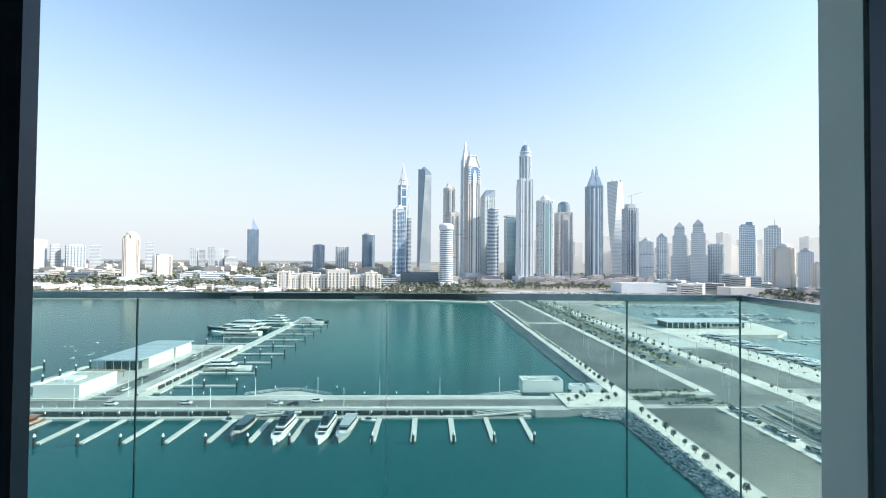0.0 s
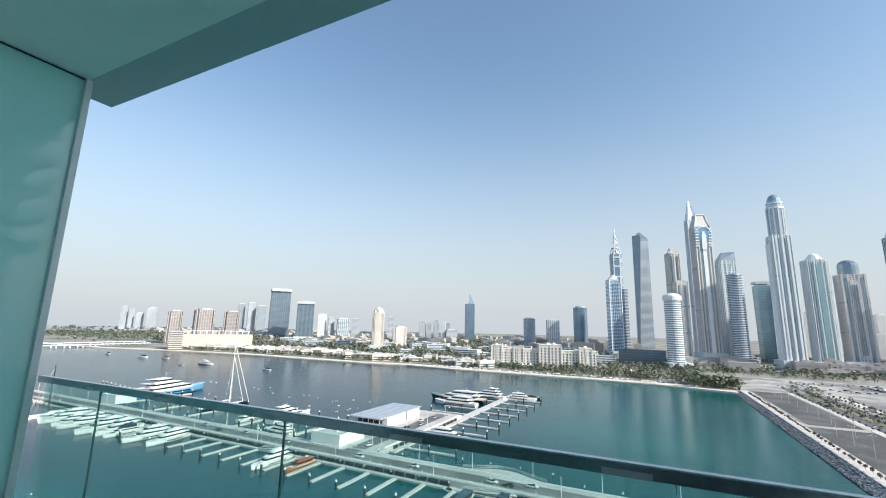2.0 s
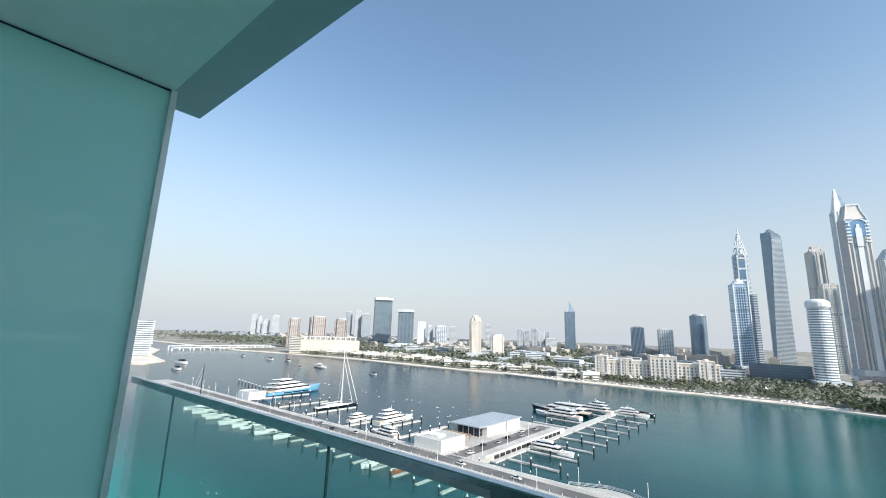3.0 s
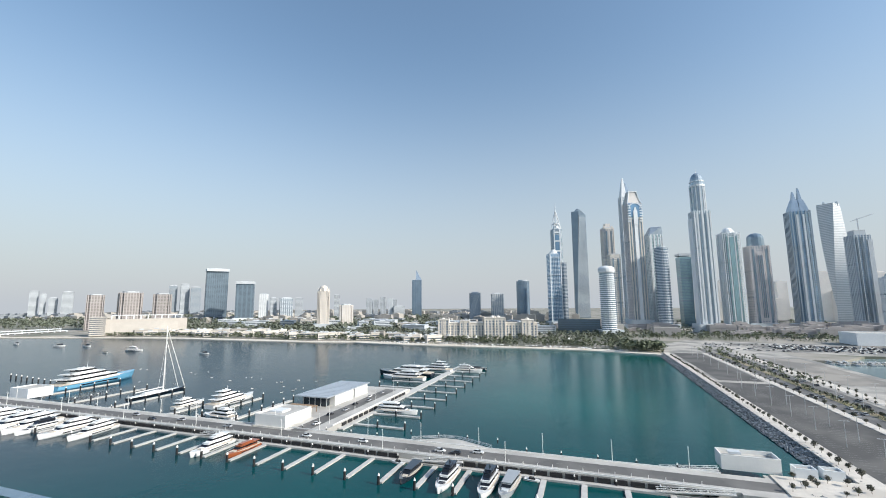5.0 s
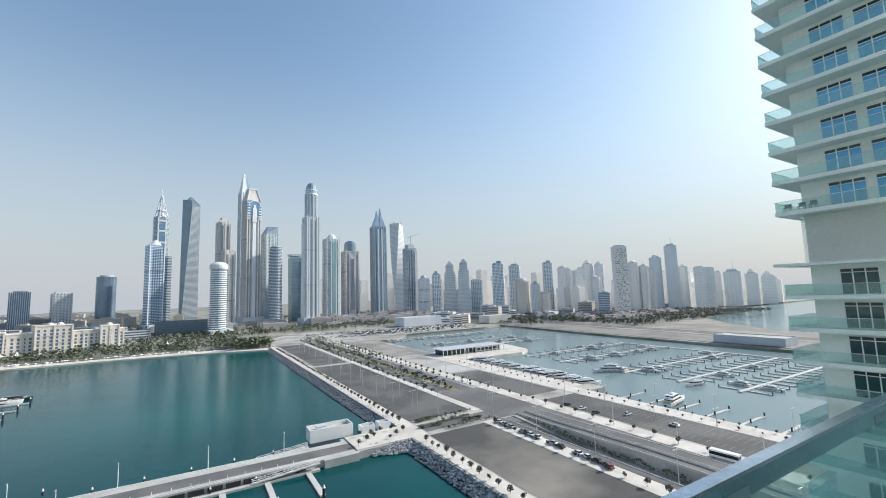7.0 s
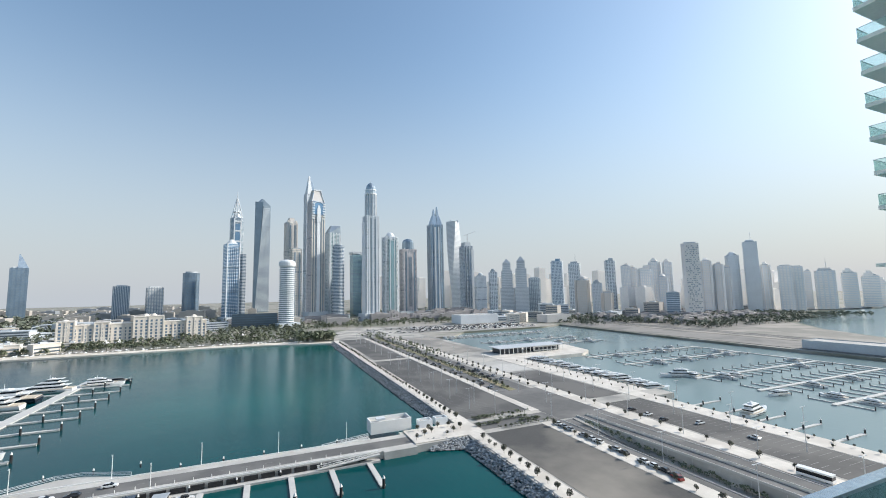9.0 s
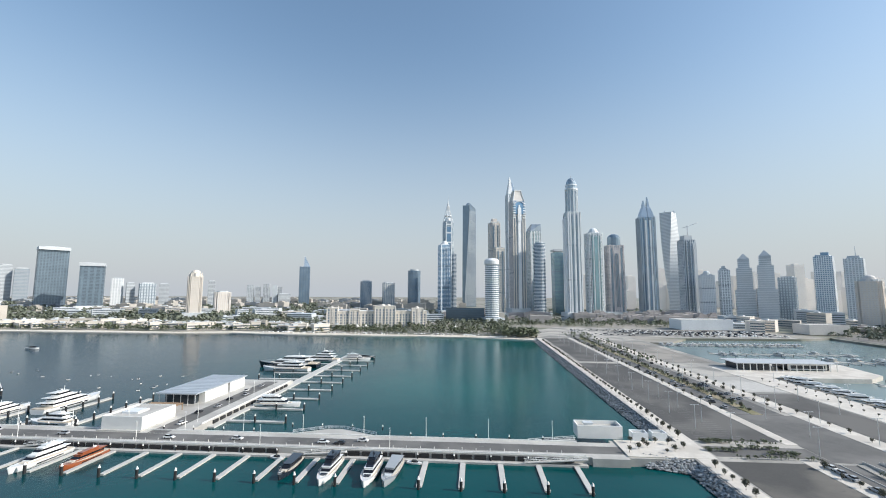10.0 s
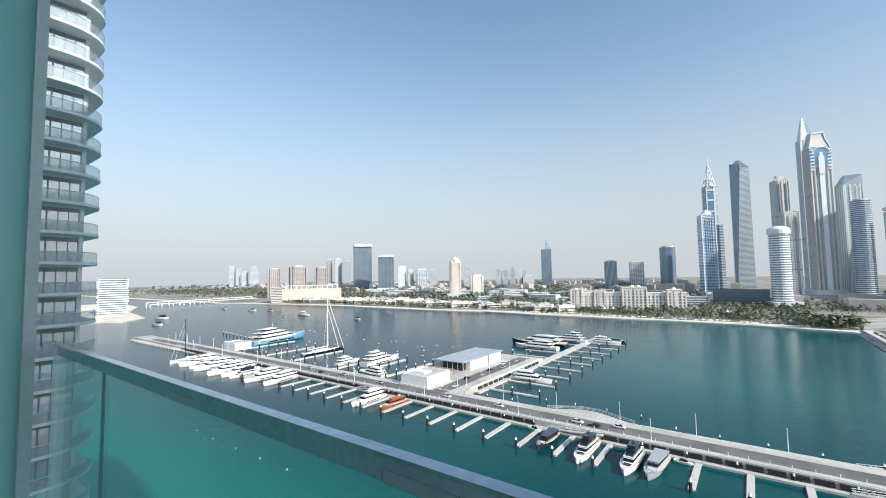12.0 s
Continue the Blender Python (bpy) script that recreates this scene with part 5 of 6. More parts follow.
# ---- pier buildings ----
def block(name, x0, x1, y0, y1, z0, h, material, label, category, parapet=0.8, roofmat=None):
    b = group_at(name, (x0 + x1) / 2, (y0 + y1) / 2, z0)
    tagged(b, label, category)
    w, d = (x1 - x0) / 2, (y1 - y0) / 2
    Mesh().box(-w, w, -d, d, 0, h - parapet).ob("wall", material, b)
    p = Mesh()
    for q in ((-w, w, -d, -d + 0.4), (-w, w, d - 0.4, d), (-w, -w + 0.4, -d + 0.4, d - 0.4), (w - 0.4, w, -d + 0.4, d - 0.4)):
        p.box(*q, h - parapet, h)
    p.ob("parapet", material, b)
    Mesh().box(-w + 0.4, w - 0.4, -d + 0.4, d - 0.4, h - parapet, h - parapet + 0.08).ob("roof", roofmat or DECK, b)
    return b


b = block("service_building", -168.5, -149, 184.5, 206, PT, 6.2, WHITE, "plain white flat-roofed service building on the pier", "building")
Mesh().box(-6, 2, -4, 3, 5.4, 6.4).ob("roof_unit", F_WHITE, b)
Mesh().box(-10.5, 10.5, -12.2, 11, 0, 0.5).ob("plinth", DECK, b)
b = block("pump_house", 45.5, 64.5, 191, 199.5, GR, 5.3, WHITE, "open-topped white pump house at the pier root", "building", 1.6)
Mesh().box(-6, -2, -1, 2, 4.8, 5.6).ob("roof_unit", F_GREY, b)
block("kiosk", 68, 74.5, 189.5, 194, GR, 3.4, F_WHITE, "small white kiosk at the pier root", "kiosk")
block("kiosk", 76.5, 82.5, 190, 194.5, GR, 3.4, F_WHITE, "small white kiosk at the pier root", "kiosk")
b = block("harbour_shed", -388, -368, 188, 203, PT, 6.5, F_WHITE, "plain pale harbour shed on the pier", "building")
pav = group_at("yacht_club_pavilion", -163, 252, PT)
tagged(pav, "glass yacht club pavilion with wide zinc roof", "pavilion")
Mesh().prism([(-12.5, -27), (11.5, -27), (11.5, 25), (-12.5, 25)], 6.2, 6.8).ob("roof", SOLAR, pav, "grey zinc roof")
sm = Mesh()
for k in range(14):
    sm.box(-12.5, 11.5, -26 + 3.8 * k, -25.85 + 3.8 * k, 6.8, 6.95)
sm.ob("roof_seam", SOLAR, pav)
Mesh().box(7, 10.9, -18, 4, 0, 6.19).box(7, 10.9, 6.5, 23, 0, 6.19).ob("white_wall", WHITE, pav, "white solid wall")
Mesh().box(-10, 6.8, -22, 24, 0, 6.19).ob("glazing", DARKWIN, pav, "dark glazing")
cols = Mesh().cyl(0, 0, 0, 6.2, 0.18, 0.18, 8).data("column", STEEL)
for k in range(6):
    o = new("column", cols)
    o.parent, o.location = pav, (-11 + 4.2 * k, -25.5, 0)
pg = group_at("pergola", -166, 215, PT)
tagged(pg, "timber pergola beside the pavilion", "pergola")
Mesh().box(-6, 12, -4, 4, 3.3, 3.6).ob("slatted_roof", WOODS, pg)
pc = Mesh().box(-0.15, 0.15, -0.15, 0.15, 0, 3.3).data("post", WOODS)
for x, y in ((-5.5, -3.5), (11.5, -3.5), (-5.5, 3.5), (11.5, 3.5), (3, -3.5), (3, 3.5)):
    o = new("post", pc)
    o.parent, o.location = pg, (x, y, 0)


# ---- boats ----
def yacht(name, label, L, hull=HULL, tiers=2, group="moored yachts", fly=True, top=None, pad=None):
    """A motor yacht, bow to +x, waterline at z = 0, with hull, decks, window bands, flybridge and mast."""
    y = group_at(name, 0, 0, WL)
    tagged(y, label, "yacht", group)
    B, F = L * 0.115 + 0.6, L * 0.06 + 0.55
    rings = []
    for u, wd, sh in ((-0.5, 0.86, 0.85), (-0.3, 0.98, 0.86), (0.0, 1.0, 0.92), (0.22, 0.86, 1.02), (0.38, 0.52, 1.16), (0.47, 0.2, 1.28), (0.5, 0.03, 1.34)):
        x, w, z = u * L, B * wd, F * sh
        rake = 0.04 * L * max(0, u - 0.2) / 0.3
        rings.append([(x - rake, -w * 0.62, -0.5), (x - rake, w * 0.62, -0.5), (x - rake * 0.6, w * 0.9, F * 0.3), (x, w, z), (x, -w, z), (x - rake * 0.6, -w * 0.9, F * 0.3)])
    Mesh().loft(rings).ob("hull", hull, y)
    Mesh().prism([(-0.49 * L, -B * 0.8), (-0.3 * L, -B * 0.9), (0.0, -B * 0.92), (0.2 * L, -B * 0.78), (0.36 * L, -B * 0.48), (0.36 * L, B * 0.48), (0.2 * L, B * 0.78), (0.0, B * 0.92), (-0.3 * L, B * 0.9), (-0.49 * L, B * 0.8)],
                 F * 0.9, F * 1.0 + 0.1).ob("deck", TEAKDECK, y, "teak deck")
    for s in (-1, 1):
        Mesh().box(-0.28 * L, 0.16 * L, s * B * 0.965 - 0.07, s * B * 0.965 + 0.07, F * 0.5, F * 0.68).ob("hull_window", SMOKE, y)
    z, a, b = F + 0.1, -0.36, 0.24
    h = L * 0.03 + 0.9
    for k in range(tiers):
        w = B * (0.74 - 0.13 * k)

        def ring(zz, g, slope):
            return [(a * L - g, -w - g, zz), (b * L - slope + g, -w * 0.7 - g, zz), (b * L - slope + g, w * 0.7 + g, zz), (a * L - g, w + g, zz)]
        body = Mesh().loft([ring(z, 0, 0), ring(z + h * 0.3, 0, h * 0.4), ring(z + h, -0.12, h * 1.5)])
        body.ob("deckhouse", top or HULL, y)
        Mesh().loft([ring(z + h * 0.38, 0.05, h * 0.52), ring(z + h * 0.8, 0.02, h * 1.18)]).ob("window_band", SMOKE, y, "smoked window band")
        Mesh().prism([(a * L - L * 0.07, -w * 1.06), (b * L - h * 1.3, -w * 0.8), (b * L - h * 1.3, w * 0.8), (a * L - L * 0.07, w * 1.06)], z + h, z + h + 0.22).ob("deck_overhang", top or HULL, y)
        z += h + 0.22
        a, b = a + 0.05, b - 0.13
    if fly:
        Mesh().box((a + 0.02) * L, (b - 0.03) * L, -B * 0.38, B * 0.38, z, z + 0.55).ob("flybridge", top or HULL, y)
        Mesh().loft([[((a + 0.06) * L, s * B * 0.4, z), ((a + 0.1) * L, s * B * 0.4, z), ((a + 0.1) * L, s * B * 0.36, z + 0.2), ((a + 0.06) * L, s * B * 0.36, z + 0.2)] for s in (-1, 1)]).ob("arch", top or HULL, y)
        Mesh().cyl((a + 0.09) * L, 0, z, z + L * 0.06 + 0.6, 0.16, 0.06, 6).dome((a + 0.05) * L, 0, z + 0.5, 0.5, 0.6, 8, 3).ob("radar_mast", HULL, y)
    pts = [(0.47 * L, 0.12), (0.38 * L, B * 0.46), (0.22 * L, B * 0.8), (0.0, B * 0.93)]
    for s in (-1, 1):
        rings = [[(px + 0.035 * math.cos(q), s * py, F * (1.2 - 0.05 * i) + 0.75 + 0.035 * math.sin(q)) for q in (0, 1.57, 3.14, 4.71)] for i, (px, py) in enumerate(pts)]
        Mesh().loft(rings).ob("bow_rail", STEEL, y)
    Mesh().prism([(0.1 * L, -B * 0.5), (0.3 * L, -B * 0.34), (0.3 * L, B * 0.34), (0.1 * L, B * 0.5)], F + 0.1, F + 0.45).ob("foredeck_pad", pad or TEAKDECK, y, "padded foredeck")
    return y


def berth(y, x, yy, turn):
    y.matrix_basis = pose(x, yy, WL, 0, 0, turn)
    return y


S = -90   # bow away from the pier, towards the terrace
flybr = berth(yacht("motor_yacht", "white motor yacht with flybridge at the front pontoons", 23, tiers=2), -166.5, 156, S)
wood = berth(yacht("wooden_yacht", "varnished orange-brown wooden motor yacht", 19, TEAK, 1, "wooden yachts", True, TEAK), -150.5, 158, S)
dark = berth(yacht("dark_yacht", "low black motor yacht with smoked glass", 18, NAVY, 1, "dark yachts", False, NAVY), -67.5, 157, S)
blk = berth(yacht("black_topped_yacht", "white yacht with black upper works", 21, HULL, 2, "black-topped yachts", True, None, NAVY), -52.0, 155.5, S)
for o in blk.children:
    if o.name.split(".")[0] in ("flybridge", "radar_mast", "arch") or (o.name.split(".")[0] in ("deckhouse", "deck_overhang") and max(v.co.z for v in o.data.vertices) > 4.2):
        o.data.materials[0] = NAVY
copy_thing(blk, pose(-36.5, 155.5, WL, 0, 0, S))
grey = berth(yacht("grey_yacht", "grey open motor yacht with pale deck", 21, GREYHULL, 1, "grey yachts", False, GREYHULL, F_GREY), -29.0, 156.5, S - 4)
mid = berth(yacht("sport_yacht", "white two-deck sport yacht moored at a pontoon", 27, tiers=2), -262, 153, S)
for x, yy, tn in ((-282, 152, S), (-292, 153, S + 2), (-303, 152, S - 2), (-314, 153, S), (-326, 151, S), (-338, 150, S + 2), (-350, 152, S), (-362, 151, S - 1), (-246, 155, S)):
    o = copy_thing(rng.choice((mid, mid, flybr, blk)), pose(x, yy + rng.uniform(-2, 1), WL, 0, 0, tn + rng.uniform(-12, 16)))
    q = rng.uniform(0.66, 1.12)
    o.scale = (q, q, q)
big = berth(yacht("white_superyacht", "large white three-deck superyacht beside a pontoon", 38, tiers=3), -232, 232, 90)
copy_thing(big, pose(-146, 395, WL, 0, 0, 180))
copy_thing(flybr, pose(-252, 216, WL, 0, 0, 90))
navy = berth(yacht("navy_superyacht", "long dark navy superyacht with white decks", 54, NAVY, 2), -162, 364, 180)
w2 = berth(yacht("long_motor_yacht", "long white motor yacht with dark windows", 40, tiers=2), -156, 346, 180)
copy_thing(mid, pose(-112, 404, WL, 0, 0, 0))
copy_thing(dark, pose(-106, 417, WL, 0, 0, 0))
copy_thing(mid, pose(-112, 240.5, WL, 0, 0, 0))
copy_thing(flybr, pose(-208, 199, WL, 0, 0, 180))
blue = berth(yacht("blue_hulled_superyacht", "long superyacht with sky-blue hull and white decks", 74, BLUEHULL, 3), -402, 252, 100)
sail = group_at("sailing_yacht", -307, 236, WL, 92)
tagged(sail, "white sailing yacht with very tall mast", "sailing yacht")


def sailer(s, L, mastm, mh):
    rings = []
    for u, w, z in ((-0.5, 2.6, 1.9), (-0.2, 3.8, 1.9), (0.1, 3.7, 2.0), (0.35, 2.0, 2.2), (0.5, 0.1, 2.6)):
        rings.append([(u * L, -w * 0.4, -0.4), (u * L, w * 0.4, -0.4), (u * L, w, z), (u * L, -w, z)])
    Mesh().loft(rings).ob("hull", NAVY if mastm is WHITE else HULL, s)
    Mesh().prism([(-0.48 * L, -2.2), (-0.2 * L, -3.4), (0.1 * L, -3.3), (0.4 * L, -1.0), (0.4 * L, 1.0), (0.1 * L, 3.3), (-0.2 * L, 3.4), (-0.48 * L, 2.2)], 1.85, 2.2).ob("deck", HULL, s)
    Mesh().loft([[(x, -w, 2.2), (x, w, 2.2), (x, w * 0.8, z), (x, -w * 0.8, z)] for x, w, z in ((-0.25 * L, 2.2, 3.4), (0.0, 2.2, 3.6), (0.14 * L, 1.4, 2.4))]).ob("coachroof", HULL, s)
    Mesh().cyl(0.08 * L, 0, 2, mh, 0.42, 0.3, 8).ob("mast", mastm, s)
    Mesh().bar((0.07 * L, 0, 5), (-0.38 * L, 0, 4.6), 0.35, 6).ob("boom", mastm, s)
    st = Mesh()
    for p, r in (((0.48 * L, 0, 2.6), 0.26), ((0.36 * L, 0, 2.4), 0.22), ((0.05 * L, 3.4, 2), 0.07), ((0.05 * L, -3.4, 2), 0.07)):
        st.bar((0.08 * L, 0, mh * (0.97 if abs(p[0]) > 0.4 * L else 0.8)), p, r if mastm is WHITE else 0.06, 5)
    st.ob("stay", WHITE, s)
    sp = Mesh()
    for k in (0.3, 0.5, 0.7):
        sp.box(0.08 * L - 0.1, 0.08 * L + 0.1, -2.2, 2.2, mh * k, mh * k + 0.12)
    sp.ob("spreader", mastm, s)


sailer(sail, 46, WHITE, 50)
sail2 = group_at("sailing_yacht", -373, 152, WL, S)
tagged(sail2, "white catamaran-like sailing yacht with black mast", "sailing yacht")
sailer(sail2, 26, RUBBER, 34)
tender = group_at("dinghy", 0, 0, WL)
tagged(tender, "small white open motorboat on the water", "boat", "small boats")
Mesh().loft([[(x, -w, 0.1), (x, w, 0.1), (x, w * 1.2, 0.8), (x, -w * 1.2, 0.8)] for x, w in ((-3, 0.9), (0, 1.0), (2, 0.6), (3, 0.05))]).ob("hull", HULL, tender)
Mesh().loft([[(x, -w, 0.8), (x, w, 0.8), (x, w * 0.8, z), (x, -w * 0.8, z)] for x, w, z in ((-1.2, 0.7, 1.4), (0.4, 0.7, 1.5), (1.2, 0.5, 0.9))]).ob("console", SMOKE, tender)
tender.matrix_basis = pose(-77, 167, WL, 0, 0, -20)
copy_thing(tender, pose(-22, 166.6, WL, 0, 0, -8))
for k in range(34):
    copy_thing(tender, pose(rng.uniform(-470, -205), rng.uniform(258, 330), WL, 0, 0, rng.uniform(0, 360)) @ Matrix.Diagonal((0.35, 0.35, 0.5, 1)))
for x, y, k in ((-953, 463, 3), (-830, 460, 3.4), (-779, 470, 3), (-648, 415, 1.6), (-495, 443, 2.6), (-703, 246, 4), (-808, 289, 5)):
    o = copy_thing(tender, pose(x, y, WL, 0, 0, rng.uniform(-20, 20)))
    o.scale = (k, k, k)
o = copy_thing(mid, pose(-631, 444, WL, 0, 0, 5))
o.scale = (1.1, 1.1, 1.1)

buoy = group_at("buoy", 0, 0, WL)
tagged(buoy, "small white mooring buoy floating on green water", "buoy", "line of buoys")
Mesh().cyl(0, 0, -0.2, 0.2, 0.2, 0.28, 8).dome(0, 0, 0.2, 0.28, 0.3, 8, 3).ob("float", WHITE, buoy)
Mesh().cyl(0, 0, 0.46, 0.66, 0.05, 0.04, 5).ob("eye_post", STEEL, buoy)
line = [(-214.8, 85.8), (-199.3, 85.1), (-185.3, 82.4), (-182.7, 84.5), (-165.0, 85.0), (-148.3, 85.4), (-132.2, 85.9)]
buoy.matrix_basis = pose(*line[0], WL)
for x, y in line[1:]:
    copy_thing(buoy, pose(x, y, WL))


structure(Mesh().prism([(95, 642), (222, 642), (294, 616), (450, 622), (470, 735), (150, 790), (100, 700)], GR - 0.7, GR - 0.5).ob("parking_field", PLAIN),
          "sandy open parking field at the head of the basin", "parking lot")
for k in range(6):
    y = 652 + 15 * k
    structure(Mesh().box(240 - 8 * k, 440, y, y + 8.5, GR - 0.6, GR - 0.46).ob("parking_rows", LOT_SAND), "sanded asphalt parking rows on the open field", "parking lot")
    structure(Mesh().box(110, 225 - 8 * k, y + 2, y + 5, GR - 0.6, GR - 0.44).ob("field_path", PAVE), "pale path across the open field", "pavement")
tent = group_at("white_tent", 0, 0, GR - 0.7)
tagged(tent, "white peaked fabric tent in the hotel garden", "tent", "garden tents")
Mesh().loft([[(sx * w, sy * w, z) for sx, sy in ((-1, -1), (1, -1), (1, 1), (-1, 1))] for z, w in ((3.0, 6.0), (4.2, 3.2), (6.5, 1.1), (9.5, 0.1))]).ob("canopy", WHITE, tent)
for sx, sy in ((-1, -1), (1, -1), (1, 1), (-1, 1)):
    Mesh().cyl(sx * 5.8, sy * 5.8, 0, 3.05, 0.15, 0.15, 6).ob("pole", STEEL, tent)
tent.matrix_basis = pose(-216, 716, GR - 0.7)
for x, y in ((-200, 714), (-184, 712), (-30, 700)):
    copy_thing(tent, pose(x, y, GR - 0.7, 0, 0, 12))

# ---- basin: docks and boats ----
dock = group_at("floating_dock", 0, 0, WL)
tagged(dock, "floating dock with many short finger pontoons", "dock", "basin docks")
Mesh().box(0, 150, -1.3, 1.3, -0.3, 0.7).ob("walkway", PONTOON, dock)
fdat = Mesh().box(-0.45, 0.45, 0, 13, -0.2, 0.6).data("finger", PONTOON)
pdat = Mesh().cyl(0, 13.4, -2, 2.0, 0.28, 0.24, 6).data("pile", RUBBER)
for k in range(13):
    for s in (0, 180):
        f = new("finger", fdat)
        f.parent, f.matrix_basis = dock, pose(6 + 11.5 * k, 1.3 if s == 0 else -1.3, 0, 0, 0, s)
        p = new("pile", pdat)
        p.parent = f
dock.matrix_basis = pose(288, 280, WL)
for y in (134, 172, 214, 326):
    copy_thing(dock, pose(288, y, WL))
for y in (430, 480):
    copy_thing(dock, pose(255, y, WL))
structure(Mesh().box(438.5, 441, 120, 330, WL - 0.2, WL + 0.72).ob("dock_spine", PONTOON), "floating spine walkway of the basin docks", "pontoon")
small = berth(yacht("basin_yacht", "white motor yacht moored in the basin", 15, tiers=1, group="basin yachts"), 292, 222, 90)
for y in (134, 172, 214, 280, 326, 430, 480):
    for k in range(13):
        for s in (-1, 1):
            if rng.random() < (0.26 if y > 200 else 0.1):
                x0 = 288 if y < 400 else 255
                o = copy_thing(small, pose(x0 + 9 + 11.5 * k, y + s * 9.5, WL, 0, 0, 90 * s))
                q = rng.uniform(0.75, 1.15)
                o.scale = (q, q, q)
for k in range(21):
    if k in (3, 11, 16):
        continue
    o = copy_thing((small, flybr, small, mid, flybr)[k % 5], pose(236 + rng.uniform(-1.5, 1.5), 204 + 6.4 * k, WL, 0, 0, rng.uniform(-30, 2)))
    q = rng.uniform(0.85, 1.1) * (1.45 if k % 5 in (0, 2) else 0.95)
    o.scale = (q, q, q)
for k in range(26):
    o = copy_thing(small, pose(236 + 6.5 * k, 548 + rng.uniform(-3, 3), WL, 0, 0, -90))
copy_thing(flybr, pose(236.5, 143.5, WL, 0, 0, 8))
copy_thing(flybr, pose(283, 226, WL, 0, 0, 150))
copy_thing(small, pose(286, 160, WL, 0, 0, 170))
for y in (88, 104, 120, 135, 151, 168):
    o = copy_thing(long_f, pose(215, y, WL, 0, 0, -90))
    o.scale = (0.65, 1, 0.6)

# ---- basin hall with long canopy ----
hall = group_at("terminal_hall", 208, 368, GR)
tagged(hall, "long low terminal hall with flat grey canopy", "building")
structure(Mesh().prism([(222, 336), (292, 336), (312, 350), (322, 400), (222, 400)], WL - 2, GR).ob("ground_mole", PAVE), "pale paved mole in the basin", "pavement")
Mesh().box(6, 84, -4, 20, 5.6, 6.2).ob("canopy", STEEL, hall, "flat grey canopy")
Mesh().box(10, 34, 0, 18, 0, 5.59).box(48, 80, 0, 18, 0, 5.59).ob("glazing", DARKWIN, hall)
Mesh().box(48, 78, -0.6, -0.1, 0.6, 1.5).box(48, 78, -0.6, -0.1, 4.2, 5.0).box(48, 49, -0.6, -0.1, 1.5, 4.2).box(77, 78, -0.6, -0.1, 1.5, 4.2).ob("white_frame", WHITE, hall)
cd = Mesh().box(-0.25, 0.25, -0.25, 0.25, 0, 5.6).data("column", WHITE)
for k in range(16):
    o = new("column", cd)
    o.parent, o.location = hall, (7 + 5.1 * k, -3.2, 0)

# ---- street furniture, cars and palms ----
lamp = group_at("street_lamp", 0, 0, GR)
tagged(lamp, "tall pale steel street lamp with twin heads", "street lamp", "street lamps")
Mesh().cyl(0, 0, 0, 11, 0.16, 0.09, 6).ob("pole", STEEL, lamp)
Mesh().bar((-1.5, 0, 11), (1.5, 0, 11), 0.07).ob("arm", STEEL, lamp)
Mesh().box(-1.9, -1.1, -0.2, 0.2, 10.9, 11.1).ob("head", STEEL, lamp)
Mesh().box(1.1, 1.9, -0.2, 0.2, 10.9, 11.1).ob("head", STEEL, lamp)
spots = [(112, 196 + 24 * k) for k in range(8)] + [(103, 208 + 26 * k) for k in range(7)] + [(112, 404 + 26 * k) for k in range(7)]
spots += [(147, 200 + 28 * k) for k in range(14)] + [(168, 72 + 30 * k) for k in range(15)] + [(134, 50 + 32 * k) for k in range(5)]
spots += [(190, 70 + 28 * k) for k in range(8)] + [(213, 80 + 30 * k) for k in range(9)]
lamp.matrix_basis = pose(*spots[0], GR)
for x, y in spots[1:]:
    copy_thing(lamp, pose(x, y, GR, 0, 0, rng.choice((0, 0, 3, -3))))
plamp = group_at("pier_lamp", 0, 0, PT)
tagged(plamp, "slim white pier lamp post", "lamp post", "pier lamps")
Mesh().cyl(0, 0, 0, 8.5, 0.14, 0.1, 6).ob("pole", WHITE, plamp)
Mesh().box(-0.15, 0.15, -0.9, 0.1, 8.3, 8.5).ob("head", STEEL, plamp)
row = [(-20 - 27.5 * k, 186.9) for k in range(18)] + [(7, 186.9), (34, 186.9)] + [(-33 - 54 * k, 172) for k in range(9)] + [(-133, 200 + 26 * k) for k in range(4)]
plamp.matrix_basis = pose(*row[0], PT)
for x, y in row[1:]:
    copy_thing(plamp, pose(x, y, PT))
bol = group_at("bollard_light", 0, 0, PT)
tagged(bol, "short dark bollard with a white cap", "bollard", "pier bollards")
Mesh().cyl(0, 0, 0, 1.4, 0.3, 0.3, 6).ob("post", RUBBER, bol)
Mesh().cyl(0, 0, 1.4, 2.2, 0.34, 0.15, 6).ob("cap", WHITE, bol)
bol.matrix_basis = pose(30, 187.2, PT)
for k in range(1, 24):
    copy_thing(bol, pose(30 - 14.2 * k, 187.2 if not -84 < 30 - 14.2 * k < -40 else 195.6, PT))
for k in range(26):
    copy_thing(bol, pose(36 - 14.35 * k, 170.2, FL))


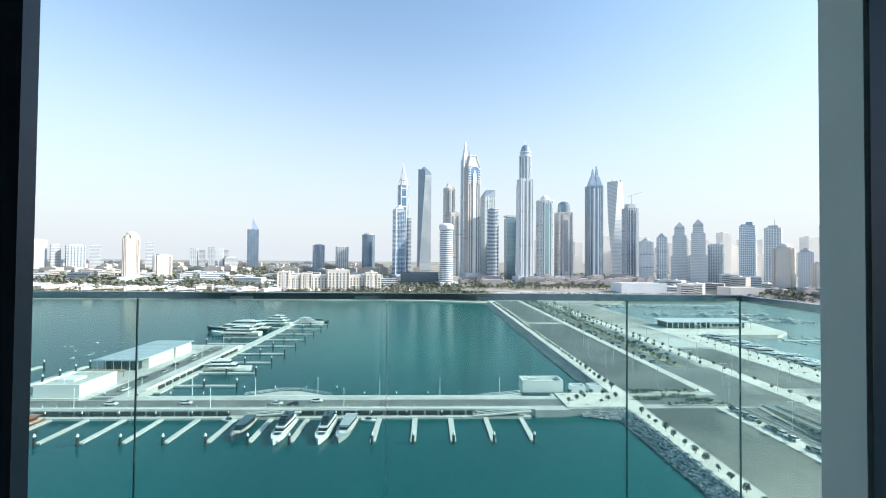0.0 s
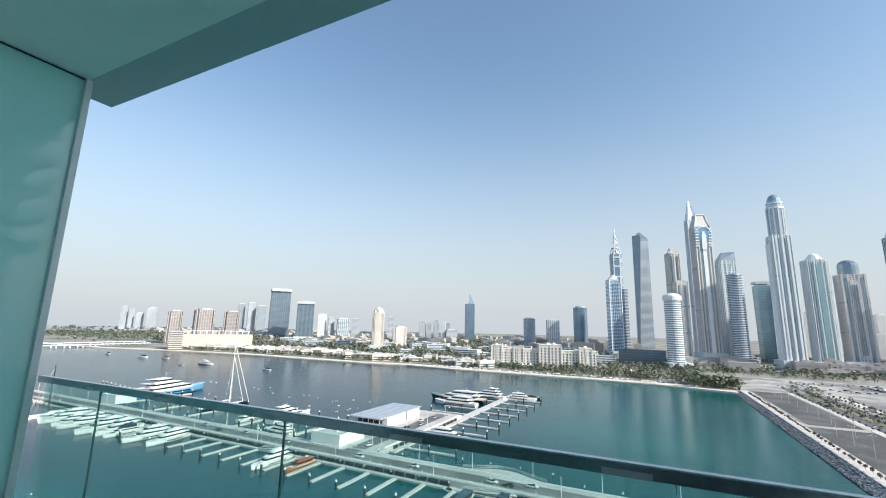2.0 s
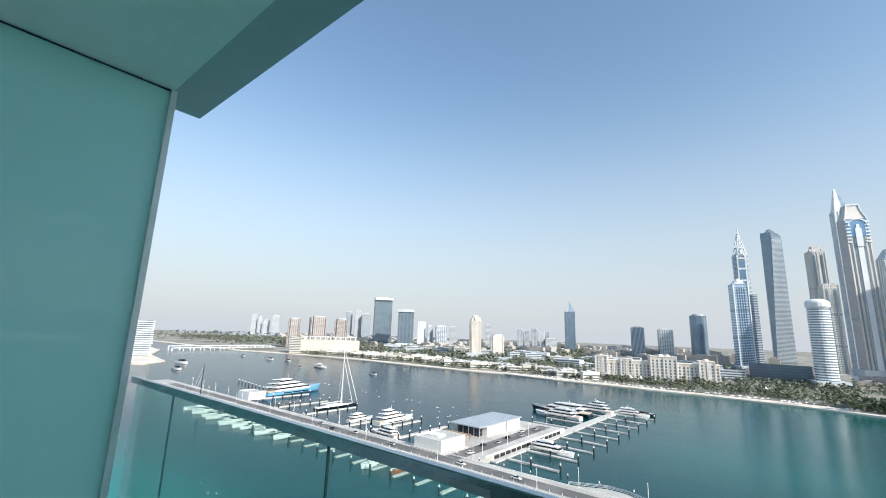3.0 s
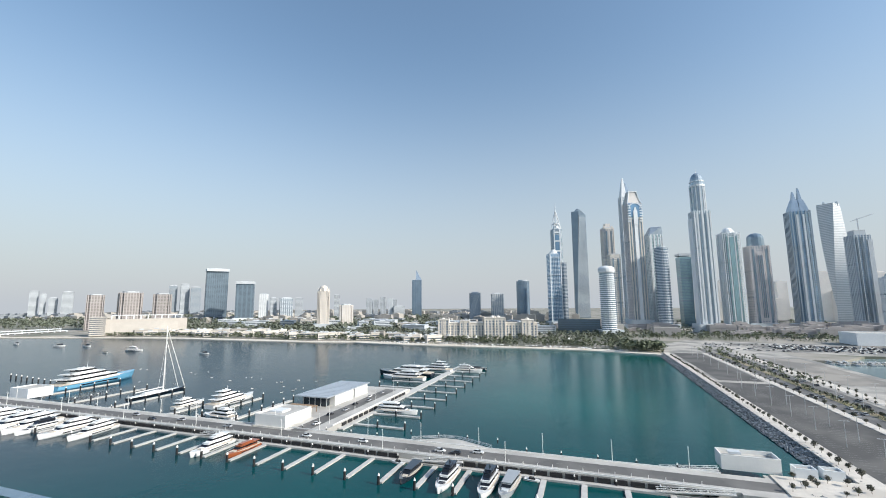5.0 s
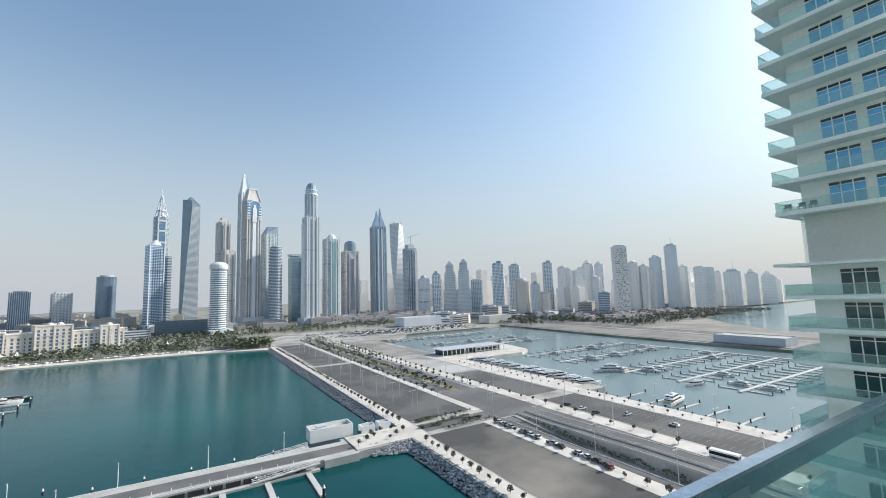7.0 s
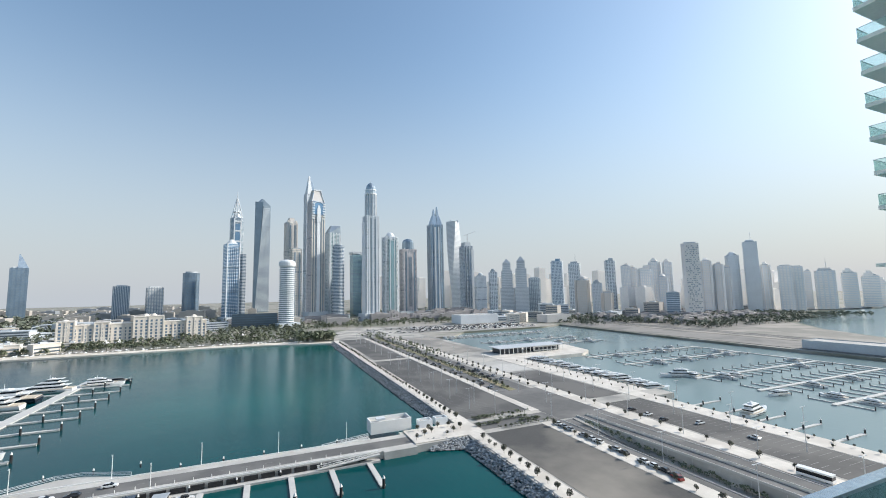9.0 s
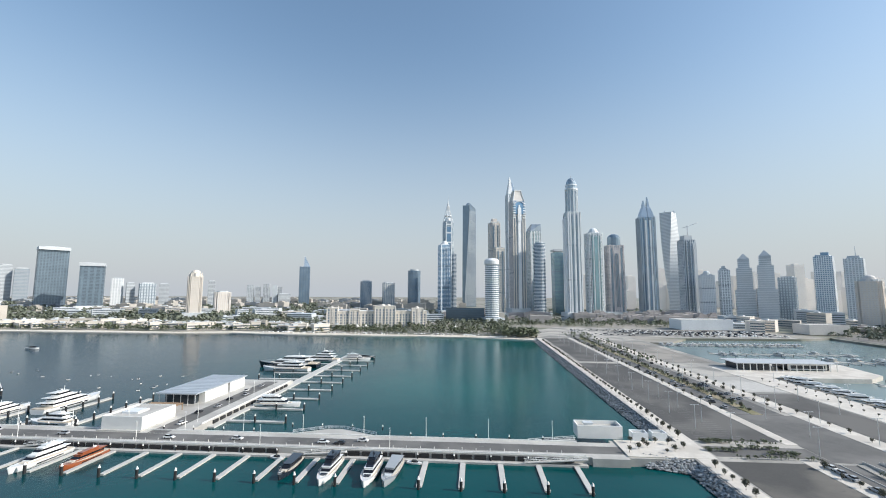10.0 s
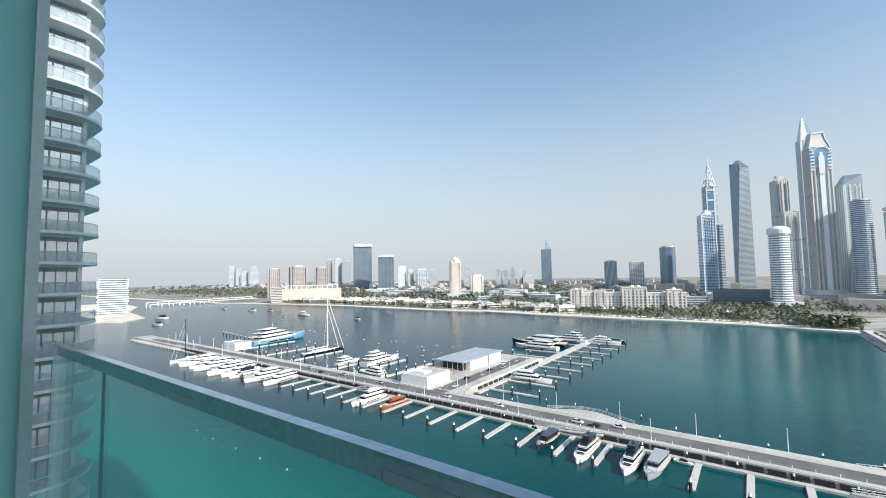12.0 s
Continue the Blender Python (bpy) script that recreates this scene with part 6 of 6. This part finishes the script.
def car(name, col, label):
    c = group_at(name, 0, 0, 0)
    tagged(c, label, "car", "parked cars")
    paint = mat(name + "_paint", col, 0.25, 0.1, var=0.03, scale=0.5, coat=0.6)
    Mesh().loft([[(x, -0.88, 0.3), (x, 0.88, 0.3), (x, 0.9, z * 0.8), (x, 0.8, z), (x, -0.8, z), (x, -0.9, z * 0.8)] for x, z in ((-2.3, 0.85), (-2.1, 1.0), (1.2, 0.98), (2.1, 0.8), (2.3, 0.6))]).ob("body", paint, c)
    Mesh().loft([[(x, -w, 0.95), (x, w, 0.95), (x, w * 0.85, z), (x, -w * 0.85, z)] for x, w, z in ((-2.0, 0.75, 1.0), (-1.4, 0.8, 1.5), (0.2, 0.8, 1.52), (1.1, 0.75, 1.0))]).ob("cabin_glass", SMOKE, c)
    Mesh().prism([(-1.4, -0.66), (0.15, -0.66), (0.15, 0.66), (-1.4, 0.66)], 1.5, 1.55).ob("roof", paint, c)
    for x in (-1.4, 1.4):
        for s in (-1, 1):
            Mesh().bar((x, s * 0.92, 0.33), (x, s * 0.7, 0.33), 0.33, 10).ob("wheel", RUBBER, c)
    return c


cars = [car("white_car", (0.75, 0.75, 0.74), "white parked car on asphalt"), car("dark_car", (0.03, 0.03, 0.035), "dark parked car on asphalt"),
        car("silver_car", (0.42, 0.43, 0.45), "silver parked car on asphalt"), car("red_car", (0.28, 0.03, 0.02), "dark red parked car on asphalt")]
for c, (x, y, z, a) in zip(cars, ((-158 + 20, 196, PT, 80), (-142, 214, PT, 85), (-139, 226, PT, 90), (127.0, 103, GR + 0.12, 78))):
    c.matrix_basis = pose(x, y, z + 0.03, 0, 0, a)


def park(x, y, z, a):
    copy_thing(rng.choice(cars[:3] if rng.random() < 0.95 else cars), pose(x, y, z, 0, 0, a))


for k in range(15):
    if k not in (3, 7, 10):
        park(128.0, 166 - 4.4 * k, GR + 0.15, 90 + rng.uniform(-14, 14))
for x, y in ((-62, 177), (-55, 176.5), (-46, 180), (-100, 178), (-130, 177), (-215, 180), (-232, 176), (-250, 180), (-180, 178), (-141, 240), (-138, 252), (-143, 262), (-140, 275)):
    park(x, y, PT + 0.05, rng.choice((0, 180)) if y < 183 else 90)
for k in range(7):
    park(178 + rng.uniform(-2, 20), rng.uniform(66, 180), GR + 0.08, rng.choice((0, 90)))
for k in range(64):
    park(rng.choice((137.5, 141.5, 152.5, 157.5)), rng.uniform(245, 620), GR + 0.08, 90)
for k in range(90):
    park(rng.uniform(160, 300), rng.uniform(640, 740), GR - 0.55, rng.choice((0, 90)))
bus = group_at("bus", 166.3, 84, GR + 0.12, 4)
tagged(bus, "white and black coach parked by the ramp", "bus")
Mesh().box(-1.25, 1.25, -6, 6, 0.4, 1.3).box(-1.25, 1.25, -6, 6, 2.6, 3.2).ob("body", HULL, bus)
Mesh().box(-1.2, 1.2, -5.9, 5.9, 1.3, 2.6).ob("window_band", SMOKE, bus)
bus.scale = (1, 0.8, 0.9)
for y in (-4, 4):
    for s in (-1.1, 1.1):
        Mesh().bar((s, y, 0.5), (s * 0.75, y, 0.5), 0.5, 10).ob("wheel", RUBBER, bus)


def street_tree(name, h, r, label, seed, leaves=170):
    """Young clipped tree: thin bent trunk, a few limbs and an uneven ball of small leaf clumps."""
    p = group_at(name, 0, 0, GR)
    tagged(p, label, "tree", "street trees")
    q = random.Random(seed)
    bend = q.uniform(-0.15, 0.15)
    tr = Mesh().loft([[(0.075 * s * math.cos(a) + dx, 0.075 * s * math.sin(a), z) for a in (0, 1.26, 2.51, 3.77, 5.03)] for z, s, dx in ((0, 1.5, 0), (h * 0.5, 1, bend * 0.5), (h, 0.9, bend))])
    for k in range(5):
        a = 1.26 * k + q.uniform(-0.3, 0.3)
        tr.bar((bend, 0, h * 0.92), (bend + r * 0.6 * math.cos(a), r * 0.6 * math.sin(a), h + r * q.uniform(0.3, 0.9)), 0.035, 4)
    tr.ob("trunk", TRUNK, p)
    m = Mesh()
    lobes = [(q.uniform(-0.35, 0.35) * r, q.uniform(-0.35, 0.35) * r, h + r * q.uniform(0.35, 0.95), r * q.uniform(0.55, 0.8)) for k in range(6)]
    for k in range(leaves):
        x, y, z, lr = lobes[k % 6]
        n = Vector((q.gauss(0, 1), q.gauss(0, 1), q.gauss(0, 0.8))).normalized()
        c = Vector((x + bend, y, z)) + n * lr * q.uniform(0.7, 1.05)
        u = n.cross(Vector((q.uniform(-1, 1), q.uniform(-1, 1), 1))).normalized() * r * q.uniform(0.13, 0.24)
        w = n.cross(u).normalized() * r * q.uniform(0.1, 0.2) + n * r * q.uniform(-0.1, 0.1)
        m.add([tuple(c - u), tuple(c + w), tuple(c + u), tuple(c - w)], [(0, 1, 2, 3)])
    m.ob("crown", PALM, p)
    return p


kinds = [street_tree("street_tree", hh, rr, "young tree with a clipped round dark crown on paving", k) for k, (hh, rr) in enumerate(((1.3, 1.45), (1.5, 1.25), (1.2, 1.35)))]
rows = [(89.2, 196 + 6.6 * k) for k in range(56)] + [(87.2, 24 + 5.6 * k) for k in range(26)]
rows += [(132.2, 240 + 10 * k) for k in range(34)] + [(147.0, 240 + 8 * k) for k in range(44)] + [(168.6, 60 + 10.5 * k) for k in range(50)] + [(161.8, 240 + 10 * k) for k in range(34)]
rows += [(204.0, 40 + 8 * k) for k in range(19)] + [(210.6, 36 + 7 * k) for k in range(22)] + [(207.5, 204 + 8 * k) for k in range(16)] + [(216.5, 200 + 8 * k) for k in range(16)]
rows += [(125.2, 52.6 + 7 * k) for k in range(17)]
rows += [(62 + 4.6 * k, 176 + (k % 3) * 3) for k in range(6)] + [(66 + 5 * k, 186.5) for k in range(4)]
for k, (x, y) in enumerate(rows):
    m = pose(x + rng.uniform(-0.3, 0.3), y + rng.uniform(-0.7, 0.7), GR + 0.12, 0, 0, rng.uniform(0, 360))
    if k < 3:
        kinds[k].matrix_basis = m
        continue
    o = copy_thing(kinds[k % 3], m)
    q = rng.uniform(0.65, 1.0) * (0.6 if x > 200 else 1.0)
    o.scale = (q, q, q * rng.uniform(0.85, 1.05))


# ---- crowded parking at the head of the basin ----
for nm, mt, lab in (("parked_cars_pale", WHITE, "many pale parked cars on the sandy field"), ("parked_cars_dark", NAVY, "many dark parked cars on the sandy field")):
    pc = Mesh()
    for k in range(190):
        row = rng.randrange(7)
        x, y = 236 + 4.1 * rng.randrange(54), 640 + 13 * row + rng.uniform(-0.6, 0.6)
        if not 30 < (x - 236) * 0.45 + row * 14:
            continue
        pc.box(x - 0.9, x + 0.9, y - 2.2, y + 2.2, GR - 0.3, GR + 0.45)
        pc.prism([(x - 0.85, y - 1.4), (x + 0.85, y - 1.4), (x + 0.85, y + 1.5), (x - 0.85, y + 1.5)], GR + 0.45, GR + 1.05, [(x - 0.7, y - 0.8), (x + 0.7, y - 0.8), (x + 0.7, y + 1.0), (x - 0.7, y + 1.0)])
    tagged(pc.ob(nm, mt), lab, "cars", kind="stuff")


# ---- woods and gardens on the far shore ----
def thicket(name, spots, label, leaf=LEAF):
    """Leafy crowns made of many small facing leaves, with short trunks."""
    m = Mesh()
    for x, y, r, z in spots:
        h = r * rng.uniform(0.9, 1.7)
        for k in range(16):
            a, e, d = rng.uniform(0, 6.28), rng.uniform(-0.5, 1.4), r * rng.uniform(0.45, 1.0)
            c = Vector((x + d * math.cos(a) * math.cos(e), y + d * math.sin(a) * math.cos(e), z + h + d * 0.8 * math.sin(e)))
            u = Vector((rng.uniform(-1, 1), rng.uniform(-1, 1), rng.uniform(-0.6, 0.6))).normalized() * r * rng.uniform(0.25, 0.5)
            w = u.cross(Vector((rng.uniform(-1, 1), rng.uniform(-1, 1), 1))).normalized() * r * rng.uniform(0.25, 0.5)
            m.add([tuple(c - u), tuple(c + w), tuple(c + u), tuple(c - w)], [(0, 1, 2, 3)])
        m.cyl(x, y, z, z + h, r * 0.08, r * 0.05, 4)
    return tagged(m.ob(name, leaf), label, "trees", kind="stuff")


def shore_y(x):
    for (a, b), (c, d) in zip(shore, shore[1:]):
        if a <= x <= c:
            return b + (d - b) * (x - a) / (c - a)
    return 600


spots = []
for k in range(2100):
    x = rng.uniform(-1000, 70)
    y = shore_y(x) + 30 + 110 * rng.random() ** 1.4
    spots.append((x, y, rng.uniform(1.2, 4.0), GR - 0.7))
thicket("shore_trees", spots, "belt of palms and garden trees behind the beach")
spots = [(rng.uniform(-2400, -400), rng.uniform(760, 1900), rng.uniform(4, 9), GR - 0.7) for k in range(3200)]
spots += [(rng.uniform(-3600, -1250), rng.uniform(600, 1700), rng.uniform(3, 7), GR - 0.7) for k in range(520)]
spots += [(rng.uniform(-400, 620), rng.uniform(800, 1500), rng.uniform(2.5, 5), GR - 0.7) for k in range(1100)]
spots += [(x, shore_y(x) + rng.uniform(120, 420), rng.uniform(2.5, 5.5), GR - 0.7) for x in (rng.uniform(-1050, 60) for k in range(1500))]
thicket("city_trees", spots, "scattered city trees among low buildings", LEAF_FAR)
spots = [(rng.uniform(620, 1100), rng.uniform(430, 640), rng.uniform(2, 5), GR - 0.7) for k in range(900)]
spots += [(rng.uniform(520, 700), rng.uniform(560, 760), rng.uniform(2.5, 5), GR - 0.7) for k in range(260)]
thicket("strip_trees", spots, "trees along the far basin shore, paled with painted haze", LEAF_FAR)
spots = [(rng.uniform(134, 171), rng.uniform(400, 660), rng.uniform(1.1, 2.2), GR) for k in range(110)]
spots += [(rng.uniform(144.5, 149.5), rng.uniform(236, 400), rng.uniform(0.5, 1.1), GR) for k in range(160)]
spots += [(rng.uniform(140.8, 143.2), y, rng.uniform(0.6, 1.3), GR - 0.4 - 2.0 * min(1, (165 - y) / 50)) for y in (20 + 1.5 * k for k in range(95))]
spots += [(rng.uniform(96, 130), rng.choice((189, 191.2, 173.2)), rng.uniform(0.5, 0.9), GR) for k in range(60)]
spots += [(rng.uniform(40, 90), rng.uniform(600, 650), rng.uniform(3, 6), GR - 0.7) for k in range(80)]
for xc, yc, lx in ((99, 180.5, 6), (113, 183.5, 9), (121, 178.5, 6), (101, 190.5, 5)):   # kerbed islands
    spots += [(xc + rng.uniform(-lx, lx), yc + rng.uniform(-1, 1), rng.uniform(0.5, 0.8), GR) for k in range(40)]
spots += [(rng.uniform(-40, 480), rng.uniform(790, 960), rng.uniform(1.8, 4.2), GR - 0.7) for k in range(520)]
thicket("hedges", spots, "planted shrubs along the boulevard")


um = Mesh()
for k in range(110):
    x = rng.uniform(-330, 60)
    y = shore_y(x) + rng.uniform(6, 22)
    um.cyl(x, y, WL + 1.6, WL + 3.9, 0.08, 0.08, 4).cyl(x, y, WL + 3.6, WL + 4.5, 1.7, 0.1, 6)
tagged(um.ob("beach_umbrellas", WHITE), "rows of pale beach umbrellas on the sand", "umbrellas", kind="stuff")


# ---- shore buildings ----
def windows(parent, w, d, h, cols, rows, material=DARKWIN, ww=0.55, hh=0.55, z0=0.0, faces=("front",)):
    """Recess-dark windows standing a little proud on the faces of a block of half sizes w, d."""
    wd = Mesh().box(-w / cols * ww, w / cols * ww, -0.12, 0.1, 0, h / rows * hh).data("window", material)
    for i in range(cols):
        for j in range(rows):
            o = new("window", wd)
            o.parent, o.location = parent, (-w + 2 * w * (i + 0.5) / cols, -d, z0 + h * (j + 0.28) / rows)


hotel = group_at("resort_hotel", -174, 752, GR, facing(-174, 752))
tagged(hotel, "long cream resort hotel with arched windows", "hotel")
for x, w, h, dd in ((0, 88, 27, 9), (-78, 9, 33, 13), (14, 18, 36, 14), (72, 10, 32, 13), (-40, 8, 30, 11)):
    wing = Mesh().box(x - w, x + w, -dd, 12, 0, h)
    wing.box(x - w - 0.6, x + w + 0.6, -dd - 0.6, 12.6, h, h + 1.2)
    o = wing.ob("wing", F_SAND, hotel)
    for zc in (5.2, 14.4, 23.6):
        Mesh().box(x - w - 0.5, x + w + 0.5, -dd - 0.5, -dd, zc, zc + 0.5).ob("cornice", F_SAND, o)
    for i in range(max(2, int(w / 7)) + 1):
        px = x - w + 2 * w * i / max(2, int(w / 7))
        Mesh().box(px - 0.8, px + 0.8, -dd - 0.7, -dd, 0, h).ob("pilaster", F_SAND, o)
    cw = max(3, int(w * 2 / 5.5))
    wb = Mesh()
    for i in range(cw):
        for j in range(int(h / 4.6)):
            cx, cz = x - w + 2 * w * (i + 0.5) / cw, 1.2 + 4.6 * j
            wb.box(cx - 1.25, cx + 1.25, -dd - 0.1, -dd + 0.1, cz, cz + 3.0)
    tagged(wb.ob("window_bay", G_DARK, o), kind="stuff")
for x in (-80, 10, 20, 72):
    Mesh().dome(x, 0, 33 if x not in (10, 20) else 37, 4, 3.5, 10, 3).ob("roof_dome", F_SAND, hotel)
sand = tower("tall sand-coloured hotel tower with crown of finials", -643, 923, 30, 96, F_SAND, F_BEIGE, 5, 0, 0.9, 5, F_SAND, 0.5, 0.35, shape="cut", podium=14)
Mesh().cyl(0, 0, 96, 104, 13, 11, 8).dome(0, 0, 104, 10, 8, 10).ob("crown", F_SAND, sand)
for k in range(8):
    Mesh().cyl(13 * math.cos(k * 0.785), 13 * math.sin(k * 0.785), 94, 106, 1.6, 0.2, 6).ob("finial", F_SAND, sand)
sl = tower("blue-grey tower with sail-shaped pointed top", -753, 1812, 44, 172, G_SLATE, G_DARK, 9, 0, 0.6, 2, G_DARK)
Mesh().prism([(-4, -12), (22, -12), (22, 12), (-4, 12)], 172, 218, [(-3, -1), (0, -1), (0, 1), (-3, 1)]).ob("sail_top", G_GREY, sl)
for a, b, c in ((652, 1059, 157), (679, 1025, 162)):
    z = tower("grey stepped apartment tower with pyramid roof", a, b, 38, c * 0.45, F_GREY, F_WHITE, 5, 4, 0.9, 0)
    Mesh().box(-15, 15, -14, 14, c * 0.45, c * 0.78).ob("upper_step", F_GREY, z)
    Mesh().box(-11, 11, -10, 10, c * 0.78, c * 0.92).ob("upper_step", F_GREY, z)
    Mesh().prism([(-11, -10), (11, -10), (11, 10), (-11, 10)], c * 0.92, c, [(-1, -1), (1, -1), (1, 1), (-1, 1)]).ob("pyramid_roof", F_GREY, z)
    bd = Mesh()
    for k in range(int(c * 0.45 / 5), int(c * 0.92 / 5)):
        g = 15.4 if k * 5 < c * 0.78 else 11.4
        bd.box(-g, g, -g * 0.93, g * 0.93, k * 5, k * 5 + 2)
    tagged(bd.ob("floor_band", F_WHITE, z), kind="stuff")
pf = tower("white tower with irregular perforated facade", 841, 617, 30, 157, F_PALE, None, 0, 28, 0.5)
pw = Mesh()
for i in range(9):
    for j in range(36):
        if rng.random() < 0.55:
            x, z = -14 + 3.2 * i, 6 + 4.1 * j
            pw.box(x, x + rng.uniform(1.4, 2.6), -8.15, -7.9, z, z + rng.uniform(1.6, 2.8))
tagged(pw.ob("opening", G_GREY, pf, "dark facade openings"), kind="stuff")

wallb = group_at("long_sand_building", -955, 690, GR, facing(-955, 690))
tagged(wallb, "long sand-coloured hotel building with parapet frame", "building")
Mesh().box(-80, 80, -14, 14, 0, 34).ob("wall", F_TAN, wallb)
Mesh().box(-96, -70, -20, 10, 0, 40).ob("end_block", F_TAN, wallb)
Mesh().box(-62, 62, -14.4, -14.05, 5, 27).ob("wall_panel", F_DUST, wallb, "darker sunken wall panel")
for k in range(9):
    Mesh().box(-97, -69.5, -20.5, -20.05, 3 + 4.2 * k, 4.6 + 4.2 * k).ob("window_strip", G_DEEP, wallb)
fr = Mesh()
for k in range(11):
    fr.box(-62 + 13 * k, -60 + 13 * k, -12, -10, 34, 43)
fr.box(-62, 72, -12, -10, 41.5, 43)
fr.ob("roof_frame", F_WHITE, wallb)

isl = group_at("banded_beach_hotel", -1020, 277, WL + 1.8, facing(-1020, 277))
tagged(isl, "white beach hotel with bold horizontal balcony bands", "hotel")
structure(Mesh().prism([(-1500, 190), (-850, 200), (-805, 232), (-860, 280), (-1040, 310), (-1230, 385), (-1500, 420)], WL - 2, WL + 1.8).ob("island", SAND), "pale sandy spit with a hotel", "beach")
Mesh().box(-21, 21, -12, 12, 0, 70).ob("body", G_SLATE, isl)
for k in range(16):
    Mesh().box(-23 - rng.uniform(0, 2.5), 23 + rng.uniform(0, 2.5), -15, 13, 2 + 4.3 * k, 3.9 + 4.3 * k).ob("balcony_band", F_WHITE, isl)
bridge = group_at("causeway_bridge", 0, 0, WL)
tagged(bridge, "long pale road and rail bridge on columns", "bridge")
for (xa, ya), (xb, yb), z in (((-1236, 405), (-1270, 700), 11), ((-1211, 405), (-1245, 700), 7)):
    Mesh().loft([[(x - 5, y, z - 1.6), (x + 5, y, z - 1.6), (x + 5, y, z), (x - 5, y, z)] for x, y in ((xa, ya), (xb, yb))]).ob("deck", F_WHITE, bridge)
    for k in range(12):
        u = k / 11
        x, y = xa + (xb - xa) * u, ya + (yb - ya) * u
        Mesh().box(x - 1.6, x + 1.6, y - 1.4, y + 1.4, -2, z - 1.6).ob("column", F_WHITE, bridge)

blue_blk = block("office_block", -58, 22, 885, 905, GR, 29, G_DEEP, "dark blue glass office block behind the beach", "building", 1)
bb = Mesh()
for k in range(6):
    bb.box(-40.4, 40.4, -10.4, 10.4, 3 + 4.4 * k, 4.2 + 4.4 * k)
tagged(bb.ob("floor_band", G_DARK, blue_blk), kind="stuff")
block("podium_block", 30, 68, 940, 975, GR, 17, F_SAND, "sand-coloured podium block by the beach", "building")
block("podium_block", 116, 160, 880, 905, GR, 15, F_RAW, "grey podium block by the boulevard", "building")
block("podium_block", 70, 118, 1010, 1040, GR, 12, F_PINK, "pink stone podium block", "building")
block("mall_block", 352, 436, 745, 790, GR, 17, F_WHITE, "large plain pale hall beside the basin", "building")
block("mall_block", 505, 562, 676, 710, GR, 15, F_BEIGE, "plain beige shed beside the basin", "building")
block("low_shed", 496, 524, 186, 252, GR, 8, F_GREY, "grey low shed on the sand bank", "building")
low = [(F_GREY, "low grey office building"), (F_DUST, "low pale building among trees"), (F_SAND, "low sand-coloured villa among trees"), (F_GREY, "low grey glass office building")]


def low_block(x, y, w, d, h, kind, turn):
    m, lab = low[kind]
    b = group_at("low_building", x, y, GR - 0.7, turn)
    tagged(b, lab, "building", "low city buildings")
    Mesh().box(-w, w, -d, d, 0, h).box(-w - 0.4, w + 0.4, -d - 0.4, d + 0.4, h, h + 0.9).ob("wall", m, b)
    fb = Mesh()
    for k in range(max(1, int(h / 4))):
        fb.box(-w * 0.95, w * 0.95, -d - 0.12, d + 0.12, 1.4 + 4 * k, 3.2 + 4 * k)
    tagged(fb.ob("window_band", G_DEEP, b), kind="stuff")
    Mesh().box(-w * 0.4, w * 0.1, -d * 0.4, d * 0.4, h + 0.9, h + 3).ob("roof_plant", F_GREY, b)


for k in range(60):
    x = rng.uniform(-1100, -60)
    y = rng.uniform(830, 1150) - x * 0.1
    low_block(x, y, rng.uniform(12, 34), rng.uniform(8, 16), rng.choice((8, 12, 16, 20)), rng.choice((0, 0, 1, 3)), facing(x, y) + rng.uniform(-25, 25))
for k in range(90):
    x = rng.uniform(-940, -230)
    y = shore_y(x) + rng.uniform(42, 150)
    low_block(x, y, rng.uniform(5, 18), rng.uniform(5, 9), rng.choice((6, 8, 11)), rng.choice((2, 2, 1)), facing(x, y) + rng.uniform(-25, 25))
for k in range(40):
    x, y = rng.uniform(430, 1250), rng.uniform(690, 900)
    low_block(x, y, rng.uniform(10, 26), rng.uniform(8, 16), rng.choice((8, 12, 18, 30)), rng.choice((0, 1, 2)), facing(x, y) + rng.uniform(-25, 25))


def far_city(name, material, spots, label):
    """Countless small far buildings in one sheet of geometry, with roof steps."""
    m = Mesh()
    for x, y, w, d, h in spots:
        m.box(x - w, x + w, y - d, y + d, GR - 1, GR + h)
        m.box(x - w * 0.5, x + w * 0.3, y - d * 0.5, y + d * 0.5, GR + h, GR + h + 3)
        for k in range(int(h / 8)):
            m.box(x - w - 0.4, x + w + 0.4, y - d - 0.4, y + d + 0.4, GR + 3 + 8 * k, GR + 6 + 8 * k)
    tagged(m.ob(name, material), label, "buildings", kind="stuff")


u = rng.uniform
far_city("far_low_buildings", HAZED, [(u(-3900, -300), u(1250, 2700), u(12, 34), u(8, 20), u(6, 22)) for k in range(420)], "pale low buildings of the far city")
far_city("far_grey_buildings", F_DUST, [(u(-2600, 0), u(1150, 2300), u(10, 30), u(8, 20), u(6, 30)) for k in range(260)], "dusty low buildings of the far city")
far_city("far_strip_buildings", F_RAW, [(u(640, 960), u(520, 760), u(6, 18), u(6, 12), u(4, 10)) for k in range(110)], "grey low buildings along the far strip")
far_city("far_tower_cluster", F_PALE, [(u(380, 1600), u(1250, 2100), u(12, 22), u(10, 18), u(60, 150)) for k in range(46)], "hazy far towers behind the skyline")
far_city("far_tower_cluster_right", F_PALE, [(u(820, 1500), u(660, 900), u(10, 18), u(10, 16), u(40, 110)) for k in range(36)], "hazy towers behind the basin")
far_city("near_city_blocks", F_RAW, [(u(-60, 600), u(900, 1100), u(8, 26), u(6, 12), u(5, 18)) for k in range(64)], "low beige podium blocks at the feet of the towers")
